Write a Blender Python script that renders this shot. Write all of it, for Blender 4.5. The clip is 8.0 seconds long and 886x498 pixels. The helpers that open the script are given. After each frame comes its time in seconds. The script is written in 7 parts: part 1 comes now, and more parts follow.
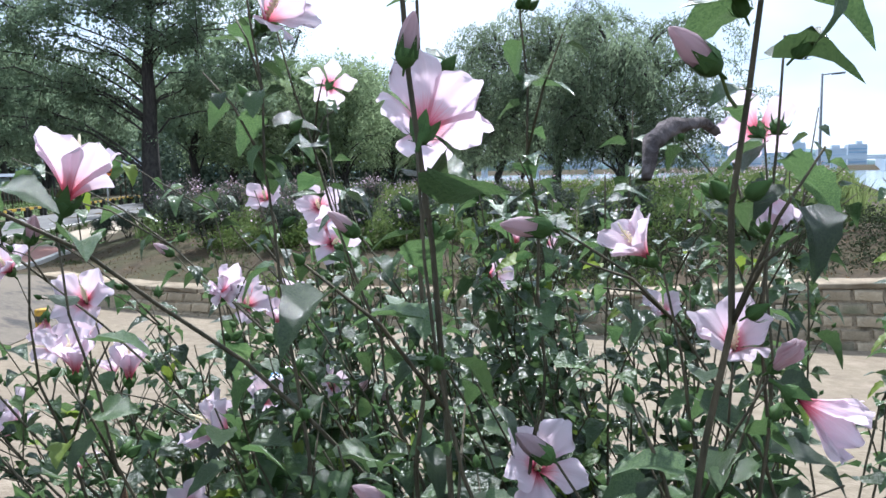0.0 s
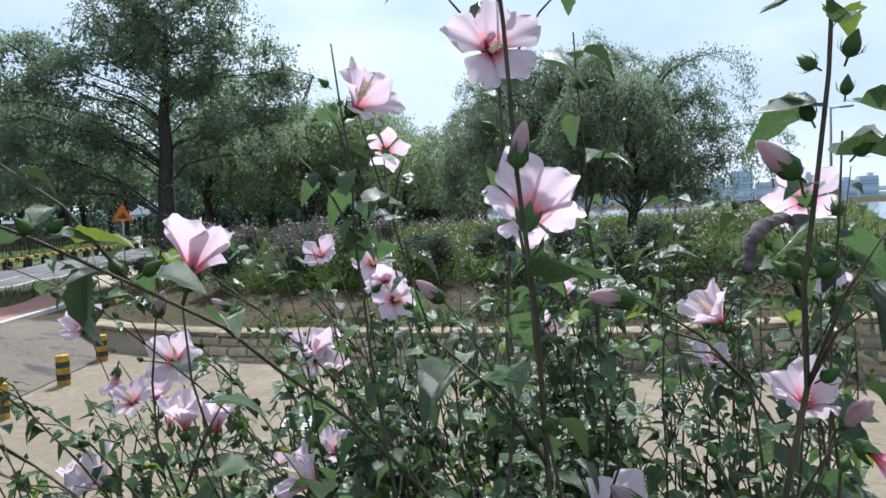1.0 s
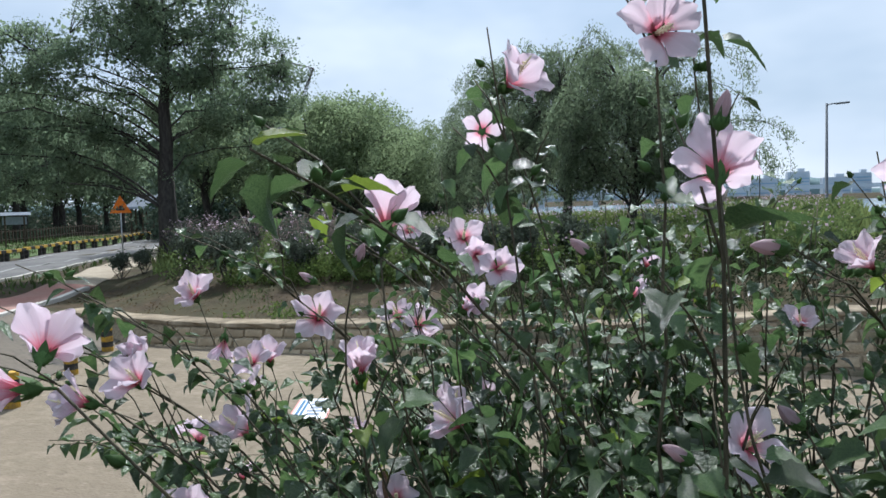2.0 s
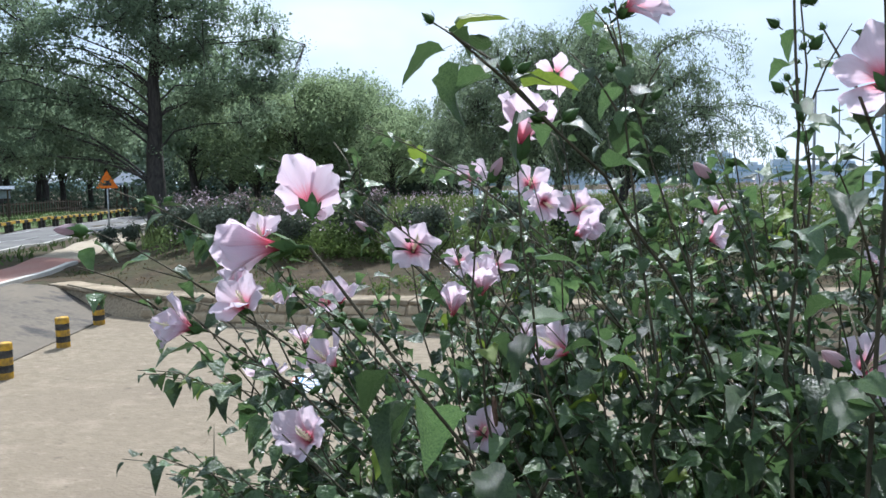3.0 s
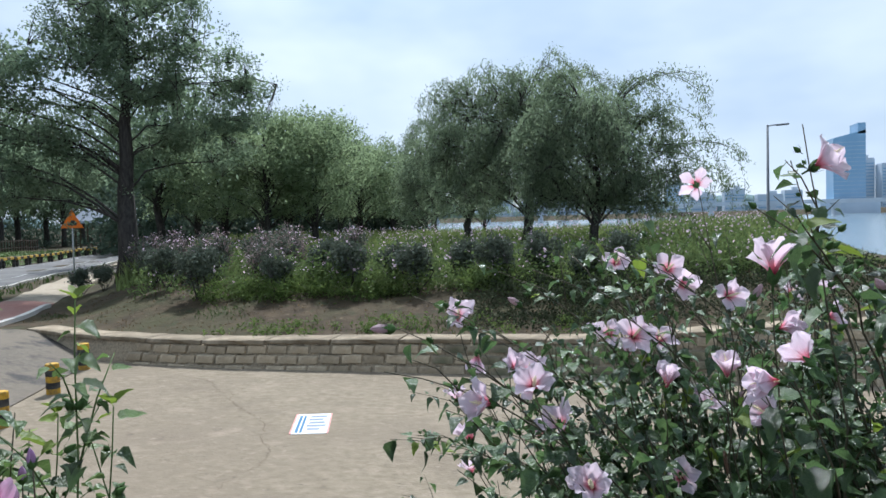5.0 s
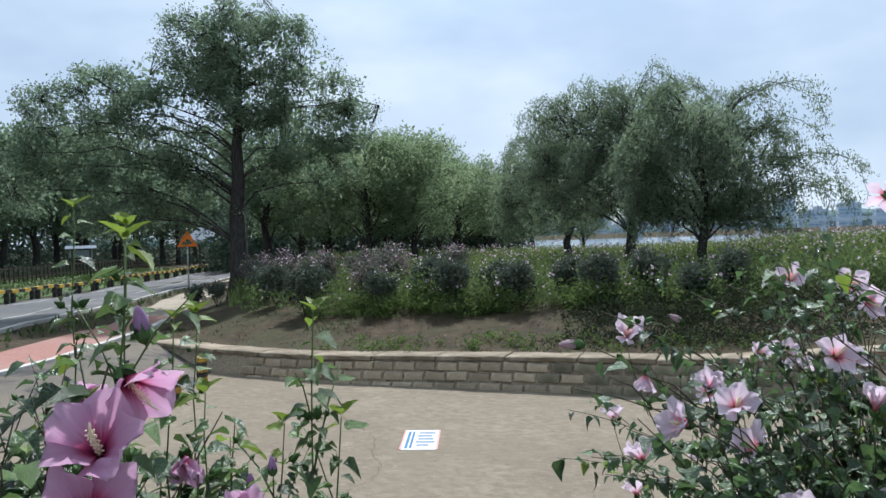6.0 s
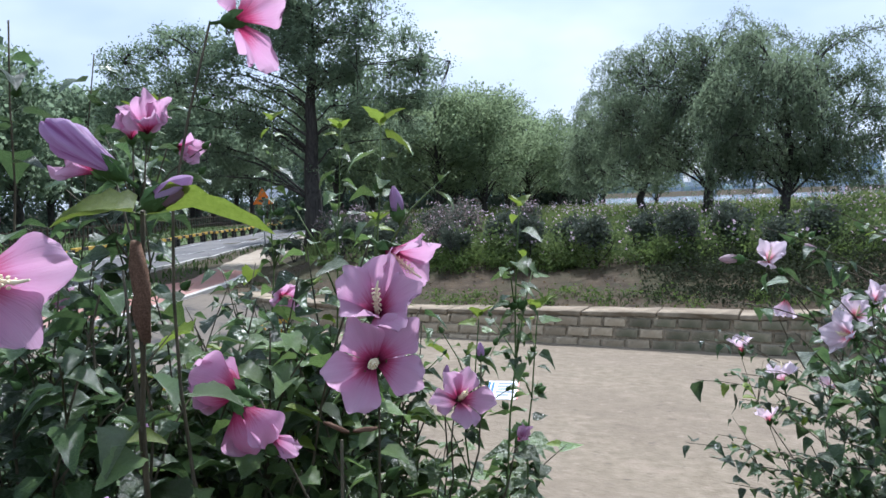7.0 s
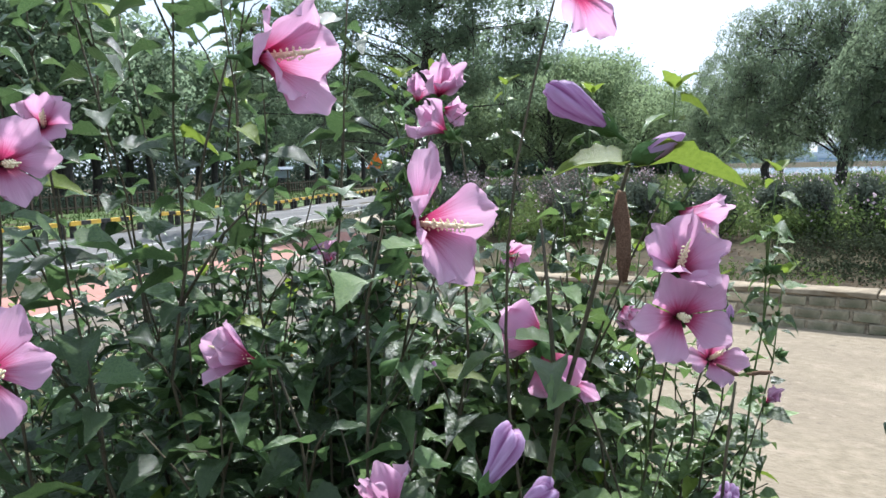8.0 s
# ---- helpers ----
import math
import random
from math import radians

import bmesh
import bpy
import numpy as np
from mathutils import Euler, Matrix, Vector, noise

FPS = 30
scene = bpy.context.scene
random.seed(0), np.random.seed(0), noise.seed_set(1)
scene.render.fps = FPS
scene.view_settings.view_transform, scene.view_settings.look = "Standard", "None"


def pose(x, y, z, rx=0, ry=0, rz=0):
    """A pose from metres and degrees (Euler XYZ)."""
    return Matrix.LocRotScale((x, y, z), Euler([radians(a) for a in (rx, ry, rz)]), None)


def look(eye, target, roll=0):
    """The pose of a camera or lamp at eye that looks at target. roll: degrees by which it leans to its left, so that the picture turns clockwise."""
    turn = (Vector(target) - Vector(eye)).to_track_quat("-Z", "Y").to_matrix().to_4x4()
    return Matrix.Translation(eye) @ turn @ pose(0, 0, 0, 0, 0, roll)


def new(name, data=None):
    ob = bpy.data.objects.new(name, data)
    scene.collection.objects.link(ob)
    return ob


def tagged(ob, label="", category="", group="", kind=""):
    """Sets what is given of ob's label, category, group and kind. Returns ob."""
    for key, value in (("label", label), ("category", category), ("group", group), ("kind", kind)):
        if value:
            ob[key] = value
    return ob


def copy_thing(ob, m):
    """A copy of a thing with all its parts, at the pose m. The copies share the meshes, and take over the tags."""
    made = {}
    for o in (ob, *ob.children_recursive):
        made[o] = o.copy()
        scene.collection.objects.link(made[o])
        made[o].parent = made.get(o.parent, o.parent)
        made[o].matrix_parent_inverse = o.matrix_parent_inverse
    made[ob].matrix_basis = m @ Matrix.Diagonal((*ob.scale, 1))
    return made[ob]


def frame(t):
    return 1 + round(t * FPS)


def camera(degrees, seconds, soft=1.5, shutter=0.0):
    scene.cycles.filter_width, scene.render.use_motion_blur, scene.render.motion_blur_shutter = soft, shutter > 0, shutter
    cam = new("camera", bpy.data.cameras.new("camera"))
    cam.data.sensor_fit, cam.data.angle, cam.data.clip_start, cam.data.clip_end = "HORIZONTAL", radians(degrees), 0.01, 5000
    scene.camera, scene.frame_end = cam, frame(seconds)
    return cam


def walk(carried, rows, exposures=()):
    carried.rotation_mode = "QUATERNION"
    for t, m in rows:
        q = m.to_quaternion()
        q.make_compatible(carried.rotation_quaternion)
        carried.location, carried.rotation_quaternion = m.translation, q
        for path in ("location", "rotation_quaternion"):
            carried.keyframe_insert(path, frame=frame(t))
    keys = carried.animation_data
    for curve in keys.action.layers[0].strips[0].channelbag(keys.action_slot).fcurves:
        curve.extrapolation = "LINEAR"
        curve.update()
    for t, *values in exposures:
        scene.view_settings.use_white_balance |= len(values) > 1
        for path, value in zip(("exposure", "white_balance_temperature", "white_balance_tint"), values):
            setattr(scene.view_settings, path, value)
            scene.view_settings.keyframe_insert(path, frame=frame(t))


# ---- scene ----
cam = camera(61.1, 8.0, soft=1.55)
EXPOSURE = [(0.0, 1.02, 5800, 13), (0.5, 0.86, 5840, 11), (1.5, 0.44, 5980, 10), (2.2, 0.38, 5950, 10), (3.3, 0.82, 5820, 11), (4.2, 0.84, 5820, 11), (5.3, 0.38, 5850, 10), (6.5, 0.34, 5850, 10),
            (7.0, 0.64, 5700, 15), (7.5, 0.80, 5780, 12), (8.0, 1.08, 6000, 11)]
PATH = [
    (0, (1.158, 0.912, 2.417), (0.562, 2.81, 2.21), -1.0),
    (0.5, (1.16, 0.883, 2.446), (0.532, 2.776, 2.305), -1.7),
    (1, (1.114, 0.829, 2.452), (0.489, 2.726, 2.348), -2.0),
    (1.5, (1.049, 0.755, 2.441), (0.433, 2.655, 2.323), -1.7),
    (2, (0.972, 0.682, 2.425), (0.362, 2.582, 2.306), -1.7),
    (2.2, (0.936, 0.668, 2.416), (0.309, 2.563, 2.293), -1.4),
    (3.3, (0.788, 0.609, 2.35), (0.256, 2.528, 2.164), -0.9),
    (3.5, (0.763, 0.582, 2.356), (0.264, 2.509, 2.162), -1.2),
    (4, (0.646, 0.435, 2.402), (0.223, 2.378, 2.189), -1.0),
    (4.2, (0.598, 0.367, 2.435), (0.189, 2.311, 2.212), -1.1),
    (5.3, (0.411, 0.21, 2.499), (-0.116, 2.139, 2.459), -1.7),
    (5.5, (0.373, 0.211, 2.496), (-0.202, 2.126, 2.465), -1.8),
    (6, (0.306, 0.186, 2.495), (-0.406, 2.055, 2.465), -1.8),
    (6.5, (0.241, 0.104, 2.468), (-0.537, 1.946, 2.407), -1.7),
    (7, (0.171, 0.074, 2.428), (-0.705, 1.867, 2.294), -2.0),
    (7.5, (0.095, 0.029, 2.424), (-0.924, 1.743, 2.264), -2.1),
    (8, (0.028, -0.057, 2.427), (-1.088, 1.589, 2.212), -1.1),
]
walk(cam, [(t, look(eye, target, roll)) for t, eye, target, roll in PATH],
     exposures=EXPOSURE)

# ---------------------------------------------------------------- world, sun, exposure
SUN_AZ, SUN_EL = radians(14.0), radians(52.0)      # azimuth to the left of +y
SUN_DIR = Vector((-math.sin(SUN_AZ) * math.cos(SUN_EL), math.cos(SUN_AZ) * math.cos(SUN_EL), math.sin(SUN_EL)))

world = bpy.data.worlds.new("sky")
scene.world = world
world.use_nodes = True
wn, wl = world.node_tree.nodes, world.node_tree.links
wn.clear()
w_out = wn.new("ShaderNodeOutputWorld")
w_sky = wn.new("ShaderNodeTexSky")
w_sky.sky_type = "NISHITA"
w_sky.sun_disc = False
w_sky.sun_elevation = SUN_EL
w_sky.sun_rotation = -SUN_AZ
w_sky.air_density, w_sky.dust_density, w_sky.ozone_density = 1.0, 2.0, 1.0
w_bg = wn.new("ShaderNodeBackground")
w_bg.inputs["Strength"].default_value = 0.085
w_cloud = wn.new("ShaderNodeBackground")
w_tc = wn.new("ShaderNodeTexCoord")
w_map = wn.new("ShaderNodeMapping")
w_map.inputs["Scale"].default_value = (1.0, 1.0, 2.2)
w_map.inputs["Location"].default_value = (0.35, 0.1, 0.2)
w_noise = wn.new("ShaderNodeTexNoise")
w_noise.inputs["Scale"].default_value = 1.7
w_noise.inputs["Detail"].default_value = 6
w_ramp = wn.new("ShaderNodeMapRange")
w_ramp.inputs["From Min"].default_value, w_ramp.inputs["From Max"].default_value = 0.34, 0.58
w_ramp.inputs["To Min"].default_value, w_ramp.inputs["To Max"].default_value = 0.45, 0.97
w_mix = wn.new("ShaderNodeMixShader")
w_soft = wn.new("ShaderNodeTexNoise")          # thin grey and white parts of the haze
w_soft.inputs["Scale"].default_value = 2.6
w_soft.inputs["Detail"].default_value = 4
w_tone = wn.new("ShaderNodeValToRGB")
w_tone.color_ramp.elements[0].position, w_tone.color_ramp.elements[1].position = 0.36, 0.66
w_tone.color_ramp.elements[0].color = (0.50, 0.62, 0.75, 1)
w_tone.color_ramp.elements[1].color = (0.82, 0.90, 0.98, 1)
wl.new(w_map.outputs["Vector"], w_soft.inputs["Vector"])
wl.new(w_soft.outputs["Fac"], w_tone.inputs["Fac"])
wl.new(w_tone.outputs["Color"], w_cloud.inputs["Color"])
w_dot = wn.new("ShaderNodeVectorMath")           # the haze is brightest round the sun
w_dot.operation = "DOT_PRODUCT"
w_dot.inputs[1].default_value = SUN_DIR
w_pow = wn.new("ShaderNodeMath")
w_pow.operation = "POWER"
w_pow.use_clamp = True
w_pow.inputs[1].default_value = 16.0
w_glow = wn.new("ShaderNodeMath")
w_glow.operation = "MULTIPLY_ADD"
w_glow.inputs[1].default_value = 2.6
w_glow.inputs[2].default_value = 0.81
wl.new(w_tc.outputs["Generated"], w_dot.inputs[0])
wl.new(w_dot.outputs["Value"], w_pow.inputs[0])
wl.new(w_pow.outputs[0], w_glow.inputs[0])
wl.new(w_glow.outputs[0], w_cloud.inputs["Strength"])
wl.new(w_tc.outputs["Generated"], w_map.inputs["Vector"])
wl.new(w_map.outputs["Vector"], w_noise.inputs["Vector"])
wl.new(w_noise.outputs["Fac"], w_ramp.inputs["Value"])
wl.new(w_ramp.outputs["Result"], w_mix.inputs["Fac"])
wl.new(w_sky.outputs["Color"], w_bg.inputs["Color"])
wl.new(w_bg.outputs["Background"], w_mix.inputs[1])
wl.new(w_cloud.outputs["Background"], w_mix.inputs[2])
wl.new(w_mix.outputs["Shader"], w_out.inputs["Surface"])

sun = new("sun", bpy.data.lights.new("sun", "SUN"))
sun.data.energy = 4.2
sun.data.angle = radians(0.8)
sun.data.color = (1.0, 0.965, 0.91)
sun.matrix_world = look(SUN_DIR * 60, (0, 0, 0))

# ---------------------------------------------------------------- materials


def shader(name, base, base2, scale=8.0, rough=0.8, bump=0.0, bump_scale=None, translucent=0.0, big=None, big_scale=0.6,
           vary=0.0, metal=0.0, rough2=None, stretch=(1, 1, 1), detail=6.0, gloss=0.18, patches=()):
    """A two-scale noise material. vary: brightness change from piece to piece; big: colour of the broad stains."""
    m = bpy.data.materials.new(name)
    m.use_nodes = True
    n, l = m.node_tree.nodes, m.node_tree.links
    n.clear()
    out = n.new("ShaderNodeOutputMaterial")
    p = n.new("ShaderNodeBsdfPrincipled")
    tc = n.new("ShaderNodeTexCoord")
    mp = n.new("ShaderNodeMapping")
    mp.inputs["Scale"].default_value = stretch
    l.new(tc.outputs["Object"], mp.inputs["Vector"])
    fine = n.new("ShaderNodeTexNoise")
    fine.inputs["Scale"].default_value = scale
    fine.inputs["Detail"].default_value = detail
    l.new(mp.outputs["Vector"], fine.inputs["Vector"])
    ramp = n.new("ShaderNodeValToRGB")
    ramp.color_ramp.elements[0].position, ramp.color_ramp.elements[1].position = 0.32, 0.68
    ramp.color_ramp.elements[0].color = (*base, 1)
    ramp.color_ramp.elements[1].color = (*base2, 1)
    l.new(fine.outputs["Fac"], ramp.inputs["Fac"])
    col = ramp.outputs["Color"]
    if big:
        broad = n.new("ShaderNodeTexNoise")
        broad.inputs["Scale"].default_value = big_scale
        broad.inputs["Detail"].default_value = 5
        l.new(mp.outputs["Vector"], broad.inputs["Vector"])
        rng = n.new("ShaderNodeMapRange")
        rng.inputs["From Min"].default_value, rng.inputs["From Max"].default_value = 0.42, 0.68
        l.new(broad.outputs["Fac"], rng.inputs["Value"])
        mx = n.new("ShaderNodeMix")
        mx.data_type = "RGBA"
        l.new(rng.outputs["Result"], mx.inputs["Factor"])
        l.new(col, mx.inputs["A"])
        mx.inputs["B"].default_value = (*big, 1)
        col = mx.outputs["Result"]
    for tone, at_scale, low, high in patches:          # stains with edges of their own
        pn = n.new("ShaderNodeTexNoise")
        pn.inputs["Scale"].default_value = at_scale
        pn.inputs["Detail"].default_value = 9
        pn.inputs["Roughness"].default_value = 0.62
        sh = n.new("ShaderNodeVectorMath")
        sh.inputs[1].default_value = (at_scale * 3.1, 7.7, 1.3)
        l.new(mp.outputs["Vector"], sh.inputs[0])
        l.new(sh.outputs["Vector"], pn.inputs["Vector"])
        pr = n.new("ShaderNodeMapRange")
        pr.inputs["From Min"].default_value, pr.inputs["From Max"].default_value = low, high
        l.new(pn.outputs["Fac"], pr.inputs["Value"])
        px = n.new("ShaderNodeMix")
        px.data_type = "RGBA"
        l.new(pr.outputs["Result"], px.inputs["Factor"])
        l.new(col, px.inputs["A"])
        px.inputs["B"].default_value = (*tone, 1)
        col = px.outputs["Result"]
    if vary:
        oi = n.new("ShaderNodeObjectInfo")
        ge = n.new("ShaderNodeNewGeometry")
        add = n.new("ShaderNodeMath")
        l.new(oi.outputs["Random"], add.inputs[0])
        l.new(ge.outputs["Random Per Island"], add.inputs[1])
        fr = n.new("ShaderNodeMath")
        fr.operation = "FRACT"
        l.new(add.outputs[0], fr.inputs[0])
        mr = n.new("ShaderNodeMapRange")
        mr.inputs["To Min"].default_value, mr.inputs["To Max"].default_value = 1 - vary, 1 + vary
        l.new(fr.outputs[0], mr.inputs["Value"])
        hs = n.new("ShaderNodeHueSaturation")
        l.new(mr.outputs["Result"], hs.inputs["Value"])
        l.new(col, hs.inputs["Color"])
        col = hs.outputs["Color"]
    l.new(col, p.inputs["Base Color"])
    p.inputs["Roughness"].default_value = rough
    p.inputs["Metallic"].default_value = metal
    p.inputs["Specular IOR Level"].default_value = gloss
    if rough2 is not None:
        rr = n.new("ShaderNodeMapRange")
        rr.inputs["To Min"].default_value, rr.inputs["To Max"].default_value = rough, rough2
        l.new(fine.outputs["Fac"], rr.inputs["Value"])
        l.new(rr.outputs["Result"], p.inputs["Roughness"])
    if bump:
        bn = n.new("ShaderNodeTexNoise")
        bn.inputs["Scale"].default_value = bump_scale or scale * 2
        bn.inputs["Detail"].default_value = 8
        l.new(mp.outputs["Vector"], bn.inputs["Vector"])
        bp = n.new("ShaderNodeBump")
        bp.inputs["Strength"].default_value = bump
        bp.inputs["Distance"].default_value = 0.02
        l.new(bn.outputs["Fac"], bp.inputs["Height"])
        l.new(bp.outputs["Normal"], p.inputs["Normal"])
    if translucent:
        tr = n.new("ShaderNodeBsdfTranslucent")
        l.new(col, tr.inputs["Color"])
        ms = n.new("ShaderNodeMixShader")
        ms.inputs["Fac"].default_value = translucent
        l.new(p.outputs["BSDF"], ms.inputs[1])
        l.new(tr.outputs["BSDF"], ms.inputs[2])
        l.new(ms.outputs["Shader"], out.inputs["Surface"])
    else:
        l.new(p.outputs["BSDF"], out.inputs["Surface"])
    return m


def petal_shader(name, throat, flush, blade, rim, reach):
    """A petal: throat colour, flush and blade by the petal's own length, with fine rays along it."""
    m = bpy.data.materials.new(name)
    m.use_nodes = True
    n, l = m.node_tree.nodes, m.node_tree.links
    n.clear()
    out = n.new("ShaderNodeOutputMaterial")
    al = n.new("ShaderNodeAttribute")
    al.attribute_name = "along"
    ac = n.new("ShaderNodeAttribute")
    ac.attribute_name = "across"
    oi = n.new("ShaderNodeObjectInfo")
    cx = n.new("ShaderNodeCombineXYZ")
    s1 = n.new("ShaderNodeMath")
    s1.operation = "MULTIPLY"
    s1.inputs[1].default_value = 13.0
    l.new(ac.outputs["Fac"], s1.inputs[0])
    l.new(s1.outputs[0], cx.inputs["X"])
    l.new(al.outputs["Fac"], cx.inputs["Y"])
    l.new(oi.outputs["Random"], cx.inputs["Z"])
    ns = n.new("ShaderNodeTexNoise")
    ns.inputs["Scale"].default_value = 1.6
    ns.inputs["Detail"].default_value = 4
    l.new(cx.outputs["Vector"], ns.inputs["Vector"])
    off = n.new("ShaderNodeMath")
    off.operation = "MULTIPLY_ADD"
    off.inputs[1].default_value = 0.34
    off.inputs[2].default_value = -0.17
    l.new(ns.outputs["Fac"], off.inputs[0])
    pos = n.new("ShaderNodeMath")
    l.new(al.outputs["Fac"], pos.inputs[0])
    l.new(off.outputs[0], pos.inputs[1])
    rp = n.new("ShaderNodeValToRGB")
    e = rp.color_ramp.elements
    e[0].position, e[0].color = 0.10, (*throat, 1)
    e[1].position, e[1].color = 0.95, (*rim, 1)
    for at, c in ((reach, flush), (reach + 0.22, blade)):
        k = e.new(at)
        k.color = (*c, 1)
    l.new(pos.outputs[0], rp.inputs["Fac"])
    mr = n.new("ShaderNodeMapRange")
    mr.inputs["To Min"].default_value, mr.inputs["To Max"].default_value = 0.9, 1.07
    l.new(oi.outputs["Random"], mr.inputs["Value"])
    hs = n.new("ShaderNodeHueSaturation")
    l.new(mr.outputs["Result"], hs.inputs["Value"])
    l.new(rp.outputs["Color"], hs.inputs["Color"])
    p = n.new("ShaderNodeBsdfPrincipled")
    p.inputs["Roughness"].default_value = 0.62
    p.inputs["Specular IOR Level"].default_value = 0.25
    l.new(hs.outputs["Color"], p.inputs["Base Color"])
    bp = n.new("ShaderNodeBump")
    bp.inputs["Strength"].default_value = 0.6
    bp.inputs["Distance"].default_value = 0.002
    l.new(ns.outputs["Fac"], bp.inputs["Height"])
    l.new(bp.outputs["Normal"], p.inputs["Normal"])
    tr = n.new("ShaderNodeBsdfTranslucent")
    l.new(hs.outputs["Color"], tr.inputs["Color"])
    ms = n.new("ShaderNodeMixShader")
    ms.inputs["Fac"].default_value = 0.48
    l.new(p.outputs["BSDF"], ms.inputs[1])
    l.new(tr.outputs["BSDF"], ms.inputs[2])
    l.new(ms.outputs["Shader"], out.inputs["Surface"])
    return m


M_PINK = petal_shader("pale_pink_petal", (0.42, 0.02, 0.07), (0.77, 0.23, 0.30), (0.79, 0.60, 0.69), (0.81, 0.69, 0.77), 0.25)
M_MAUVE = petal_shader("mauve_petal", (0.14, 0.005, 0.026), (0.46, 0.06, 0.16), (0.63, 0.31, 0.49), (0.70, 0.44, 0.60), 0.31)
M_FURL_PINK = petal_shader("closed_pink_petal", (0.30, 0.10, 0.12), (0.46, 0.27, 0.29), (0.52, 0.38, 0.41), (0.58, 0.46, 0.49), 0.3)
M_FURL_MAUVE = petal_shader("closed_mauve_petal", (0.20, 0.05, 0.13), (0.34, 0.15, 0.32), (0.50, 0.32, 0.52), (0.62, 0.46, 0.66), 0.4)
M_CREAM = shader("cream_anther", (0.85, 0.74, 0.45), (0.92, 0.84, 0.62), 300, 0.7)
M_CALYX = shader("green_calyx", (0.045, 0.092, 0.028), (0.092, 0.160, 0.052), 120, 0.6, translucent=0.18, vary=0.25, gloss=0.1)
M_LEAF = shader("hibiscus_leaf", (0.036, 0.073, 0.027), (0.096, 0.152, 0.056), 40, 0.30, bump=0.4, bump_scale=160, translucent=0.40, vary=0.6, gloss=0.55)
M_FRESH = shader("fresh_hibiscus_leaf", (0.060, 0.112, 0.032), (0.138, 0.200, 0.062), 40, 0.32, bump=0.4, bump_scale=160, translucent=0.36, vary=0.6, gloss=0.5)
M_YOUNG = shader("young_leaf", (0.150, 0.215, 0.030), (0.215, 0.290, 0.048), 24, 0.45, bump=0.3, bump_scale=120, translucent=0.42, vary=0.25, gloss=0.3)
M_CANE = shader("woody_cane", (0.055, 0.052, 0.035), (0.12, 0.10, 0.065), 90, 0.75, bump=0.4, bump_scale=250, stretch=(1, 1, 0.3))
M_SHOOT = shader("green_shoot", (0.07, 0.11, 0.035), (0.12, 0.17, 0.06), 90, 0.6)
M_POD = shader("withered_bloom", (0.15, 0.085, 0.055), (0.34, 0.21, 0.145), 60, 0.9, bump=0.6, bump_scale=120, translucent=0.2)
M_HUSK = shader("grey_mauve_husk", (0.10, 0.085, 0.085), (0.26, 0.225, 0.22), 110, 0.9, bump=0.6, bump_scale=140, translucent=0.3)
M_LOT = shader("worn_sandy_concrete", (0.172, 0.140, 0.096), (0.244, 0.203, 0.145), 9.0, 0.92, bump=0.8, bump_scale=28, big=(0.184, 0.149, 0.107), big_scale=0.42, stretch=(0.8, 1.1, 1), detail=12,
               patches=(((0.272, 0.224, 0.164), 2.3, 0.54, 0.74), ((0.146, 0.117, 0.084), 1.1, 0.57, 0.80), ((0.128, 0.102, 0.075), 5.5, 0.61, 0.76), ((0.272, 0.224, 0.166), 8.5, 0.58, 0.72), ((0.140, 0.113, 0.083), 12.0, 0.60, 0.73)))
M_ASPHALT = shader("worn_asphalt", (0.085, 0.085, 0.086), (0.135, 0.132, 0.128), 18, 0.85, bump=0.4, bump_scale=90, big=(0.165, 0.160, 0.150), big_scale=0.45)
M_RAMP = shader("patched_ramp", (0.092, 0.080, 0.064), (0.145, 0.126, 0.102), 12, 0.88, bump=0.35, bump_scale=70, big=(0.165, 0.138, 0.104), big_scale=0.5, patches=(((0.058, 0.054, 0.050), 0.8, 0.52, 0.60),))
M_RED = shader("red_paving", (0.27, 0.135, 0.105), (0.36, 0.19, 0.155), 14, 0.88, bump=0.25, big=(0.32, 0.20, 0.165), big_scale=0.5)
M_PATH = shader("pale_path", (0.30, 0.255, 0.19), (0.39, 0.335, 0.255), 10, 0.9, bump=0.2, big=(0.25, 0.21, 0.155))
M_KERB = shader("kerb_concrete", (0.45, 0.43, 0.39), (0.58, 0.55, 0.50), 12, 0.85, bump=0.3, big=(0.36, 0.34, 0.30))
M_CAP = shader("capstone", (0.24, 0.195, 0.136), (0.35, 0.290, 0.205), 9, 0.9, bump=0.55, bump_scale=60, big=(0.17, 0.135, 0.09), big_scale=1.6, vary=0.16, patches=(((0.10, 0.085, 0.06), 3.0, 0.60, 0.74),))
M_BLOCK = shader("rough_block", (0.27, 0.220, 0.150), (0.45, 0.372, 0.262), 14, 0.92, bump=0.9, bump_scale=38, big=(0.29, 0.23, 0.15), big_scale=2.2, vary=0.24)
# eastern blocks: the shadow on them is put into a darker, green-blotched colour
M_BLOCK_SHADED = shader("shaded_mossy_block", (0.195, 0.166, 0.116), (0.33, 0.280, 0.196), 12, 0.94, bump=0.9, bump_scale=40, big=(0.10, 0.105, 0.062), big_scale=2.6, vary=0.28)
M_MORTAR = shader("mortar", (0.22, 0.178, 0.122), (0.36, 0.300, 0.212), 25, 0.95, bump=0.6, patches=(((0.10, 0.085, 0.06), 4.0, 0.54, 0.70),))
M_DIRT = shader("crack_dirt", (0.125, 0.098, 0.068), (0.185, 0.146, 0.102), 30, 0.95)
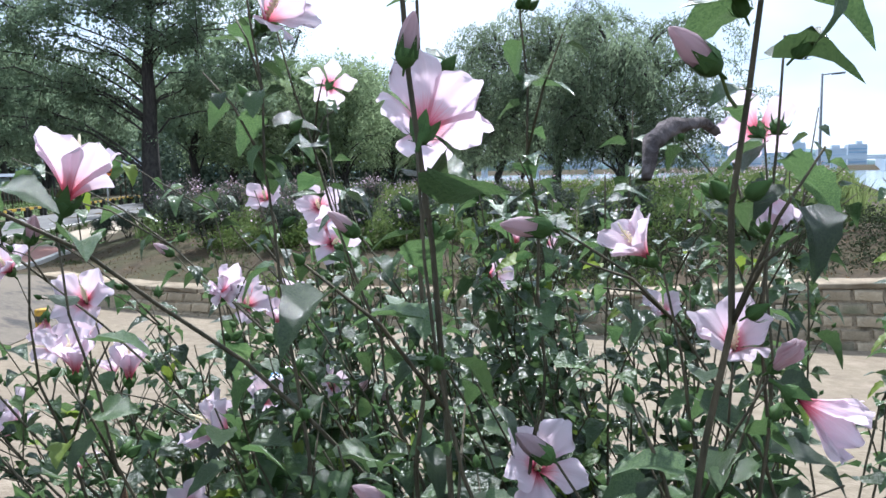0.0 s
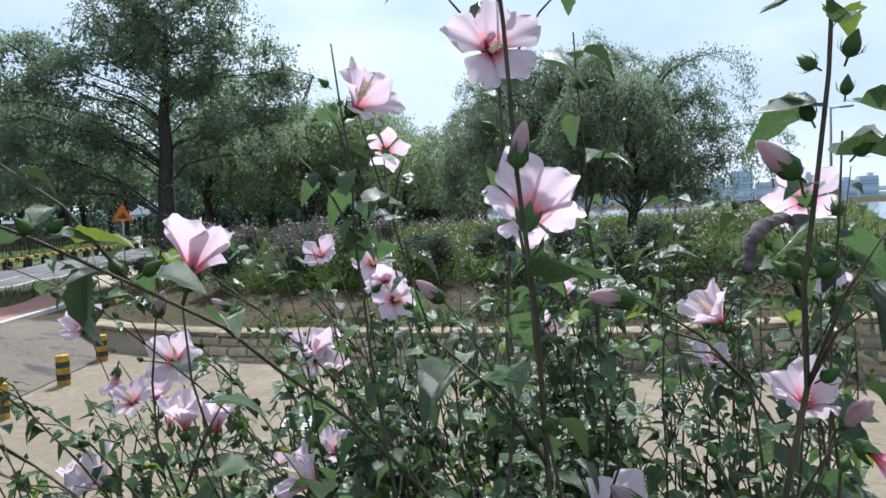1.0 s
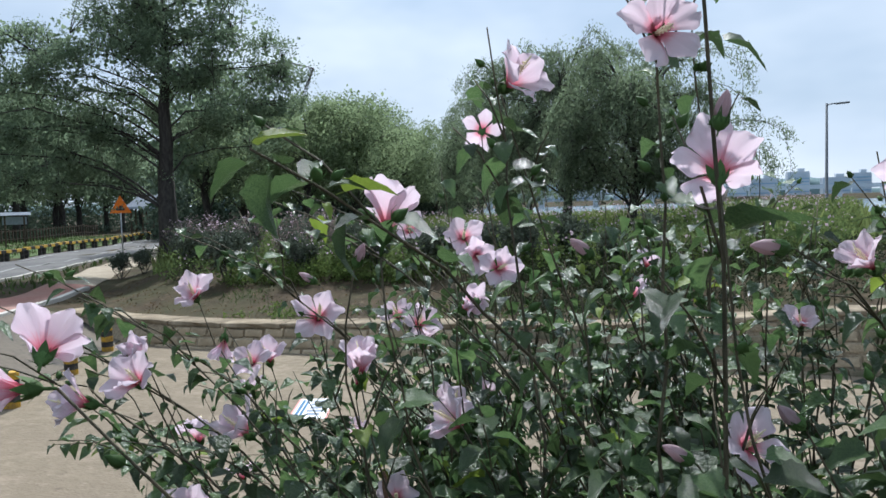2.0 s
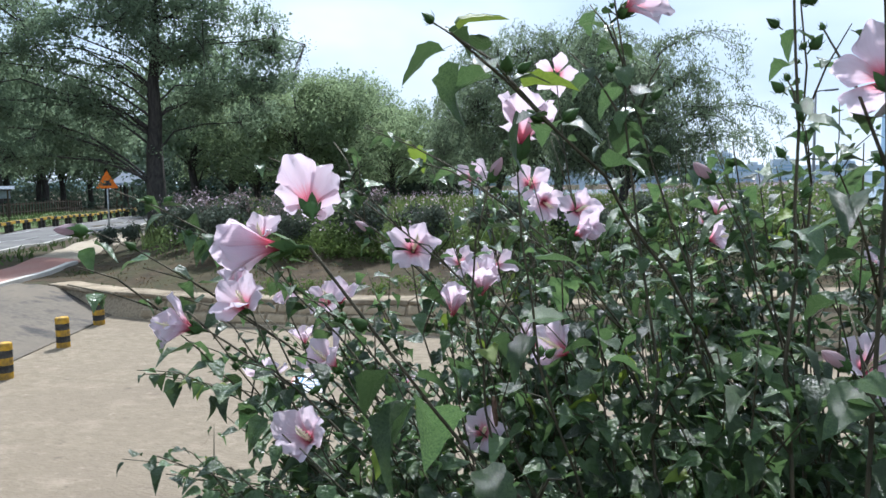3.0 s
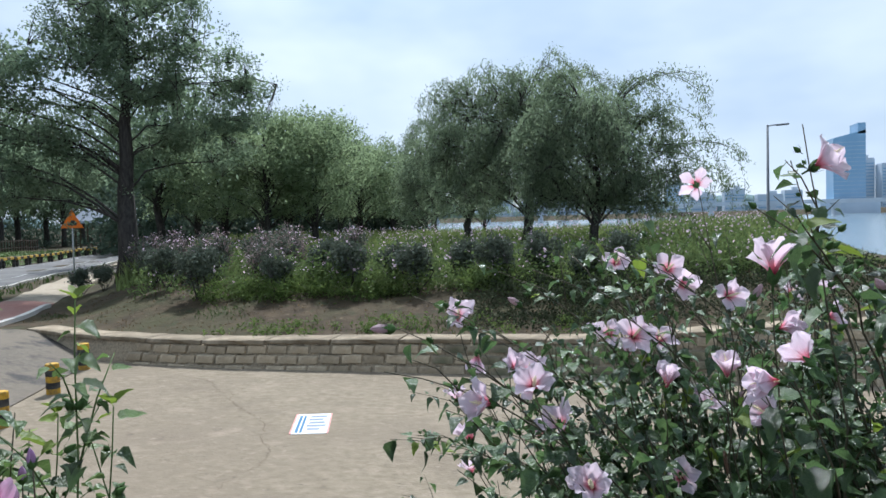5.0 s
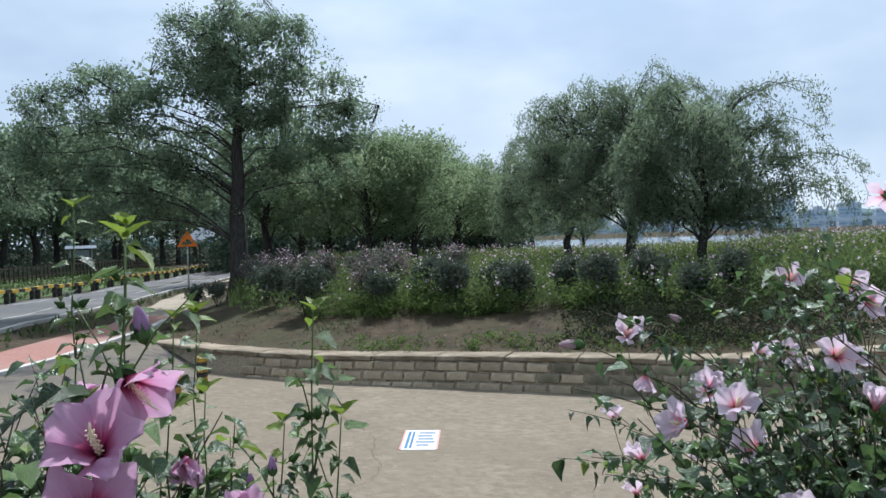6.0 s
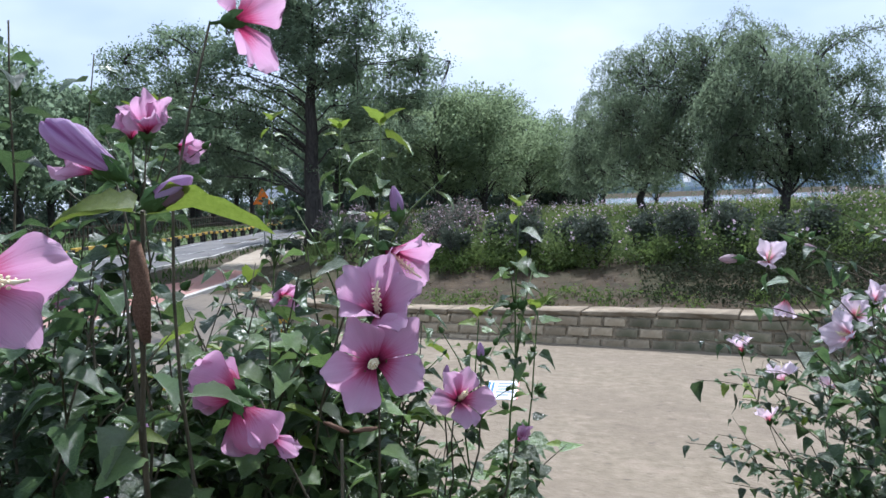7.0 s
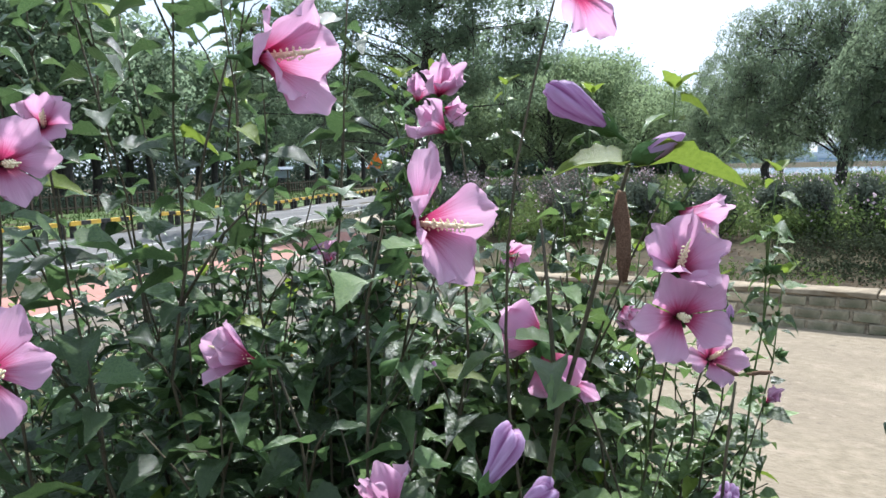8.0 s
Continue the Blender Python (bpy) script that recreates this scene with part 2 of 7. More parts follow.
M_GROUND = shader("earth_and_grass", (0.032, 0.023, 0.013), (0.074, 0.053, 0.030), 3.4, 0.95, bump=1.0, bump_scale=9, big=(0.052, 0.050, 0.022), big_scale=0.7, detail=10,
                  patches=(((0.094, 0.066, 0.038), 1.7, 0.58, 0.72), ((0.130, 0.100, 0.062), 6.5, 0.60, 0.72), ((0.038, 0.042, 0.018), 2.4, 0.56, 0.66)))
M_LAWN = shader("lawn_turf", (0.052, 0.090, 0.026), (0.092, 0.136, 0.044), 6.0, 0.9, bump=0.6, bump_scale=40, big=(0.075, 0.100, 0.038), big_scale=0.5)
M_VERGE = shader("verge_blade", (0.052, 0.088, 0.028), (0.090, 0.134, 0.044), 1.2, 0.7, translucent=0.28, vary=0.3, gloss=0.08)
M_MEADOW = shader("meadow_blade", (0.140, 0.182, 0.060), (0.220, 0.272, 0.100), 1.2, 0.7, translucent=0.45, vary=0.3, gloss=0.08)
M_WEED = shader("leafy_weed", (0.086, 0.128, 0.044), (0.150, 0.202, 0.074), 1.5, 0.7, translucent=0.40, vary=0.35, gloss=0.08)
M_DRY = shader("dry_mulch", (0.095, 0.066, 0.036), (0.165, 0.122, 0.068), 2.0, 0.9, translucent=0.45, vary=0.35, gloss=0.05)
M_BARK = shader("dark_bark", (0.028, 0.026, 0.024), (0.070, 0.063, 0.055), 14, 0.9, bump=0.8, bump_scale=22, stretch=(1, 1, 0.25))
M_TREE = shader("tree_leaf", (0.138, 0.190, 0.118), (0.198, 0.262, 0.164), 1.3, 0.7, translucent=0.68, vary=0.14, gloss=0.08)
M_TREE2 = shader("light_tree_leaf", (0.165, 0.220, 0.118), (0.228, 0.292, 0.158), 1.1, 0.7, translucent=0.74, vary=0.14, gloss=0.08)
M_WILLOW = shader("willow_leaf", (0.146, 0.194, 0.120), (0.210, 0.268, 0.164), 1.4, 0.65, translucent=0.66, vary=0.14, gloss=0.10)
# dark colour for the plants that fill in the bank's shadow
M_SHADE_CREEPER = shader("shade_creeper_leaf", (0.036, 0.046, 0.026), (0.066, 0.076, 0.042), 3.0, 0.85, translucent=0.15, vary=0.3, gloss=0.02)
# leaf green darkened and blued: the wood's shade is put into the colour
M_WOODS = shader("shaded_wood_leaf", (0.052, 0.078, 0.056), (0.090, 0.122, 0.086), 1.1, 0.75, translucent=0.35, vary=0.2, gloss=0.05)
M_SHRUB = shader("shrub_leaf", (0.072, 0.090, 0.068), (0.125, 0.148, 0.104), 3.0, 0.7, translucent=0.22, vary=0.3, gloss=0.06)
M_SEEDHEAD = shader("brown_purple_leaf", (0.160, 0.124, 0.116), (0.285, 0.225, 0.205), 3.0, 0.8, translucent=0.3, vary=0.35, gloss=0.05)
M_TUFT = shader("bright_weed", (0.082, 0.128, 0.034), (0.145, 0.196, 0.058), 2.0, 0.7, translucent=0.45, vary=0.35, gloss=0.08)
M_BLOSSOM = shader("far_blossom", (0.52, 0.38, 0.46), (0.74, 0.60, 0.66), 6.0, 0.7, translucent=0.3, vary=0.3)
M_YELLOW = shader("yellow_paint", (0.44, 0.25, 0.02), (0.56, 0.34, 0.045), 18, 0.65, bump=0.2, big=(0.20, 0.13, 0.05), big_scale=11)
M_RAIL = shader("bright_rail_paint", (0.68, 0.43, 0.05), (0.78, 0.52, 0.09), 12, 0.55, big=(0.55, 0.36, 0.10), big_scale=4)
M_BLACK = shader("black_paint", (0.018, 0.018, 0.020), (0.05, 0.048, 0.045), 22, 0.6, bump=0.2, big=(0.09, 0.085, 0.075), big_scale=9)
M_WHITE = shader("white_panel", (0.72, 0.74, 0.76), (0.82, 0.83, 0.84), 20, 0.6, big=(0.68, 0.69, 0.70), big_scale=5)
M_LINE = shader("worn_road_paint", (0.34, 0.34, 0.33), (0.50, 0.50, 0.48), 9, 0.8, big=(0.22, 0.22, 0.21), big_scale=1.5)
M_INK = shader("grey_print", (0.16, 0.20, 0.26), (0.26, 0.30, 0.36), 30, 0.6)
M_BLUE = shader("blue_print", (0.04, 0.13, 0.24), (0.06, 0.17, 0.30), 30, 0.6)
M_PINKBAR = shader("coral_print", (0.70, 0.28, 0.25), (0.76, 0.34, 0.30), 30, 0.6)
M_ORANGE = shader("orange_sign", (0.72, 0.17, 0.02), (0.80, 0.22, 0.03), 12, 0.5)
M_STEEL = shader("painted_steel", (0.10, 0.115, 0.13), (0.15, 0.165, 0.18), 10, 0.5, metal=0.3)
M_GALV = shader("galvanised_post", (0.42, 0.44, 0.46), (0.52, 0.54, 0.56), 20, 0.45, metal=0.6)
M_ROOF = shader("pale_roof", (0.20, 0.23, 0.27), (0.28, 0.31, 0.35), 6, 0.7, bump=0.2)
M_TIMBER = shader("brown_timber", (0.05, 0.04, 0.03), (0.10, 0.075, 0.055), 10, 0.8, stretch=(1, 1, 0.2))
# far bank: the distance haze is mixed into these four pale blue colours
M_TOWER = shader("haze_blue_facade", (0.20, 0.34, 0.48), (0.27, 0.41, 0.55), 0.04, 0.35, stretch=(1, 1, 0.4))
M_FLATS = shader("haze_pale_facade", (0.40, 0.48, 0.56), (0.50, 0.57, 0.64), 0.05, 0.8)
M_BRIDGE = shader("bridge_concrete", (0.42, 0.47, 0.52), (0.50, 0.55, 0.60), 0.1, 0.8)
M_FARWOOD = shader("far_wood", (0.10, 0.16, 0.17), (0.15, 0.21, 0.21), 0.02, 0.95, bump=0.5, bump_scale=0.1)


def water_shader():
    m = shader("river_water", (0.18, 0.24, 0.27), (0.22, 0.28, 0.31), 0.05, 0.12, gloss=0.5)
    n, l = m.node_tree.nodes, m.node_tree.links
    p = next(k for k in n if k.type == "BSDF_PRINCIPLED")
    tc = next(k for k in n if k.type == "TEX_COORD")
    wv = n.new("ShaderNodeTexNoise")
    wv.inputs["Scale"].default_value = 0.9
    wv.inputs["Detail"].default_value = 6
    l.new(tc.outputs["Object"], wv.inputs["Vector"])
    bp = n.new("ShaderNodeBump")
    bp.inputs["Strength"].default_value = 0.5
    bp.inputs["Distance"].default_value = 0.25
    l.new(wv.outputs["Fac"], bp.inputs["Height"])
    l.new(bp.outputs["Normal"], p.inputs["Normal"])
    return m


M_WATER = water_shader()

# ---------------------------------------------------------------- mesh helpers


def mesh_of(name, verts, faces, *mats, smooth=False, slots=None):
    me = bpy.data.meshes.new(name)
    me.from_pydata([tuple(v) for v in verts], [], [tuple(int(i) for i in f) for f in faces])
    for m in mats:
        me.materials.append(m)
    if slots is not None:
        me.polygons.foreach_set("material_index", slots)
    if smooth:
        me.polygons.foreach_set("use_smooth", [True] * len(me.polygons))
    me.update()
    return me


def of_bmesh(name, bm, *mats, smooth=False):
    me = bpy.data.meshes.new(name)
    bm.to_mesh(me)
    bm.free()
    for m in mats:
        me.materials.append(m)
    if smooth:
        me.polygons.foreach_set("use_smooth", [True] * len(me.polygons))
    return me


def part(name, me, parent, m=None, label="", kind=""):
    """One mesh object under a thing or a part; m is its pose within the parent."""
    ob = new(name, me)
    ob.parent = parent
    if m is not None:
        ob.matrix_basis = m
    return tagged(ob, label=label, kind=kind)


def thing(name, x, y, z, label, category, group="", turn=0.0):
    ob = new(name)
    ob.empty_display_size = 0.1
    ob.matrix_basis = pose(x, y, z, 0, 0, turn)
    return tagged(ob, label=label, category=category, group=group)


class Build:
    """Collects shapes into one mesh."""

    def __init__(self):
        self.v, self.f, self.s = [], [], []

    def add(self, verts, faces, slot=0):
        k = len(self.v)
        self.v += [tuple(p) for p in verts]
        self.f += [tuple(i + k for i in f) for f in faces]
        self.s += [slot] * len(faces)

    def tube(self, pts, radii, sides=6, slot=0):
        pts = [Vector(p) for p in pts]
        k, ref = len(self.v), Vector((0.31, 0.17, 0.93))
        for i, p in enumerate(pts):
            d = (pts[min(i + 1, len(pts) - 1)] - pts[max(i - 1, 0)]).normalized()
            a = d.cross(ref)
            if a.length < 0.05:
                a = d.cross(Vector((1, 0, 0)))
            a.normalize()
            b = d.cross(a)
            for j in range(sides):
                w = 2 * math.pi * j / sides
                self.v.append(tuple(p + (a * math.cos(w) + b * math.sin(w)) * radii[i]))
        for i in range(len(pts) - 1):
            for j in range(sides):
                j2 = (j + 1) % sides
                self.f.append((k + i * sides + j, k + i * sides + j2, k + (i + 1) * sides + j2, k + (i + 1) * sides + j))
                self.s.append(slot)
        self.f.append(tuple(k + j for j in reversed(range(sides))))
        self.f.append(tuple(k + (len(pts) - 1) * sides + j for j in range(sides)))
        self.s += [slot, slot]

    def box(self, c, size, slot=0, turn=0.0):
        x, y, z = (s / 2 for s in size)
        r = Matrix.Rotation(turn, 3, "Z")
        vs = [Vector(c) + r @ Vector((sx * x, sy * y, sz * z)) for sz in (-1, 1) for sy in (-1, 1) for sx in (-1, 1)]
        self.add(vs, [(0, 2, 3, 1), (4, 5, 7, 6), (0, 1, 5, 4), (2, 6, 7, 3), (0, 4, 6, 2), (1, 3, 7, 5)], slot)

    def lathe(self, prof, sides=12, slot=0, centre=(0, 0, 0)):
        """prof: (radius, height) from the bottom up, closed at both ends."""
        k, c = len(self.v), Vector(centre)
        for r, z in prof:
            for j in range(sides):
                w = 2 * math.pi * j / sides
                self.v.append(tuple(c + Vector((r * math.cos(w), r * math.sin(w), z))))
        for i in range(len(prof) - 1):
            for j in range(sides):
                j2 = (j + 1) % sides
                self.f.append((k + i * sides + j, k + i * sides + j2, k + (i + 1) * sides + j2, k + (i + 1) * sides + j))
                self.s.append(slot)
        self.f.append(tuple(k + j for j in reversed(range(sides))))
        self.f.append(tuple(k + (len(prof) - 1) * sides + j for j in range(sides)))
        self.s += [slot, slot]

    def mesh(self, name, *mats, smooth=False):
        return mesh_of(name, self.v, self.f, *mats, smooth=smooth, slots=self.s)


def bevel_box(name, size, bevel, mat, segments=1):
    bm = bmesh.new()
    bmesh.ops.create_cube(bm, size=1.0)
    for v in bm.verts:
        v.co = Vector((v.co.x * size[0], v.co.y * size[1], v.co.z * size[2]))
    bmesh.ops.bevel(bm, geom=list(bm.edges), offset=bevel, segments=segments, affect="EDGES")
    return of_bmesh(name, bm, mat)


def smooth01(a, b, x):
    t = np.clip((np.asarray(x, float) - a) / (b - a), 0, 1)
    return t * t * (3 - 2 * t)


def cloud(centres, per, spread, size, rng, mat, name, slim=0.6, hang=0.0, flat=1.0):
    """One mesh of many small leaves scattered round the centres."""
    c = np.repeat(np.asarray(centres, float), per, axis=0)
    n = len(c)
    c = c + rng.normal(0, 1, (n, 3)) * np.array([spread, spread, spread * flat])
    d = rng.normal(0, 1, (n, 3))
    d[:, 2] -= hang
    d /= np.linalg.norm(d, axis=1)[:, None]
    e = np.cross(d, rng.normal(0, 1, (n, 3)))
    e /= np.linalg.norm(e, axis=1)[:, None] + 1e-9
    s = size * rng.uniform(0.6, 1.35, (n, 1))
    up = np.cross(d, e)
    v = np.stack([c - d * s * 0.5, c + e * s * slim * 0.5 + up * s * 0.08, c + d * s * 0.5, c - e * s * slim * 0.5 + up * s * 0.08], 1).reshape(-1, 3)
    me = bpy.data.meshes.new(name)
    me.vertices.add(4 * n)
    me.vertices.foreach_set("co", v.ravel())
    me.loops.add(4 * n)
    me.loops.foreach_set("vertex_index", np.arange(4 * n))
    me.polygons.add(n)
    me.polygons.foreach_set("loop_start", np.arange(n) * 4)
    me.materials.append(mat)
    me.update(calc_edges=True)
    return me

# ---------------------------------------------------------------- the ground


def wall_y(x):
    """The front of the low block wall: straight, bending away at its far end."""
    x = np.asarray(x, float)
    return 11.72 + 0.04 * np.clip(-6.0 - x, 0, None) ** 2


def cap_z(x):
    return 0.455 + 0.095 * smooth01(-7.5, -1.0, x) + 0.31 * smooth01(-1.0, 4.2, x)


def poly_x(points, y):
    """x of a polyline at y, the polyline given from south to north."""
    ys, xs = [p[1] for p in points], [p[0] for p in points]
    return np.interp(y, ys, xs)


PATH_NEAR = [(-9.6, -60), (-10.0, 4), (-11.2, 10.2), (-13.2, 15.2), (-17.5, 22), (-22, 30), (-26.5, 39), (-36, 58)]
PATH_FAR = [(-12.0, -60), (-12.4, 4), (-13.5, 11), (-15.6, 16.3), (-19.8, 23), (-24.2, 31), (-28.6, 40), (-38, 59)]
ROAD_NEAR = [(-13.4, -60), (-14.0, 4), (-16.3, 12.4), (-19.3, 18.6), (-22.5, 26), (-28.0, 38), (-37.8, 60)]
ROAD_FAR = [(-19.4, -60), (-20.0, 4), (-22.6, 13), (-25.6, 21), (-29.2, 29.8), (-33.8, 40), (-43, 61)]


def ground_z(x, y):
    x, y = np.asarray(x, float), np.asarray(y, float)
    # the made-up ground west of the lot, a ramp above the posts
    west = 0.43 * smooth01(0.3, 2.6, -(x + 7.0) - 0.42 * (y - 8.0))
    # the bank and meadow behind the wall
    right = smooth01(0.0, 3.0, x - poly_x(PATH_NEAR, y) - 0.4)
    back = smooth01(0.42, 0.56, y - wall_y(x))
    rise = 0.50 * smooth01(0.5, 4.2, y - wall_y(x)) * right + 0.15 * smooth01(18, 34, y) * right
    bed = 0.85 * (1 - smooth01(2.9, 4.4, y))
    z = np.maximum(west, back * np.where(x > -11.2, cap_z(x) - 0.03, west))
    z = np.where(y > wall_y(x) + 0.45, np.maximum(z, 0.43 * smooth01(-9.0, -10.2, x)) + back * rise, z)
    z = np.maximum(z, bed)
    # the meadow's open side falls away to the river
    z = z - 2.4 * smooth01(0.5, 7.5, x - 0.185 * y) * smooth01(15, 27, y)
    # the river bank and its bed
    shore = 58 + 1.6 * np.clip(-x - 12, 0, None)
    fall = smooth01(0, 12, y - shore)
    z = z * (1 - fall) - 6.0 * fall
    # the far bank
    far = smooth01(690, 730, y)
    z = z * (1 - far) + 1.5 * far
    # gentle unevenness off the paving
    return z + 0.05 * np.sin(x * 1.7 + 0.6 * np.sin(y * 1.1)) * np.sin(y * 1.3 + 0.4) * smooth01(13.2, 15, y) * (1 - fall) * (1 - far)


def axis(*runs):
    return np.unique(np.concatenate([np.arange(a, b, s) for a, b, s in runs]).round(4))


gx = axis((-900, -120, 60), (-120, -40, 6), (-40, -14, 1.0), (-14, 6, 0.25), (6, 30, 1.0), (30, 120, 6), (120, 901, 60))
gy = axis((-60, 0, 5), (0, 5, 0.25), (5, 11.4, 0.5), (11.4, 13.6, 0.07), (13.6, 20, 0.3), (20, 50, 1), (50, 75, 2), (75, 120, 9), (120, 680, 80), (680, 740, 10), (740, 1500, 95))
X, Y = np.meshgrid(gx, gy)
Z = ground_z(X, Y)
nx = len(gx)
faces = [(j * nx + i, j * nx + i + 1, (j + 1) * nx + i + 1, (j + 1) * nx + i) for j in range(len(gy) - 1) for i in range(nx - 1)]
ground = new("ground", mesh_of("ground", np.stack([X, Y, Z], -1).reshape(-1, 3), faces, M_GROUND, smooth=True))
tagged(ground, "brown earth and rough grass reaching to the river", "ground", kind="structure")


def sheet(name, inner, outer, ys, lift, mat, label, category, cols=6, stop=False):
    """A paved band between two polylines, lying on the ground with a skirt down into it; stop: it ends at the low wall."""
    v, f, w = [], [], cols + 5
    for y in ys:
        a, b = float(poly_x(inner, y)), float(poly_x(outer, y))
        row = [(b + (a - b) * k / cols, y, lift) for k in range(cols + 1)]
        row = [(row[0][0], y, -0.2), row[0]] + row + [row[-1], (row[-1][0], y, -0.2)]
        if stop:
            v += [(x, min(yy, float(wall_y(x)) + 0.16), float(ground_z(x, min(yy, float(wall_y(x)) - 0.02))) + h) for x, yy, h in row]
        else:
            v += [(x, yy, float(ground_z(x, yy)) + h) for x, yy, h in row]
    for j in range(len(ys) - 1):
        for i in range(w - 1):
            if i not in (1, w - 3):
                f.append((j * w + i, j * w + i + 1, (j + 1) * w + i + 1, (j + 1) * w + i))
    ob = new(name, mesh_of(name, v, f, mat, smooth=True))
    return tagged(ob, label, category, kind="structure")


def lot_mesh():
    xs = axis((-9.9, -6, 0.15), (-6, 14.1, 0.5))
    ys = axis((4.3, 11.2, 0.2), (11.2, 12.9, 0.1))
    v, f, index = [], [], {}
    for y in ys:
        for x in xs:
            if y < wall_y(x) + 0.16 and x > poly_x(PATH_NEAR, y) - 0.1:
                index[x, y] = len(v)
                v.append((x, y, float(ground_z(x, min(y, wall_y(x) - 0.02))) + 0.012))
    for a, b in zip(ys, ys[1:]):
        for c, d in zip(xs, xs[1:]):
            q = [(c, a), (d, a), (d, b), (c, b)]
            if all(k in index for k in q):
                f.append([index[k] for k in q])
    return mesh_of("concrete_lot", v, f, M_LOT, smooth=True)


lot = tagged(new("concrete_lot", lot_mesh()), "worn sandy concrete lot with cracks and stains", "pavement", kind="structure")

ROAD_Y = axis((-60, 0, 6), (0, 30, 1.0), (30, 58, 3))
sheet("road", ROAD_NEAR, ROAD_FAR, ROAD_Y, 0.03, M_ASPHALT, "grey asphalt road with a pale edge line", "road")
sheet("red_path", PATH_NEAR, PATH_FAR, axis((-60, 0, 6), (0, 17.7, 0.8)), 0.025, M_RED, "faded red paved cycle path beside the road", "path")
sheet("pale_path", PATH_NEAR, PATH_FAR, axis((17.6, 30, 0.8), (30, 57, 3)), 0.022, M_PATH, "pale sandy footpath curving beside the road", "path")
RAMP_IN = [(-8.0, 3.5), (-7.6, 6.0), (-7.55, 8.0), (-8.75, 11.2), (-9.55, 13.0), (-11.8, 14.4)]
RAMP_OUT = [(x + 0.03, y) for x, y in PATH_NEAR]
sheet("asphalt_ramp", RAMP_IN, RAMP_OUT, axis((3.6, 13.0, 0.15)), 0.03, M_RAMP, "patched grey asphalt ramp up to the road", "ramp", cols=24, stop=True)


def strip(name, line, ys, width, height, sink, mat, label, category, side=0.0):
    """A kerb or painted line that follows a polyline over the ground."""
    v, f = [], []
    for y in ys:
        x = float(poly_x(line, y)) + side
        z = float(ground_z(x, y))
        v += [(x - width / 2, y, z - sink), (x - width / 2, y, z + height), (x + width / 2, y, z + height), (x + width / 2, y, z - sink)]
    for j in range(len(ys) - 1):
        for i in range(3):
            f.append((4 * j + i, 4 * j + i + 1, 4 * j + i + 5, 4 * j + i + 4))
    f += [(0, 1, 2, 3), tuple(4 * (len(ys) - 1) + i for i in (3, 2, 1, 0))]
    ob = new(name, mesh_of(name, v, f, mat))
    return tagged(ob, label, category, kind="structure")


strip("kerb", PATH_NEAR, axis((-20, 0, 4), (0, 17, 0.8)), 0.16, 0.09, 0.2, M_KERB, "pale concrete kerb along the red path", "kerb")
strip("kerb", ROAD_NEAR, axis((-20, 0, 4), (0, 57, 1.5)), 0.16, 0.10, 0.2, M_KERB, "grey concrete kerb along the road", "kerb", side=0.1)
strip("road_line", ROAD_FAR, axis((-20, 0, 4), (0, 57, 1.5)), 0.12, 0.036, 0.0, M_LINE, "worn white edge line on the asphalt", "road marking", side=0.6)
strip("road_line", ROAD_NEAR, axis((-20, 0, 4), (0, 57, 1.5)), 0.10, 0.036, 0.0, M_LINE, "worn white edge line on the asphalt", "road marking", side=-1.9)

LAWN_NEAR = [(x - 0.75, y) for x, y in ROAD_FAR]
LAWN_FAR = [(x - 17.0, y) for x, y in ROAD_FAR]
sheet("lawn", LAWN_NEAR, LAWN_FAR, axis((-60, 0, 6), (0, 57, 2.0)), 0.02, M_LAWN, "mown green lawn beyond the road", "lawn", cols=8)

water = new("river", mesh_of("river", [(-900, 50, -3), (900, 50, -3), (900, 745, -3), (-900, 745, -3)], [(0, 1, 2, 3)], M_WATER))
tagged(water, "wide pale river under a hazy sky", "water", kind="structure")

# ---------------------------------------------------------------- the low block wall


COURSE, STEP = 0.162, 0.07          # each course stands a little before the one above


def batter(drop):
    """How far the wall's face is set back from its foot, drop metres below the cap."""
    return 0.235 - STEP * drop / COURSE


def wall_core():
    b = Build()
    xs = axis((-11.2, 14.01, 0.3))
    v, f = [], []
    for x in xs:
        y, z = float(wall_y(x)), float(cap_z(x)) - 0.07
        v += [(x, y + batter(z + 0.15) - 0.008, -0.15), (x, y + batter(0) - 0.008, z), (x, y + 0.62, z), (x, y + 0.62, -0.15)]
    for j in range(len(xs) - 1):
        for i in range(4):
            i2 = (i + 1) % 4
            f.append((4 * j + i, 4 * j + i2, 4 * j + i2 + 4, 4 * j + i + 4))
    f += [(0, 1, 2, 3), tuple(4 * (len(xs) - 1) + i for i in (3, 2, 1, 0))]
    b.add(v, f)
    return b.mesh("wall_low", M_MORTAR)


wall_low = tagged(new("wall_low", wall_core()), "low retaining wall of rough grey-brown blocks with a capstone", "wall", kind="structure")


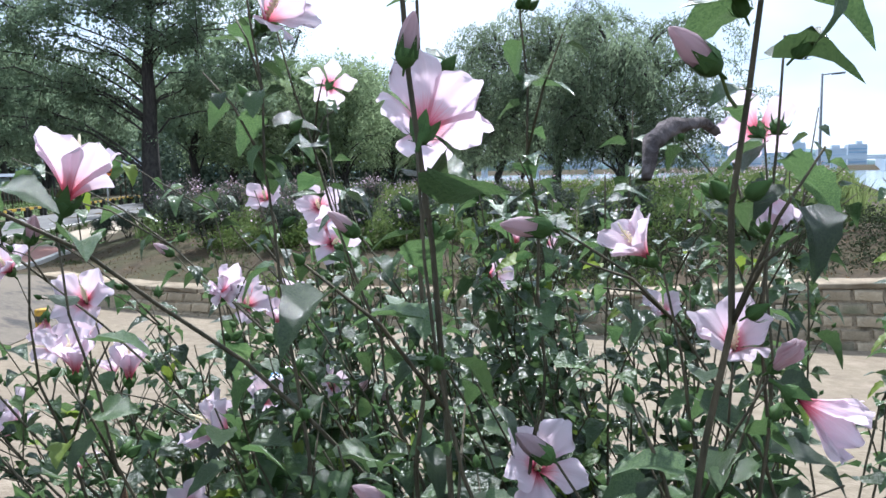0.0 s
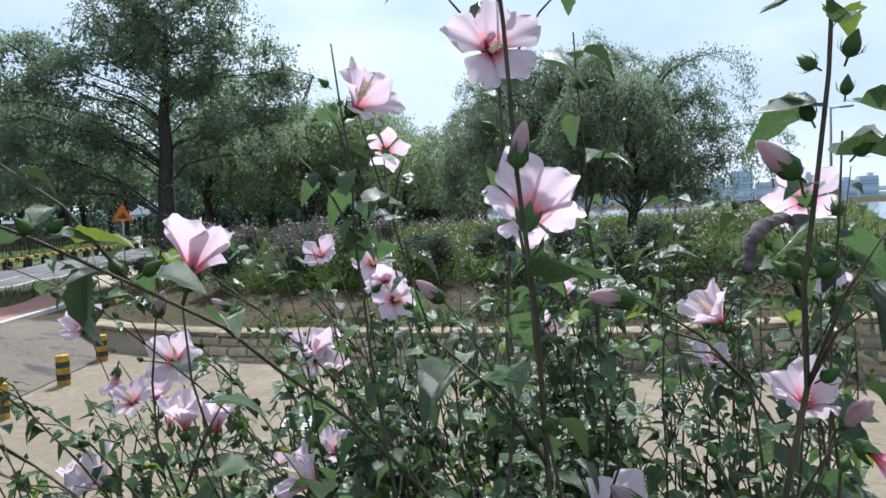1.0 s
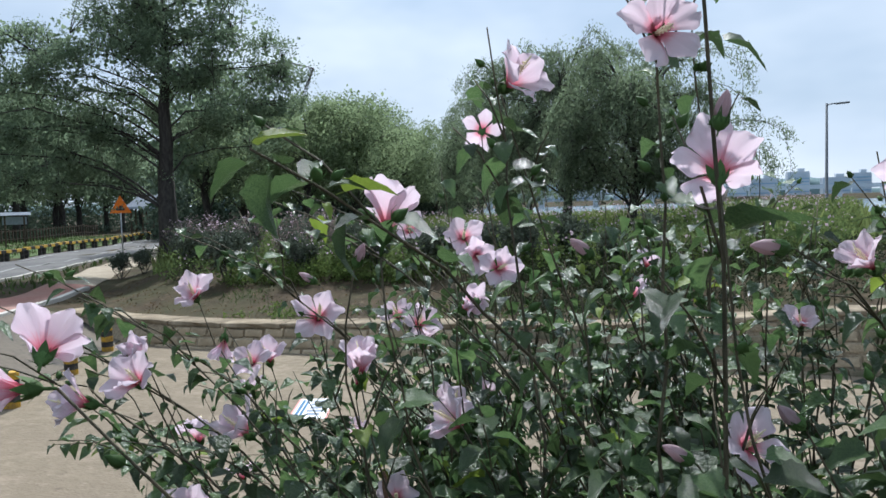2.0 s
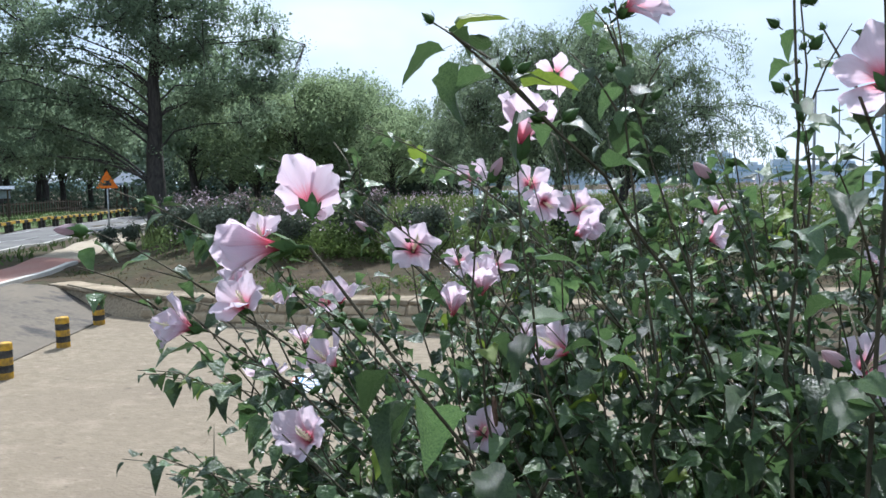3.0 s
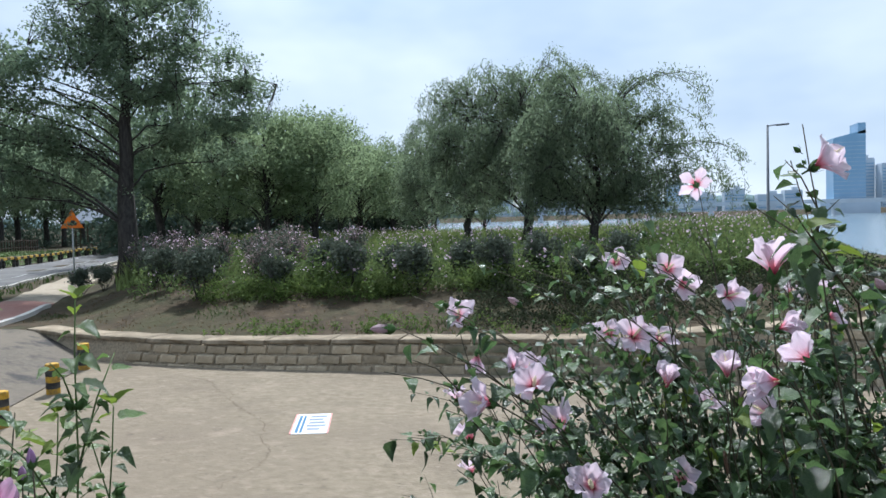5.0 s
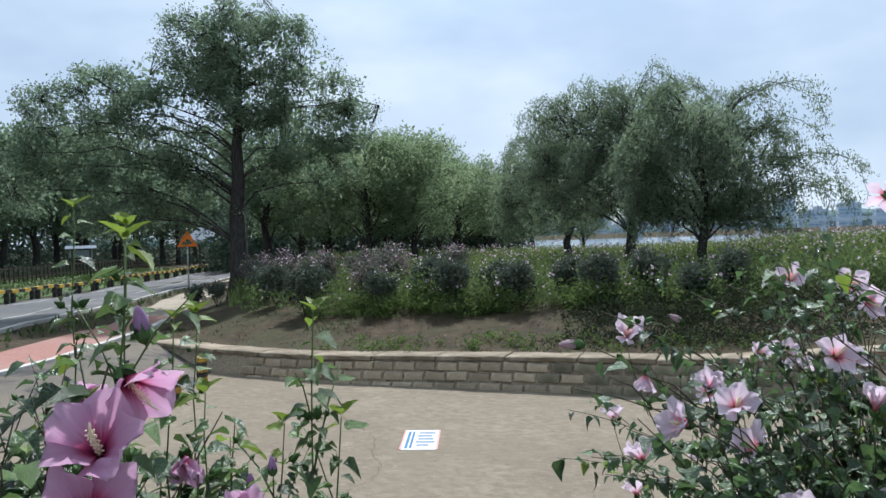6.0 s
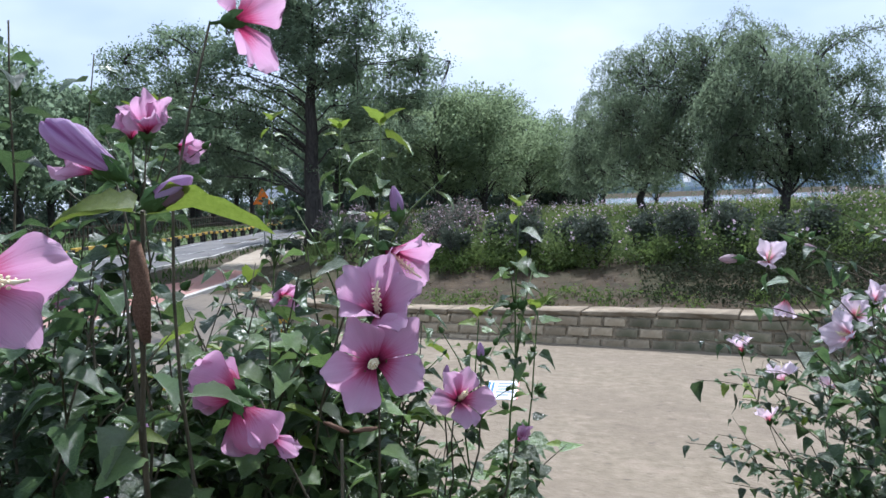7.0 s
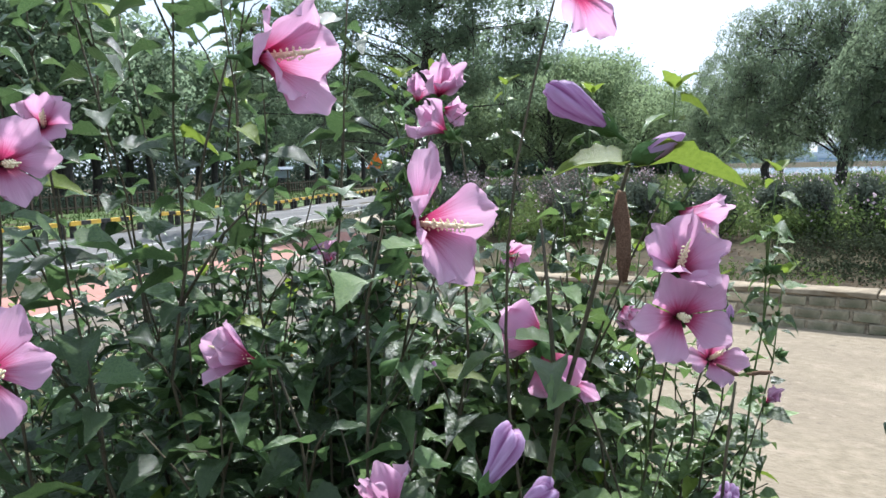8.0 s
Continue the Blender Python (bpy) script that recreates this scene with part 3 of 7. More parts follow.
def rough_block(seed, mat):
    """A split-faced block: a proud uneven front that overhangs at its lower edge."""
    rng = random.Random(seed)
    w, d, h = 0.350, 0.14, 0.132
    b = Build()
    us, ws = (-1, -0.93, 0.0, 0.93, 1), (-1, -0.93, 0.78, 1)
    v = []
    for k in ws:
        for u in us:
            edge = abs(u) == 1 or abs(k) == 1
            y = 0.012 if edge else (-0.062 if k < 0 else -0.034) - rng.uniform(0, 0.016)
            v.append((u * w / 2 + (0 if not edge else rng.uniform(-0.010, 0.010)), y, k * h / 2 + (0 if not edge else rng.uniform(-0.009, 0.009))))
    n = len(us)
    f = [(j * n + i, j * n + i + 1, (j + 1) * n + i + 1, (j + 1) * n + i) for j in range(len(ws) - 1) for i in range(n - 1)]
    k = len(v)
    v += [(-w / 2, d, -h / 2), (w / 2, d, -h / 2), (w / 2, d, h / 2), (-w / 2, d, h / 2)]
    a, c, e, g = 0, n - 1, len(ws) * n - 1, (len(ws) - 1) * n
    f += [(k, k + 1, c, a), (k + 1, k + 2, e, c), (k + 2, k + 3, g, e), (k + 3, k, a, g), (k + 3, k + 2, k + 1, k)]
    b.add(v, f)
    return b.mesh("block", mat)


def capstone(seed):
    rng = random.Random(seed)
    bm = bmesh.new()
    bmesh.ops.create_cube(bm, size=1.0)
    bmesh.ops.subdivide_edges(bm, edges=[e for e in bm.edges if abs(e.verts[0].co.x - e.verts[1].co.x) > 0.5], cuts=4)
    for v in bm.verts:
        v.co = Vector((v.co.x * 1.18, v.co.y * 0.56 + rng.uniform(-0.014, 0.014), v.co.z * 0.075 + rng.uniform(-0.007, 0.007)))
    bmesh.ops.bevel(bm, geom=[e for e in bm.edges if e.is_boundary or e.calc_face_angle(0) > 0.9], offset=0.012, segments=1, affect="EDGES")
    return of_bmesh("capstone", bm, M_CAP)


# ---------------------------------------------------------------- posts, sign, rail, lamp


def striped_post(x, y, lean=0.0):
    z = float(ground_z(x, y))
    ob = thing("bollard", x, y, z, "short round post painted in black and yellow bands", "bollard", "posts at the lot's edge")
    h, r, n = 0.47, 0.098, 5
    for i in range(n):
        b = Build()
        z0, z1 = h * i / n - (0.15 if i == 0 else 0), h * (i + 1) / n
        prof = [(r, z0), (r, z1)] if i < n - 1 else [(r, z0), (r, z1 - 0.02), (r * 0.93, z1 - 0.004), (r * 0.6, z1)]
        b.lathe(prof, 18)
        part("band", b.mesh("band", M_YELLOW if i % 2 == 0 else M_BLACK), ob, label="yellow band" if i % 2 == 0 else "black band")
    for p in ob.children:
        p.matrix_basis = pose(0, 0, 0, lean, 0, 0)
    return ob


for px, py, tilt in ((-6.45, 6.15, 0.5), (-7.17, 7.95, -1.0), (-7.9, 9.68, 0.8), (-8.74, 11.38, 1.5)):
    striped_post(px, py, tilt)


def ground_notice():
    a, b = Vector((-3.72, 9.02, 0)), Vector((-3.28, 9.14, 0))
    d = Vector((-2.886, 8.339, 0)) - b
    u, w = (b - a).normalized(), (b - a).length
    turn = math.degrees(math.atan2(u.y, u.x))
    c = a + (b - a) / 2 + d / 2
    ob = thing("floor_notice", c.x, c.y, 0.014, "white printed notice stuck flat on the concrete", "sign", turn=turn)
    s = d.dot(u)                      # the sheet's own slant
    cr = (b - a).cross(d).z / w

    def slab(name, u0, u1, v0, v1, h, mat, label=""):
        e = Build()
        pts = [((u0 - 0.5) * w + (v0 - 0.5) * s * 0.3, (v0 - 0.5) * cr), ((u1 - 0.5) * w + (v0 - 0.5) * s * 0.3, (v0 - 0.5) * cr),
               ((u1 - 0.5) * w + (v1 - 0.5) * s * 0.3, (v1 - 0.5) * cr), ((u0 - 0.5) * w + (v1 - 0.5) * s * 0.3, (v1 - 0.5) * cr)]
        lo = [(x, y, -0.004) for x, y in pts]
        hi = [(x, y, h) for x, y in pts]
        e.add(lo + hi, [(0, 1, 2, 3), (4, 7, 6, 5), (0, 4, 5, 1), (1, 5, 6, 2), (2, 6, 7, 3), (3, 7, 4, 0)])
        return part(name, e.mesh(name, mat), ob, label=label)

    slab("sheet", 0, 1, 0, 1, 0.004, M_WHITE, "white sheet")
    slab("border", 0.0, 0.05, 0, 1, 0.007, M_PINKBAR, "coral edge")
    slab("border", 0.95, 1.0, 0, 1, 0.007, M_PINKBAR, "coral edge")
    slab("blue_bar", 0.12, 0.20, 0.08, 0.95, 0.007, M_BLUE, "blue bar")
    slab("blue_bar", 0.24, 0.31, 0.08, 0.95, 0.007, M_BLUE, "blue bar")
    for i, (u0, u1) in enumerate(((0.42, 0.88), (0.40, 0.80), (0.42, 0.85), (0.38, 0.90), (0.42, 0.75))):
        slab("text_bar", u0, u1, 0.10 + 0.16 * i, 0.20 + 0.16 * i, 0.007, M_INK)
    return ob


ground_notice()


def cracks():
    """Long cracks in the concrete, filled with dark dirt."""
    b = Build()
    rng = random.Random(5)
    for x, y, dx, dy, n, wide in ((-6.25, 10.9, 0.155, -0.155, 16, 0.010), (-3.95, 8.65, 0.03, -0.17, 14, 0.008), (-4.6, 11.3, 0.20, -0.02, 9, 0.006), (-7.2, 10.6, 0.22, 0.02, 7, 0.006),
                                  (-3.4, 8.4, 0.19, 0.06, 9, 0.005), (-5.1, 9.8, -0.10, -0.17, 8, 0.006), (-1.6, 10.6, 0.21, -0.05, 8, 0.006), (-5.6, 8.3, 0.20, 0.05, 8, 0.005)):
        p = [(x, y)]
        for _ in range(3 * n):
            p.append((p[-1][0] + dx / 3 + rng.uniform(-0.05, 0.05), p[-1][1] + dy / 3 + rng.uniform(-0.05, 0.05)))
        v = []
        for i, (a, c) in enumerate(p):
            w = wide * rng.uniform(0.05, 1.2) * (1 - 0.2 * i / n)
            z = float(ground_z(a, min(c, float(wall_y(a)) - 0.1))) + 0.0165
            v += [(a - w, c - w, z), (a + w, c + w, z)]
        b.add(v, [(2 * i, 2 * i + 1, 2 * i + 3, 2 * i + 2) for i in range(len(p) - 1)])
    return b.mesh("cracks", M_DIRT)


tagged(new("cracks", cracks()), "dark dirt-filled cracks in the concrete", "crack", kind="structure")


def street_lamp(x, y, top):
    z = float(ground_z(x, y))
    h = top - z
    ob = thing("street_lamp", x, y, z, "tall dark street lamp with one short arm", "street lamp")
    b = Build()
    b.tube([(0, 0, -0.3), (0, 0, 0.6), (0, 0, 0.62), (0, 0, h)], [0.13, 0.13, 0.095, 0.06], 12)
    part("pole", b.mesh("pole", M_STEEL, smooth=True), ob)
    b = Build()
    b.tube([(0, 0, h - 0.08), (0.25, 0, h - 0.04), (0.5, 0, h - 0.02)], [0.04, 0.035, 0.035], 8)
    part("arm", b.mesh("arm", M_STEEL, smooth=True), ob)
    part("lamp_head", bevel_box("lamp_head", (0.72, 0.24, 0.10), 0.04, M_STEEL), ob, pose(0.82, 0, h - 0.02, 0, -3, 0))
    return ob


street_lamp(8.74, 48.0, 7.45)


def warning_sign(x, y):
    z = float(ground_z(x, y))
    ob = thing("warning_sign", x, y, z, "orange triangular warning sign on a slim post", "road sign", turn=38)
    b = Build()
    b.tube([(0, 0, -0.3), (0, 0, 2.75)], [0.035, 0.03], 10)
    part("post", b.mesh("post", M_GALV, smooth=True), ob)

    def tri(s, y0, y1, mat, name, label):
        e = Build()
        p = [(-s / 2, -s * 0.29), (s / 2, -s * 0.29), (0, s * 0.58)]
        e.add([(u, y0, w + 2.3) for u, w in p] + [(u, y1, w + 2.3) for u, w in p], [(0, 1, 2), (5, 4, 3), (0, 3, 4, 1), (1, 4, 5, 2), (2, 5, 3, 0)])
        return part(name, e.mesh(name, mat), ob, label=label)

    tri(0.92, -0.05, -0.035, M_ORANGE, "panel", "orange triangle")
    e = Build()
    e.box((0, -0.055, 2.20), (0.36, 0.008, 0.10))
    e.box((0.03, -0.055, 2.31), (0.16, 0.008, 0.12))
    part("symbol", e.mesh("symbol", M_BLACK), ob, label="dark bars")
    return ob


warning_sign(-23.4, 28.8)


def rail_bay(x, y, turn, length, made=[]):
    z = float(ground_z(x, y))
    if made:
        return copy_thing(made[0], pose(x, y, z, 0, 0, turn))
    ob = thing("guard_rail", x, y, z, "low yellow and black road rail on short posts", "guard rail", "rails along the road", turn=turn)
    for u in (0.2, length - 0.2):
        b = Build()
        b.box((0, 0, 0.10), (0.15, 0.15, 0.50))
        b.box((0, 0, 0.375), (0.13, 0.13, 0.05))
        part("post", b.mesh("post", M_BLACK), ob, pose(u, 0, 0), "black post")
    for k in range(4):
        b = Build()
        b.box((length * (k + 0.5) / 4, 0, 0.47), (length / 4, 0.20, 0.13))
        part("beam", b.mesh("beam", M_RAIL if k % 2 == 0 else M_BLACK), ob, label="yellow beam" if k % 2 == 0 else "black beam")
    made.append(ob)
    return ob


def rails():
    y = -4.0
    while y < 52:
        x = float(poly_x(ROAD_FAR, y)) - 0.25
        x2 = float(poly_x(ROAD_FAR, y + 1.8)) - 0.25
        step = math.hypot(x2 - x, 1.8)
        rail_bay(x, y, math.degrees(math.atan2(1.8, x2 - x)), 1.85)
        y += 1.8 * 1.9 / step


rails()

# ---------------------------------------------------------------- the far bank


def tower():
    ob = thing("office_tower", 186, 712, 1.0, "tall haze-blue tower on the far bank", "tower")
    b = Build()
    w, d, h = 25, 24, 66
    b.add([(-w / 2, -d / 2, -3), (w / 2, -d / 2, -3), (w / 2, d / 2, -3), (-w / 2, d / 2, -3),
           (-w / 2, -d / 2, h - 6), (w / 2, -d / 2, h), (w / 2, d / 2, h), (-w / 2, d / 2, h - 6)],
          [(0, 3, 2, 1), (4, 5, 6, 7), (0, 1, 5, 4), (1, 2, 6, 5), (2, 3, 7, 6), (3, 0, 4, 7)])
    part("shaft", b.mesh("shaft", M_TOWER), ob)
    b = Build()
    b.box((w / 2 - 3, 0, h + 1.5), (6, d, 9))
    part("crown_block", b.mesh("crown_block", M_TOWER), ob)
    b = Build()
    for k in range(1, 18):
        b.box((0, -d / 2 - 0.12, k * 3.3), (w, 0.25, 0.22))
    part("floor_band", b.mesh("floor_band", M_BRIDGE), ob, kind="stuff")
    b = Build()
    b.box((-2, -4, 2), (46, 34, 13))
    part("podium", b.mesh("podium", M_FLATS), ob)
    return ob


tower()


def flats(x, y, w, h, d=18):
    ob = thing("apartment_block", x, y, 1.0, "pale hazy apartment block on the far bank", "building", "blocks on the far bank")
    b = Build()
    b.box((0, 0, h / 2 - 2), (w, d, h + 4))
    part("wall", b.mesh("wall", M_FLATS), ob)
    b = Build()
    b.box((0, 0, h + 0.6), (w * 0.96, d * 0.9, 1.2))
    b.box((w * 0.15, 0, h + 2.6), (w * 0.3, d * 0.4, 3.0))
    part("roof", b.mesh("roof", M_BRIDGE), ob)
    b = Build()
    for k in range(1, int(h / 3)):
        b.box((0, -d / 2 - 0.08, k * 3.0), (w * 0.92, 0.16, 1.1))
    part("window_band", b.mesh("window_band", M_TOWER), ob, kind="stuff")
    return ob


brng = random.Random(8)
for bx, bw, bh in ((222, 20, 46), (246, 24, 40), (272, 18, 52), (296, 26, 38), (322, 22, 45), (350, 30, 36), (160, 16, 18), (134, 22, 14), (104, 18, 20),
                   (76, 26, 16), (48, 18, 26), (30, 14, 22), (8, 20, 15), (-22, 24, 12), (-54, 20, 18), (-90, 26, 14), (-130, 30, 18)):
    flats(bx + brng.uniform(-4, 4), 735 + brng.uniform(0, 60), bw, bh)


def far_ridge():
    xs = np.arange(-900, 901, 12.0)
    v = []
    for i, x in enumerate(xs):
        h = 12 + 5 * math.sin(x * 0.021) + 4 * math.sin(x * 0.057 + 1) + 2.5 * noise.noise(Vector((x * 0.06, 3, 1)))
        v += [(x, 800, -2), (x, 806, h * 0.7), (x, 830, h), (x, 870, -2)]
    f = [(4 * i + k, 4 * i + 4 + k, 4 * i + 5 + k, 4 * i + 1 + k) for i in range(len(xs) - 1) for k in range(3)]
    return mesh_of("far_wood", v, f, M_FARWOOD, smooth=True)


tagged(new("far_wood", far_ridge()), "long hazy wooded rise on the far bank", "trees", kind="stuff")


def bridge():
    ob = thing("river_bridge", 60, 560, -3, "long pale road bridge across the river", "bridge")
    b = Build()
    b.box((0, 0, 9.2), (520, 10, 1.6))
    b.box((0, -5, 10.6), (520, 0.3, 1.0))
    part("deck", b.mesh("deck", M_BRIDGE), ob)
    for k in range(13):
        b = Build()
        b.box((-240 + 40 * k, 0, 3.5), (3.0, 8, 10))
        b.box((-240 + 40 * k, 0, 8.0), (5.0, 9, 1.2))
        part("pier", b.mesh("pier", M_BRIDGE), ob)
    return ob


bridge()

# ---------------------------------------------------------------- trees


def crooked(a, b, n, wob, rng, sag=0.0):
    a, b = Vector(a), Vector(b)
    pts = []
    for i in range(n + 1):
        t = i / n
        p = a.lerp(b, t)
        if 0 < i < n:
            p += Vector((rng.normal(0, wob), rng.normal(0, wob), rng.normal(0, wob * 0.6)))
        p.z += sag * math.sin(math.pi * t)
        pts.append(p)
    return pts


def grow(height, trunk_r, lobes, seed, n_limbs, fork=0.28, wob=0.12, fill=46, twigs=True, rise=0.42, stout=0.20, gaps=-0.06):
    """Trunk and limbs that reach into the crown's lobes. lobes: (x, y, z, radius, flatness). Returns bark build, twig tips."""
    rng = np.random.default_rng(seed)
    trunk, limbs, tips, owner = Build(), [], [], []
    top = Vector((rng.normal(0, 0.15), rng.normal(0, 0.15), height * 0.82))
    tp = crooked((0, 0, -0.4), top, 8, wob * 0.5, rng)
    trunk.tube(tp, [trunk_r * (1.35 if i == 0 else 1.05 - 0.92 * i / 8) + 0.01 for i in range(9)], 10)
    total = sum(l[3] ** 2 for l in lobes)
    for lx, ly, lz, lr, flat in lobes:
        for _ in range(max(1 if twigs else 2, round(n_limbs * lr * lr / total))):
            d = Vector(rng.normal(0, 1, 3)).normalized()
            q = Vector((lx, ly, lz)) + Vector((d.x * lr, d.y * lr, d.z * lr * flat)) * rng.uniform(0.45, 0.95)
            t = min(0.97, max(fork, (q.z - rise * math.hypot(q.x, q.y) - 0.3) / (height * 0.82) + rng.uniform(-0.05, 0.05)))
            s = tp[0].lerp(tp[-1], t)
            k = min(8, t * 8)
            s = tp[int(k)].lerp(tp[min(8, int(k) + 1)], k - int(k))
            far = math.hypot(q.x - s.x, q.y - s.y)
            c = Vector((s.x + (q.x - s.x) * 0.35, s.y + (q.y - s.y) * 0.35, s.z + (q.z - s.z) * 0.75 + 0.14 * far))
            lp = [s * (1 - u) ** 2 + c * (2 * u * (1 - u)) + q * u * u for u in (k / 6 for k in range(7))]
            for k in range(2, 6):
                lp[k] += Vector(rng.normal(0, wob * 0.5, 3))
            r0 = trunk_r * stout * (1.1 - t) + 0.010
            limb = Build()
            limb.tube(lp, [r0 * (1 - 0.85 * i / 6) + 0.008 for i in range(7)], 5)
            limbs.append(limb)
            extra = [lp[3].lerp(lp[2], 0.5), lp[3].copy(), lp[4].lerp(lp[3], 0.5)] if twigs else []
            tips += [q, lp[5].copy(), lp[4].copy()] + extra
            owner += [len(limbs) - 1] * (3 + len(extra))
            for _ in range(4):
                i = int(rng.integers(2, 7))
                e = lp[i] + Vector(rng.normal(0, 1, 3)) * lr * 0.26
                limb.tube(crooked(lp[i], e, 3, wob * 0.2, rng), [0.014, 0.010, 0.008, 0.004], 4)
                tips.append(e)
                owner.append(len(limbs) - 1)
    # twigs that round out each lobe, leaving gaps
    marks = np.array([tuple(t) for t in tips])
    for lx, ly, lz, lr, flat in lobes:
        for _ in range(int(fill * lr * lr)):
            d = Vector(rng.normal(0, 1, 3)).normalized() * rng.uniform(0.72, 1.03)
            q = Vector((lx + d.x * lr, ly + d.y * lr, lz + d.z * lr * flat))
            if noise.noise(q * 0.9 + Vector((seed, 0, 0))) < gaps:
                continue
            k = int(np.argmin(((marks - np.array(q)) ** 2).sum(1)))
            s = Vector(marks[k])
            if twigs:
                limbs[owner[k]].tube([s, s.lerp(q, 0.5) + Vector((0, 0, 0.05)), q], [0.014, 0.010, 0.005], 3)
            tips.append(q)
    return trunk, limbs, tips


def depths(lobes, seed, per):
    """Places inside the crown's lobes, for the leaves that close it."""
    rng = np.random.default_rng(seed + 40)
    out = []
    for lx, ly, lz, lr, flat in lobes:
        n = int(per * lr * lr)
        d = rng.normal(0, 1, (n, 3))
        d *= (rng.uniform(0.05, 0.80, n) / np.linalg.norm(d, axis=1))[:, None]
        out.append(np.array([lx, ly, lz]) + d * np.array([lr, lr, lr * flat]))
    return np.concatenate(out)


def leafy_tree(name, x, y, height, trunk_r, lobes, seed, n_limbs, per, spread, size, mat, label, group="", turn=0.0, slim=0.6, fork=0.28, single=False, inner=26):
    z = float(ground_z(x, y))
    ob = thing(name, x, y, z, label, "tree", group, turn)
    trunk, limbs, tips = grow(height, trunk_r, lobes, seed, n_limbs, fork, twigs=single, fill=105 if single else 46, rise=0.18 if single else 0.42, wob=0.16 if single else 0.12, stout=0.10 if single else 0.20, gaps=0.05 if single else -0.06)
    part("trunk", trunk.mesh("trunk", M_BARK, smooth=True), ob)
    if single:
        for limb in limbs:
            part("limb", limb.mesh("limb", M_BARK), ob)
    else:
        rest = Build()
        for limb in limbs:
            rest.add(limb.v, limb.f)
        part("branchwork", rest.mesh("branchwork", M_BARK), ob, kind="stuff")
    rng = np.random.default_rng(seed + 100)
    crown = part("crown", cloud(tips, per, spread, size, rng, mat, "crown", slim=slim, hang=0.5, flat=0.75), ob)
    part("inner_foliage", cloud(depths(lobes, seed, inner), 5, 0.24, size * 2.0, rng, mat, "inner_foliage", slim=0.7), crown, kind="stuff")
    return ob


# the great tree by the road, standing alone
leafy_tree("broadleaf_tree", -15.8, 22.2, 10.4, 0.36,
           [(0.4, 0, 9.38, 1.47, 0.7), (1.69, 0.3, 9.06, 1.24, 0.7), (-1.01, -0.3, 9.06, 1.24, 0.7), (0.5, -0.8, 8.32, 1.58, 0.55), (2.56, -0.2, 8.1, 1.24, 0.6), (-1.98, 0.2, 8.1, 1.13, 0.6), (0.18, 1.0, 7.89, 1.69, 0.55),
            (1.69, -0.9, 7.26, 1.36, 0.5), (-1.12, -0.8, 7.15, 1.47, 0.5), (3.64, 0.2, 7.15, 1.13, 0.55), (4.61, 0, 6.51, 0.85, 0.5), (-3.06, 0.3, 7.26, 1.36, 0.5), (-4.46, -0.2, 7.36, 1.13, 0.5), (-5.65, 0.2, 6.62, 1.24, 0.5),
            (2.66, 0.9, 6.3, 1.36, 0.5), (-2.52, -0.9, 6.2, 1.47, 0.5), (0.5, -1.2, 6.2, 1.36, 0.45), (3.64, -0.6, 5.56, 1.24, 0.5), (-4.36, 0.4, 5.67, 1.47, 0.5), (-6.08, -0.2, 5.14, 1.36, 0.55), (-1.22, 0.9, 5.24, 1.47, 0.45),
            (2.23, -0.5, 4.92, 1.24, 0.45), (-3.17, -0.5, 4.5, 1.58, 0.5), (-5.11, 0.2, 4.0, 1.58, 0.6), (-6.62, 0.3, 3.9, 1.36, 0.7), (-1.98, 0.3, 3.6, 1.36, 0.5), (3.2, 0.6, 4.3, 1.13, 0.5), (-3.92, -0.2, 3.0, 1.47, 0.6),
            (1.15, 0.6, 4.5, 1.02, 0.45)],
           3, 44, 33, 0.17, 0.088, M_TREE, "tall dark broadleaf tree with a layered airy crown", turn=36, single=True, fork=0.24, inner=17)


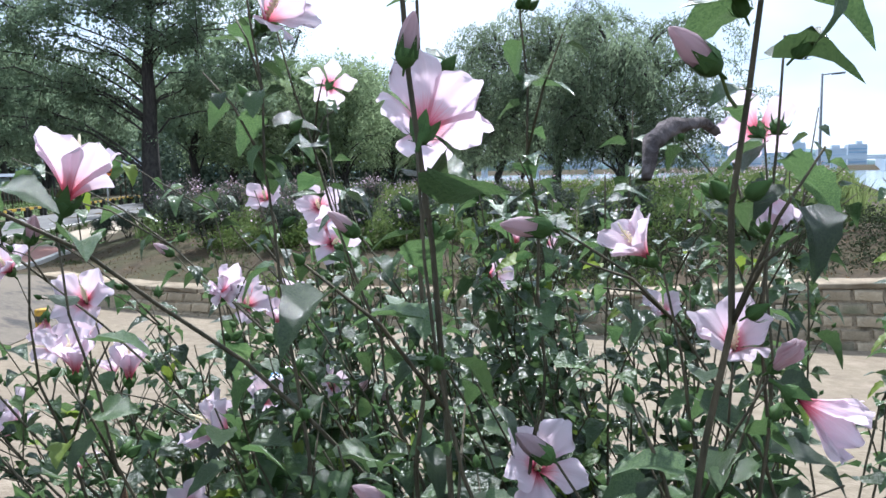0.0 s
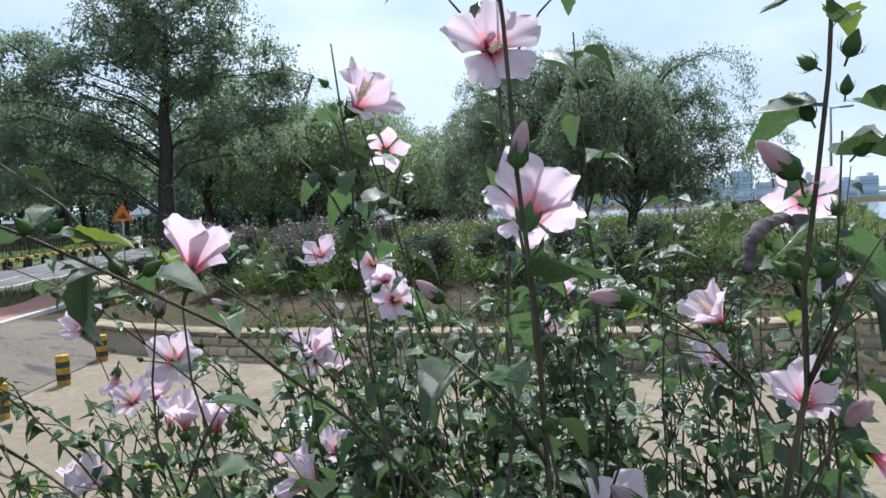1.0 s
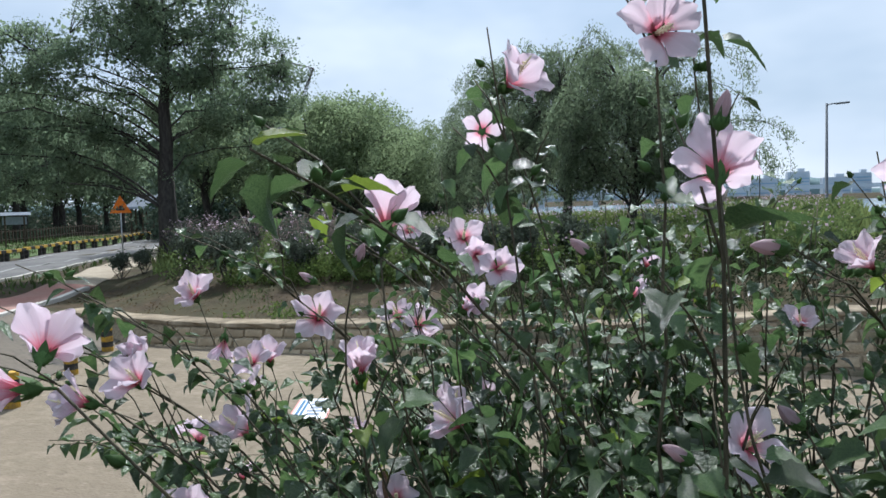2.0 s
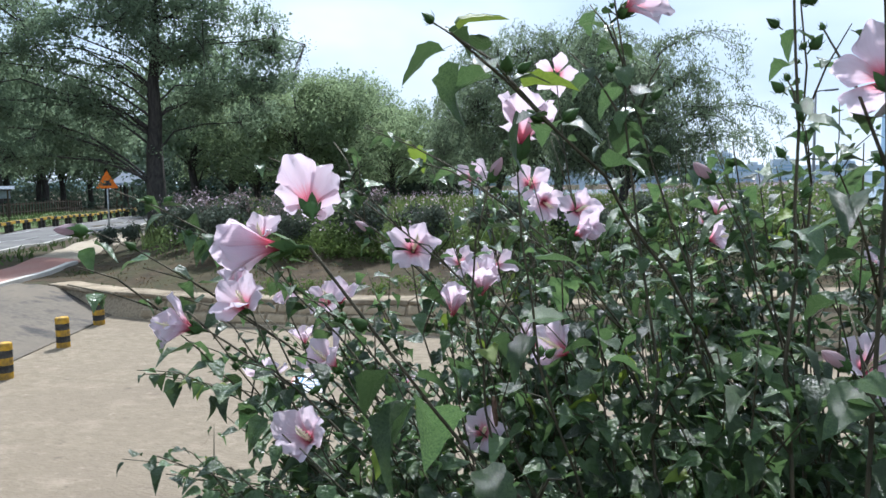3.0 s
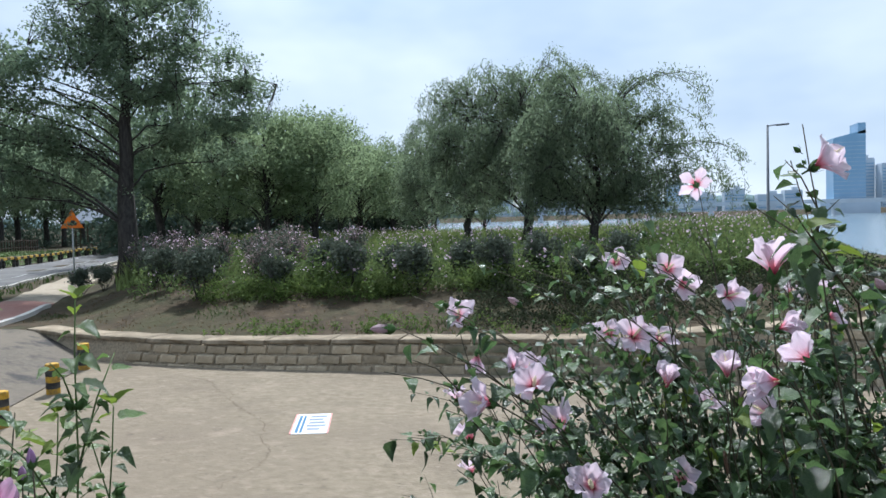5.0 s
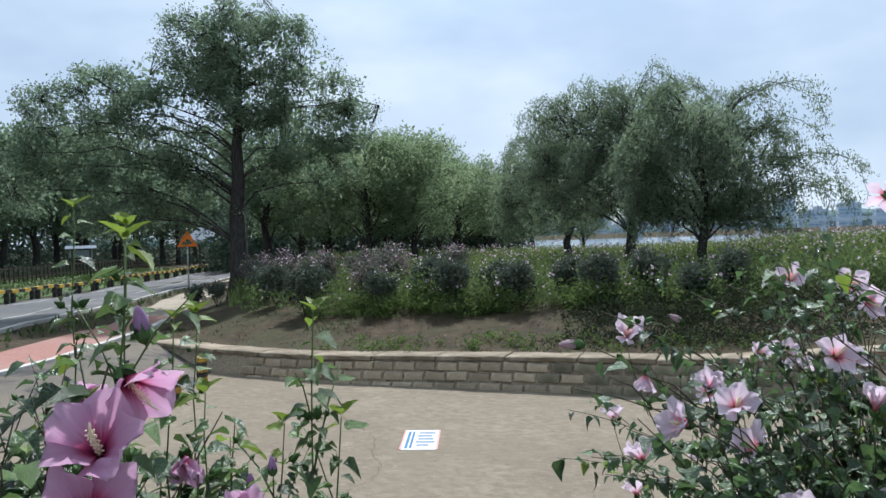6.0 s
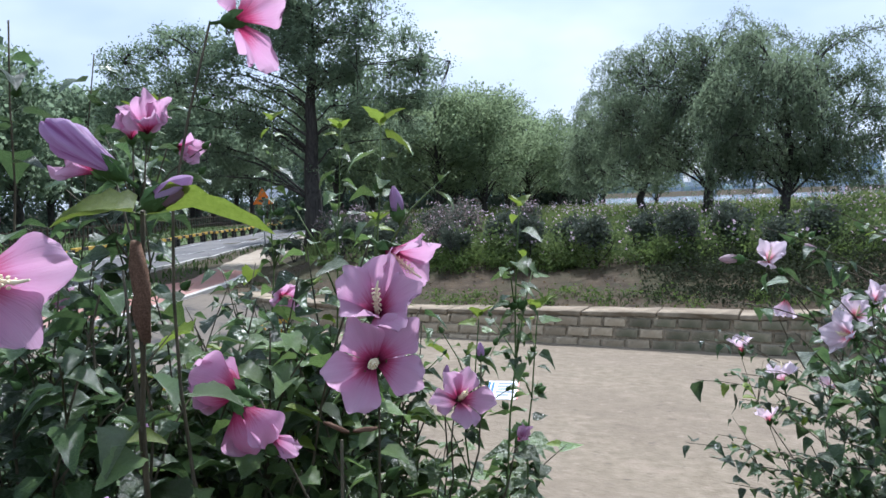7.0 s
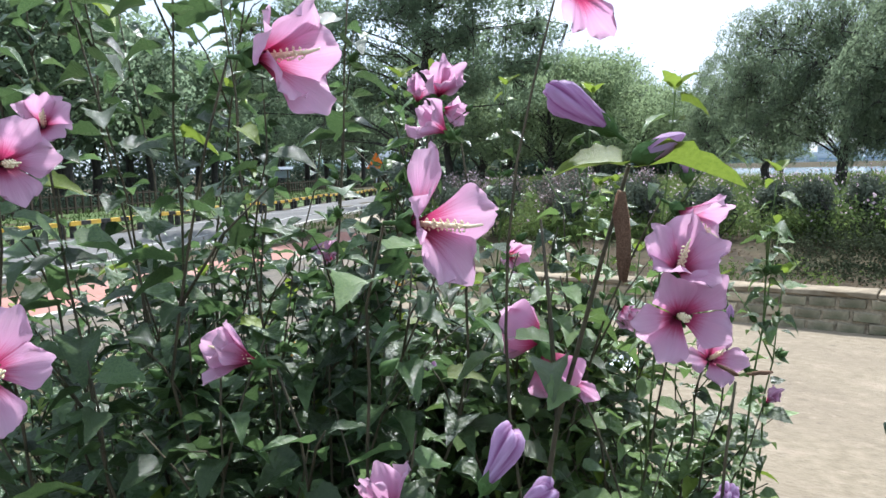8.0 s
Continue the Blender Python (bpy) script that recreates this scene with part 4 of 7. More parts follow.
def willow(x, y, height, trunk_r, lobes, seed, label, turn=0.0, sprays=40, reach=0.3):
    """A willow: boughs into the crown's lobes, each tip ending in short hanging strands; sprays: long thin arching boughs."""
    z = float(ground_z(x, y))
    ob = thing("willow_tree", x, y, z, label, "tree", "willows in the meadow", turn)
    trunk, limbs, tips = grow(height, trunk_r, lobes, seed, 30, 0.30, wob=0.16, fill=84, rise=0.5, stout=0.16, gaps=0.03)
    rng = np.random.default_rng(seed + 3)
    marks, wisps, strands = [], [], Build()
    for p in tips:
        marks += [p, p + Vector(rng.normal(0, 0.10, 3))]
        out = Vector((p.x, p.y, 0))
        out = out.normalized() if out.length > 0.1 else Vector((1, 0, 0))
        ln = rng.uniform(0.2, 1.1)
        q = p + out * ln * rng.uniform(0.15, 0.5) + Vector((0, 0, 0.06))
        e = q + out * ln * 0.25 + Vector((0, 0, -ln * rng.uniform(0.5, 1.0)))
        e.z = max(e.z, 1.0)
        strands.tube([p, q, e], [0.006, 0.005, 0.003], 3)
        n = max(3, int(ln / 0.13))
        wisps += [q.lerp(e, (i + rng.uniform(0, 1)) / n) for i in range(n)]
    for k in range(sprays):
        lx, ly, lz, lr, flat = lobes[k % len(lobes)]
        w = math.atan2(ly, lx) + rng.normal(0, 0.7)
        far = lr * rng.uniform(0.95, 1.25) + reach * rng.uniform(0.0, 1.0) ** 2 * max(0.0, math.cos(w) + 0.4)
        a = Vector((lx * 0.8, ly * 0.8, lz))
        d = Vector((math.cos(w), math.sin(w), 0))
        b = a + d * far * 0.55 + Vector((0, 0, lr * flat * rng.uniform(0.85, 1.45)))
        c = a + d * far + Vector((0, 0, lr * flat * rng.uniform(0.2, 0.9)))
        e = c + d * rng.uniform(0.1, 0.35) + Vector((0, 0, -rng.uniform(0.3, 1.5)))
        e.z = max(e.z, 1.2)
        lp = [a, a.lerp(b, 0.5) + Vector((0, 0, 0.12)), b, b.lerp(c, 0.55) + Vector((0, 0, 0.10)), c, c.lerp(e, 0.5) + d * 0.08, e]
        limb = Build()
        limb.tube(lp, [0.015, 0.012, 0.010, 0.008, 0.006, 0.004, 0.003], 4)
        limbs.append(limb)
        for i in range(1, 6):
            wisps += [lp[i].lerp(lp[i + 1], rng.uniform(0, 1)) + Vector(rng.normal(0, 0.09, 3)) for _ in range(16)]
    part("trunk", trunk.mesh("trunk", M_BARK, smooth=True), ob)
    for limb in limbs:
        part("limb", limb.mesh("limb", M_BARK), ob)
    part("hanging_twig", strands.mesh("hanging_twig", M_BARK), ob, kind="stuff")
    rng = np.random.default_rng(seed + 9)
    crown = part("crown", cloud(marks, 13, 0.19, 0.100, rng, M_WILLOW, "crown", slim=0.42, hang=0.6, flat=0.7), ob)
    part("inner_foliage", cloud(depths(lobes, seed, 15), 5, 0.22, 0.17, rng, M_WILLOW, "inner_foliage", slim=0.5, hang=0.6), crown, kind="stuff")
    part("hanging_foliage", cloud(wisps, 3, 0.06, 0.105, rng, M_WILLOW, "hanging_foliage", slim=0.28, hang=1.4), crown, kind="stuff")
    return ob


willow(-2.92, 27.7, 6.6, 0.20, [(-2.7, 0, 5.24, 1.24, 0.75), (-1.35, 0, 5.89, 1.24, 0.7), (0.21, -0.2, 6.1, 1.24, 0.7), (1.66, 0.2, 5.99, 1.13, 0.7), (2.91, 0, 5.35, 1.13, 0.7), (-3.22, 0.3, 3.96, 1.24, 0.8), (-1.66, -0.9, 4.6, 1.47, 0.65),
                                (0.31, -1, 4.71, 1.58, 0.6), (1.98, -0.8, 4.39, 1.47, 0.65), (3.33, 0.2, 3.96, 1.13, 0.8), (-2.5, -0.4, 2.89, 1.36, 0.75), (-0.42, -0.8, 3.21, 1.58, 0.6), (1.46, -0.5, 3, 1.47, 0.6), (3.02, 0, 2.68, 1.13, 0.7), (-0.31, 0.9, 4.39, 1.92, 0.7), (-2.1, -0.2, 2.3, 1.05, 0.7), (1.9, 0.1, 2.3, 1.0, 0.7)],
       21, "wide old willow with a domed drooping crown", 7)
willow(-6.3, 33.4, 6.4, 0.20, [(-1.56, 0, 4.71, 1.24, 0.8), (-0.31, 0, 5.56, 1.24, 0.7), (-1.87, 0, 3.21, 1.36, 0.8), (-0.42, -0.5, 3.85, 1.58, 0.75), (1.04, 0, 4.71, 1.47, 0.75), (0.62, -0.3, 2.78, 1.58, 0.7), (-2.08, 0.2, 2.03, 1.13, 0.8)],
       23, "dark willow standing behind the others", 11)
willow(-0.24, 22.6, 5.0, 0.16, [(-0.62, 0, 4.71, 1.02, 0.6), (0.52, 0, 4.49, 1.02, 0.6), (-0.21, -0.4, 3.64, 1.36, 0.55), (1.14, 0.1, 3.64, 0.9, 0.6), (-1.46, 0.1, 3.53, 1.02, 0.65), (-1.04, 0, 2.57, 1.13, 0.6), (0.42, -0.2, 2.46, 1.13, 0.6), (1.66, 0, 2.78, 0.68, 0.6), (-1.4, 0.1, 2.05, 0.75, 0.7), (0.9, 0.1, 2.0, 0.75, 0.7), (1.8, 0.1, 1.95, 0.7, 0.8)],
       22, "leaning willow trailing long thin sprays", 2, sprays=64, reach=1.5)


def at(az, dist):
    """A place by its bearing to the left of north and its distance."""
    return 0.3 - dist * math.sin(radians(az)), 0.2 + dist * math.cos(radians(az))


def clumps(n, wide, tall, mid, low, high, seed):
    """Small rounded clumps over an egg-shaped crown."""
    g = random.Random(seed)
    out = [(0, 0, mid, wide * 0.62, tall / wide)]
    for k in range(n):
        u, w = -0.75 + 1.7 * (k + 0.5) / n, 2.4 * k + g.uniform(-0.4, 0.4)
        r = math.sqrt(max(0.05, 1 - u * u))
        out.append((math.cos(w) * r * wide, math.sin(w) * r * wide, mid + u * tall, g.uniform(low, high), g.uniform(0.65, 0.9)))
    return out


ROUND = clumps(19, 2.15, 2.2, 3.9, 0.75, 1.15, 5)
TALL = clumps(17, 2.3, 3.9, 6.2, 0.95, 1.45, 6)
x, y = at(26.5, 36)
mid_tree = leafy_tree("round_tree", x, y, 6.8, 0.17, ROUND, 31, 20, 24, 0.19, 0.112, M_TREE2, "rounded green park tree with a dense crown", "park trees", slim=0.65, fork=0.2, inner=4)
x, y = at(34, 44)
tall_tree = leafy_tree("tall_tree", x, y, 10.5, 0.26, TALL, 41, 20, 5, 0.28, 0.235, M_TREE, "tall dark park tree with a full crown", "park trees", slim=0.65, fork=0.2, inner=5)


def stand(src, az, dist, scale, turn):
    x, y = at(az, dist)
    ob = copy_thing(src, pose(x, y, float(ground_z(x, y)) - 0.05, 0, 0, turn))
    ob.scale = (scale, scale, scale)
    return ob


for az, dist, sc, turn in ((23.0, 37, 1.02, 80), (19.6, 42, 0.92, 200), (29.5, 40, 1.05, 130), (17.3, 55, 0.95, 20), (21.2, 52, 1.25, 300), (15.0, 58, 1.0, 250), (14.0, 60, 0.9, 60),
                           (25.0, 48, 1.3, 170), (31.5, 46, 1.2, 45), (10.2, 52, 0.75, 140)):
    stand(mid_tree, az, dist, sc, turn)


def behind_road(y, off):
    """A place off metres beyond the road's far edge."""
    return float(poly_x(ROAD_FAR, y)) - off, y


trng = random.Random(17)
for k in range(27):
    x, y = behind_road(4 + 3.1 * k + trng.uniform(-1.0, 1.0), (15.5, 20.0, 17.5)[k % 3] + trng.uniform(-1.0, 1.0))
    tree = copy_thing(tall_tree, pose(x, y, float(ground_z(x, y)) - 0.05, 0, 0, trng.uniform(0, 360)))
    size = trng.uniform(1.05, 1.35)
    tree.scale = (size, size, size)

# ---------------------------------------------------------------- shrubs on the bank


def bank_shrub(seed, h, r, blossoms, dry=False):
    rng = np.random.default_rng(seed)
    ob = thing("hedge_shrub", 0, 0, 0, "dark rounded flowering shrub on a bare stem", "shrub", "shrubs along the bank")
    b = Build()
    tips = []
    for _ in range(5):
        e = Vector((rng.normal(0, 0.12), rng.normal(0, 0.12), h * rng.uniform(0.3, 0.55)))
        b.tube(crooked((rng.normal(0, 0.04), rng.normal(0, 0.04), -0.1), e, 3, 0.02, rng), [0.022, 0.018, 0.014, 0.01], 5)
        for _ in range(6):
            d = Vector(rng.normal(0, 1, 3)).normalized()
            q = Vector((d.x * r * rng.uniform(0.7, 1.2), d.y * r, h * 0.60 + d.z * h * rng.uniform(0.28, 0.42)))
            b.tube([e, e.lerp(q, 0.5) + Vector((0, 0, 0.04)), q], [0.01, 0.007, 0.003], 4)
            tips += [q, e.lerp(q, 0.6)]
    part("branchwork", b.mesh("branchwork", M_BARK), ob, kind="stuff")
    core = []
    lumps = [(Vector((rng.normal(0, r * 0.45), rng.normal(0, r * 0.45), h * rng.uniform(0.42, 0.80))), rng.uniform(0.5, 0.85)) for _ in range(5)]
    for k in range(170):
        c, s = lumps[k % 5]
        d = Vector(rng.normal(0, 1, 3)).normalized() * rng.uniform(0.3, 1.0) ** 0.5
        core.append(c + Vector((d.x * r, d.y * r, d.z * r * 0.9)) * s)
    part("foliage", cloud(core[::2] if dry else core, 13, 0.07, 0.070, rng, M_SHRUB, "foliage", slim=0.6), ob)
    part("top_growth", cloud(tips + (core[1::4] if dry else []), 12, 0.09, 0.065, rng, M_SEEDHEAD if dry else M_SHRUB, "top_growth", slim=0.5), ob, label="brown-purple seed heads" if dry else "", kind="stuff")
    if blossoms:
        spots = [t + Vector((0, 0, 0.12)) for t in tips if t.z > h * 0.66][:blossoms]
        part("blossoms", cloud(spots, 3, 0.05, 0.05, rng, M_BLOSSOM, "blossoms", slim=0.9), ob, label="mauve-pink blossoms")
    return ob


KINDS = [bank_shrub(51, 1.08, 0.26, 5), bank_shrub(52, 0.98, 0.25, 4), bank_shrub(53, 1.25, 0.31, 26, True), bank_shrub(54, 1.35, 0.34, 30, True)]
srng = random.Random(6)


def set_shrub(k, x, y, s, row=True):
    if row and x < 0.2 - 0.705 * y:
        return
    m = pose(x, y, float(ground_z(x, y)), 0, 0, srng.uniform(0, 360))
    if not KINDS[k].get("set"):
        KINDS[k]["set"] = 1
        KINDS[k].matrix_basis = m
        ob = KINDS[k]
    else:
        ob = copy_thing(KINDS[k], m)
    ob.scale = (s, s, s)


for i in range(17):
    sx = -12.9 + 0.84 * i
    set_shrub(srng.choice((0, 1, 0)) if i > 6 else srng.choice((2, 3, 0)), sx + srng.uniform(-0.16, 0.16), (15.3 if i % 2 else 16.1) + (0.8 if i < 5 else 0) + srng.uniform(-0.15, 0.15), srng.uniform(0.84, 1.10))
for i in range(8):
    set_shrub(srng.choice((2, 3)), -14.4 + 0.95 * i + srng.uniform(-0.25, 0.25), 17.6 + srng.uniform(-0.3, 0.5), srng.uniform(0.9, 1.1))
for i in range(7):
    set_shrub(srng.choice((0, 2, 3)), -14.6 + 1.25 * i + srng.uniform(-0.25, 0.25), 19.6 + srng.uniform(-0.3, 0.5), srng.uniform(0.95, 1.15))
for sx, sy, s in ((-15.5, 19.6, 0.78), (-14.9, 19.9, 0.74)):
    set_shrub(0, sx, sy, s, False)

# ---------------------------------------------------------------- grass


def blades(name, n, xr, yr, low, high, width, keep, mat, seed, lean=0.25):
    rng = np.random.default_rng(seed)
    x, y = rng.uniform(*xr, n), rng.uniform(*yr, n)
    ok = keep(x, y)
    x, y = x[ok], y[ok]
    n = len(x)
    z = ground_z(x, y)
    h = rng.uniform(low, high, n)
    a = rng.uniform(0, 2 * math.pi, n)
    w = width * rng.uniform(0.6, 1.4, n)
    dx, dy = np.cos(a) * w, np.sin(a) * w
    lx, ly = rng.normal(0, lean, n) * h, rng.normal(0, lean, n) * h
    base = np.stack([x, y, z - 0.03], -1)
    v = np.stack([base + np.stack([-dx, -dy, 0 * h], -1), base + np.stack([dx, dy, 0 * h], -1),
                  base + np.stack([dx * 0.7 + lx * 0.4, dy * 0.7 + ly * 0.4, h * 0.6], -1), base + np.stack([lx, ly, h], -1),
                  base + np.stack([-dx * 0.7 + lx * 0.4, -dy * 0.7 + ly * 0.4, h * 0.6], -1)], 1).reshape(-1, 3)
    me = bpy.data.meshes.new(name)
    me.vertices.add(5 * n)
    me.vertices.foreach_set("co", v.ravel())
    me.loops.add(5 * n)
    me.loops.foreach_set("vertex_index", np.arange(5 * n))
    me.polygons.add(n)
    me.polygons.foreach_set("loop_start", np.arange(n) * 5)
    me.materials.append(mat)
    me.update(calc_edges=True)
    return me


def in_meadow(x, y):
    return (x > poly_x(PATH_NEAR, y) + 1.8) & (x < 0.185 * y + 1.5) & (y > 18.2 + 0.5 * np.sin(x) - 2.2 * smooth01(-4, 0, x)) & (y < 55)


tagged(new("meadow_grass", blades("meadow_grass", 52000, (-26, 22), (16.5, 52), 0.25, 0.85, 0.03, in_meadow, M_MEADOW, 61)), "tall bright green meadow grass and weeds", "grass", kind="stuff")


def on_bank(x, y):
    return (y > wall_y(x) + 0.6) & (y < 18.6) & (x > poly_x(PATH_NEAR, y) + 0.3)


tagged(new("dry_grass", blades("dry_grass", 14000, (-14, 12), (12, 18.5), 0.02, 0.07, 0.006, on_bank, M_DRY, 62, 0.7)), "dry brown mulch and dead grass on the bank", "grass", kind="stuff")


def litter(seed=75):
    """Dead leaves and crumbs of earth strewn over the bank."""
    rng = np.random.default_rng(seed)
    x, y = rng.uniform(-13, 9, 1800), rng.uniform(12.1, 17.5, 1800)
    n1 = np.sin(2.3 * x + 1.7 * np.sin(1.9 * y)) * np.sin(3.1 * y + 1.3 * np.sin(1.1 * x))
    ok = on_bank(x, y) & (n1 > rng.uniform(-0.9, 0.6, 1800))
    x, y = x[ok], y[ok]
    return np.stack([x, y, ground_z(x, y) + 0.012], -1)


tagged(new("leaf_litter", cloud(litter(), 3, 0.06, 0.042, np.random.default_rng(76), M_DRY, "leaf_litter", slim=0.7, flat=0.16)), "brown dead leaves strewn over the bank", "leaves", kind="stuff")


def bank_green(x, y):
    v = np.sin(x * 1.3 + 2) * np.sin(y * 1.9 + x * 0.4)
    return on_bank(x, y) & ((x > -8.5) | (v > 0.85)) & ((v > 0.66) | ((y > 15.7 + 0.4 * np.sin(3 * x)) & (x > -12.5) & (np.sin(7.9 * x + 1) > -0.4)))


tagged(new("bank_weeds", blades("bank_weeds", 34000, (-14, 12), (12.1, 18.5), 0.03, 0.13, 0.010, bank_green, M_VERGE, 63, 0.4)), "low green weeds among the bank's dry grass", "weeds", kind="stuff")


def bank_cover(seed=73):
    """Creeping plants in clumps; the dense dark eastern mass is added for a shadow."""
    rng = np.random.default_rng(seed)
    pts = []
    for k in range(6200):
        x, y = (rng.uniform(-10.5, 7.0), rng.uniform(12.2, 16.6)) if k < 1500 else (rng.uniform(-3.2, 5.0), rng.uniform(12.5, 16.8))
        dense = float(smooth01(-3.0, -1.4, x) * (1 - 0.55 * smooth01(0.5, 1.8, x)) * smooth01(12.4, 13.6, y))
        if rng.uniform(0, 1) > max(dense, 0.10 * float(noise.noise(Vector((x * 0.9, y * 1.3, 7))) > 0.25)) or y < float(wall_y(x)) + 0.55:
            continue
        pts.append((x, y, float(ground_z(x, y)) + rng.uniform(0.02, 0.14 + 0.3 * dense * (y > 13.6))))
    return pts


tagged(new("bank_ground_cover", cloud(bank_cover(), 8, 0.08, 0.062, np.random.default_rng(74), M_SHADE_CREEPER, "bank_ground_cover", slim=0.5, flat=0.5)), "dark creeping plants standing in for shade on the bank", "weeds", kind="stuff")


def meadow_weeds(seed=66):
    """Leafy weeds between and behind the shrubs."""
    rng = np.random.default_rng(seed)
    pts = []
    for _ in range(1900):
        x, y = rng.uniform(-13.5, 6.0), 15.2 + 9.7 * rng.uniform(0, 1) ** 2
        if x < poly_x(PATH_NEAR, y) + 2.5 or x > 0.185 * y + 1:
            continue
        if x < -8.3 and y < 17.4 and rng.uniform(0, 1) < 0.75:
            continue
        h = rng.uniform(0.35, 0.95) * (0.85 if y < 16.8 else 1.0)
        z = float(ground_z(x, y))
        pts += [(x + rng.normal(0, 0.10), y + rng.normal(0, 0.10), z + h * k / 4) for k in range(1, 5)]
    return pts


WEEDS = meadow_weeds()
tagged(new("meadow_weeds", cloud(WEEDS, 7, 0.10, 0.085, np.random.default_rng(67), M_WEED, "meadow_weeds", slim=0.45)), "leafy green weeds between the shrubs", "weeds", kind="stuff")


def weed_tufts(seed=81):
    """Bright leafy tufts at the shrubs' feet and along the wall's top."""
    rng = np.random.default_rng(seed)
    pts = []
    for k in range(145):
        if k < 110:
            x, y, h = rng.uniform(-9.0, 1.2), rng.uniform(14.7, 15.9), rng.uniform(0.22, 0.6)
        else:
            x, y, h = rng.uniform(-8.0, 1.0), rng.uniform(12.5, 13.4), rng.uniform(0.05, 0.16)
        z = float(ground_z(x, y))
        pts += [(x + rng.normal(0, 0.16), y + rng.normal(0, 0.14), z + h * rng.uniform(0.05, 1.0) ** 1.3) for _ in range(14 if k < 110 else 7)]
    return pts


tagged(new("weed_tufts", cloud(weed_tufts(), 10, 0.055, 0.075, np.random.default_rng(82), M_TUFT, "weed_tufts", slim=0.4)), "bright green weed tufts at the shrubs' feet", "weeds", kind="stuff")
tagged(new("meadow_blossoms", cloud(WEEDS[3::12], 2, 0.06, 0.07, np.random.default_rng(68), M_BLOSSOM, "meadow_blossoms", slim=0.9)), "scattered pale pink blossoms over the meadow", "flowers", kind="stuff")


def far_heads(seed=69):
    """Pale flower heads over the far meadow."""
    rng = np.random.default_rng(seed)
    y = rng.uniform(19, 46, 800)
    x = rng.uniform(-16, 8, 800)
    ok = (x > poly_x(PATH_NEAR, y) + 2.5) & (x < 0.185 * y + 1)
    x, y = x[ok], y[ok]
    return np.stack([x, y, ground_z(x, y) + rng.uniform(0.55, 0.95, len(x))], -1)


tagged(new("meadow_flower_heads", cloud(far_heads(), 3, 0.10, 0.075, np.random.default_rng(70), M_BLOSSOM, "meadow_flower_heads", slim=0.8)), "pale mauve flower heads over the far meadow", "flowers", kind="stuff")


def in_verge(x, y):
    return ((x < poly_x(ROAD_FAR, y) - 0.9) & (x > poly_x(ROAD_FAR, y) - 16)) | ((x > poly_x(ROAD_NEAR, y) + 0.25) & (x < poly_x(PATH_FAR, y) - 0.1))


tagged(new("verge_grass", blades("verge_grass", 26000, (-58, -12), (2, 56), 0.08, 0.30, 0.03, in_verge, M_VERGE, 64, 0.4)), "short green grass along the road", "grass", kind="stuff")

# ---------------------------------------------------------------- beyond the road


def pavilion(az, dist, turn):
    x, y = at(az, dist)
    z = float(ground_z(x, y))
    ob = thing("park_pavilion", x, y, z, "open park pavilion with a pale hipped roof", "pavilion", turn=turn)
    for px in (-1.5, -0.5, 0.5, 1.5):
        for py in (-1.2, 1.2):
            b = Build()
            b.tube([(px, py, -0.2), (px, py, 2.3)], [0.09, 0.08], 8)
            part("post", b.mesh("post", M_TIMBER), ob)
    b = Build()
    b.add([(-2.1, -1.7, 2.25), (2.1, -1.7, 2.25), (2.1, 1.7, 2.25), (-2.1, 1.7, 2.25), (-2.0, -1.6, 2.4), (2.0, -1.6, 2.4), (2.0, 1.6, 2.4), (-2.0, 1.6, 2.4), (-0.7, 0, 3.4), (0.7, 0, 3.4)],
          [(0, 3, 2, 1), (0, 1, 5, 4), (1, 2, 6, 5), (2, 3, 7, 6), (3, 0, 4, 7), (4, 5, 9, 8), (5, 6, 9), (6, 7, 8, 9), (7, 4, 8)])
    part("roof", b.mesh("roof", M_ROOF), ob)
    return ob


pavilion(38.3, 66, 30).scale = (0.85, 0.85, 1.05)


def board_frame(az, dist):
    x, y = at(az, dist)
    z = float(ground_z(x, y))
    ob = thing("notice_board", x, y, z, "dark timber notice board with a small roof", "notice board", turn=45)
    for px in (-0.55, 0.55):
        b = Build()
        b.box((px, 0, 1.0), (0.10, 0.10, 2.3))
        part("post", b.mesh("post", M_TIMBER), ob)
    b = Build()
    b.box((0, 0, 1.75), (1.4, 0.06, 0.5))
    part("panel", b.mesh("panel", M_ROOF), ob)
    b = Build()
    b.add([(-0.95, -0.3, 2.1), (0.95, -0.3, 2.1), (0.95, 0.3, 2.1), (-0.95, 0.3, 2.1), (-0.95, 0, 2.3), (0.95, 0, 2.3)], [(0, 3, 2, 1), (0, 1, 5, 4), (2, 3, 4, 5), (0, 4, 3), (1, 2, 5)])
    part("roof", b.mesh("roof", M_ROOF), ob)
    return ob


board_frame(46.6, 56)


def on_slope(x, y):
    return (x > 0.185 * y + 1.0) & (y < 46)


tagged(new("riverside_lawn", blades("riverside_lawn", 9000, (4, 24), (17, 46), 0.06, 0.2, 0.03, on_slope, M_MEADOW, 65, 0.4)), "short bright green grass sloping to the river", "grass", kind="stuff")


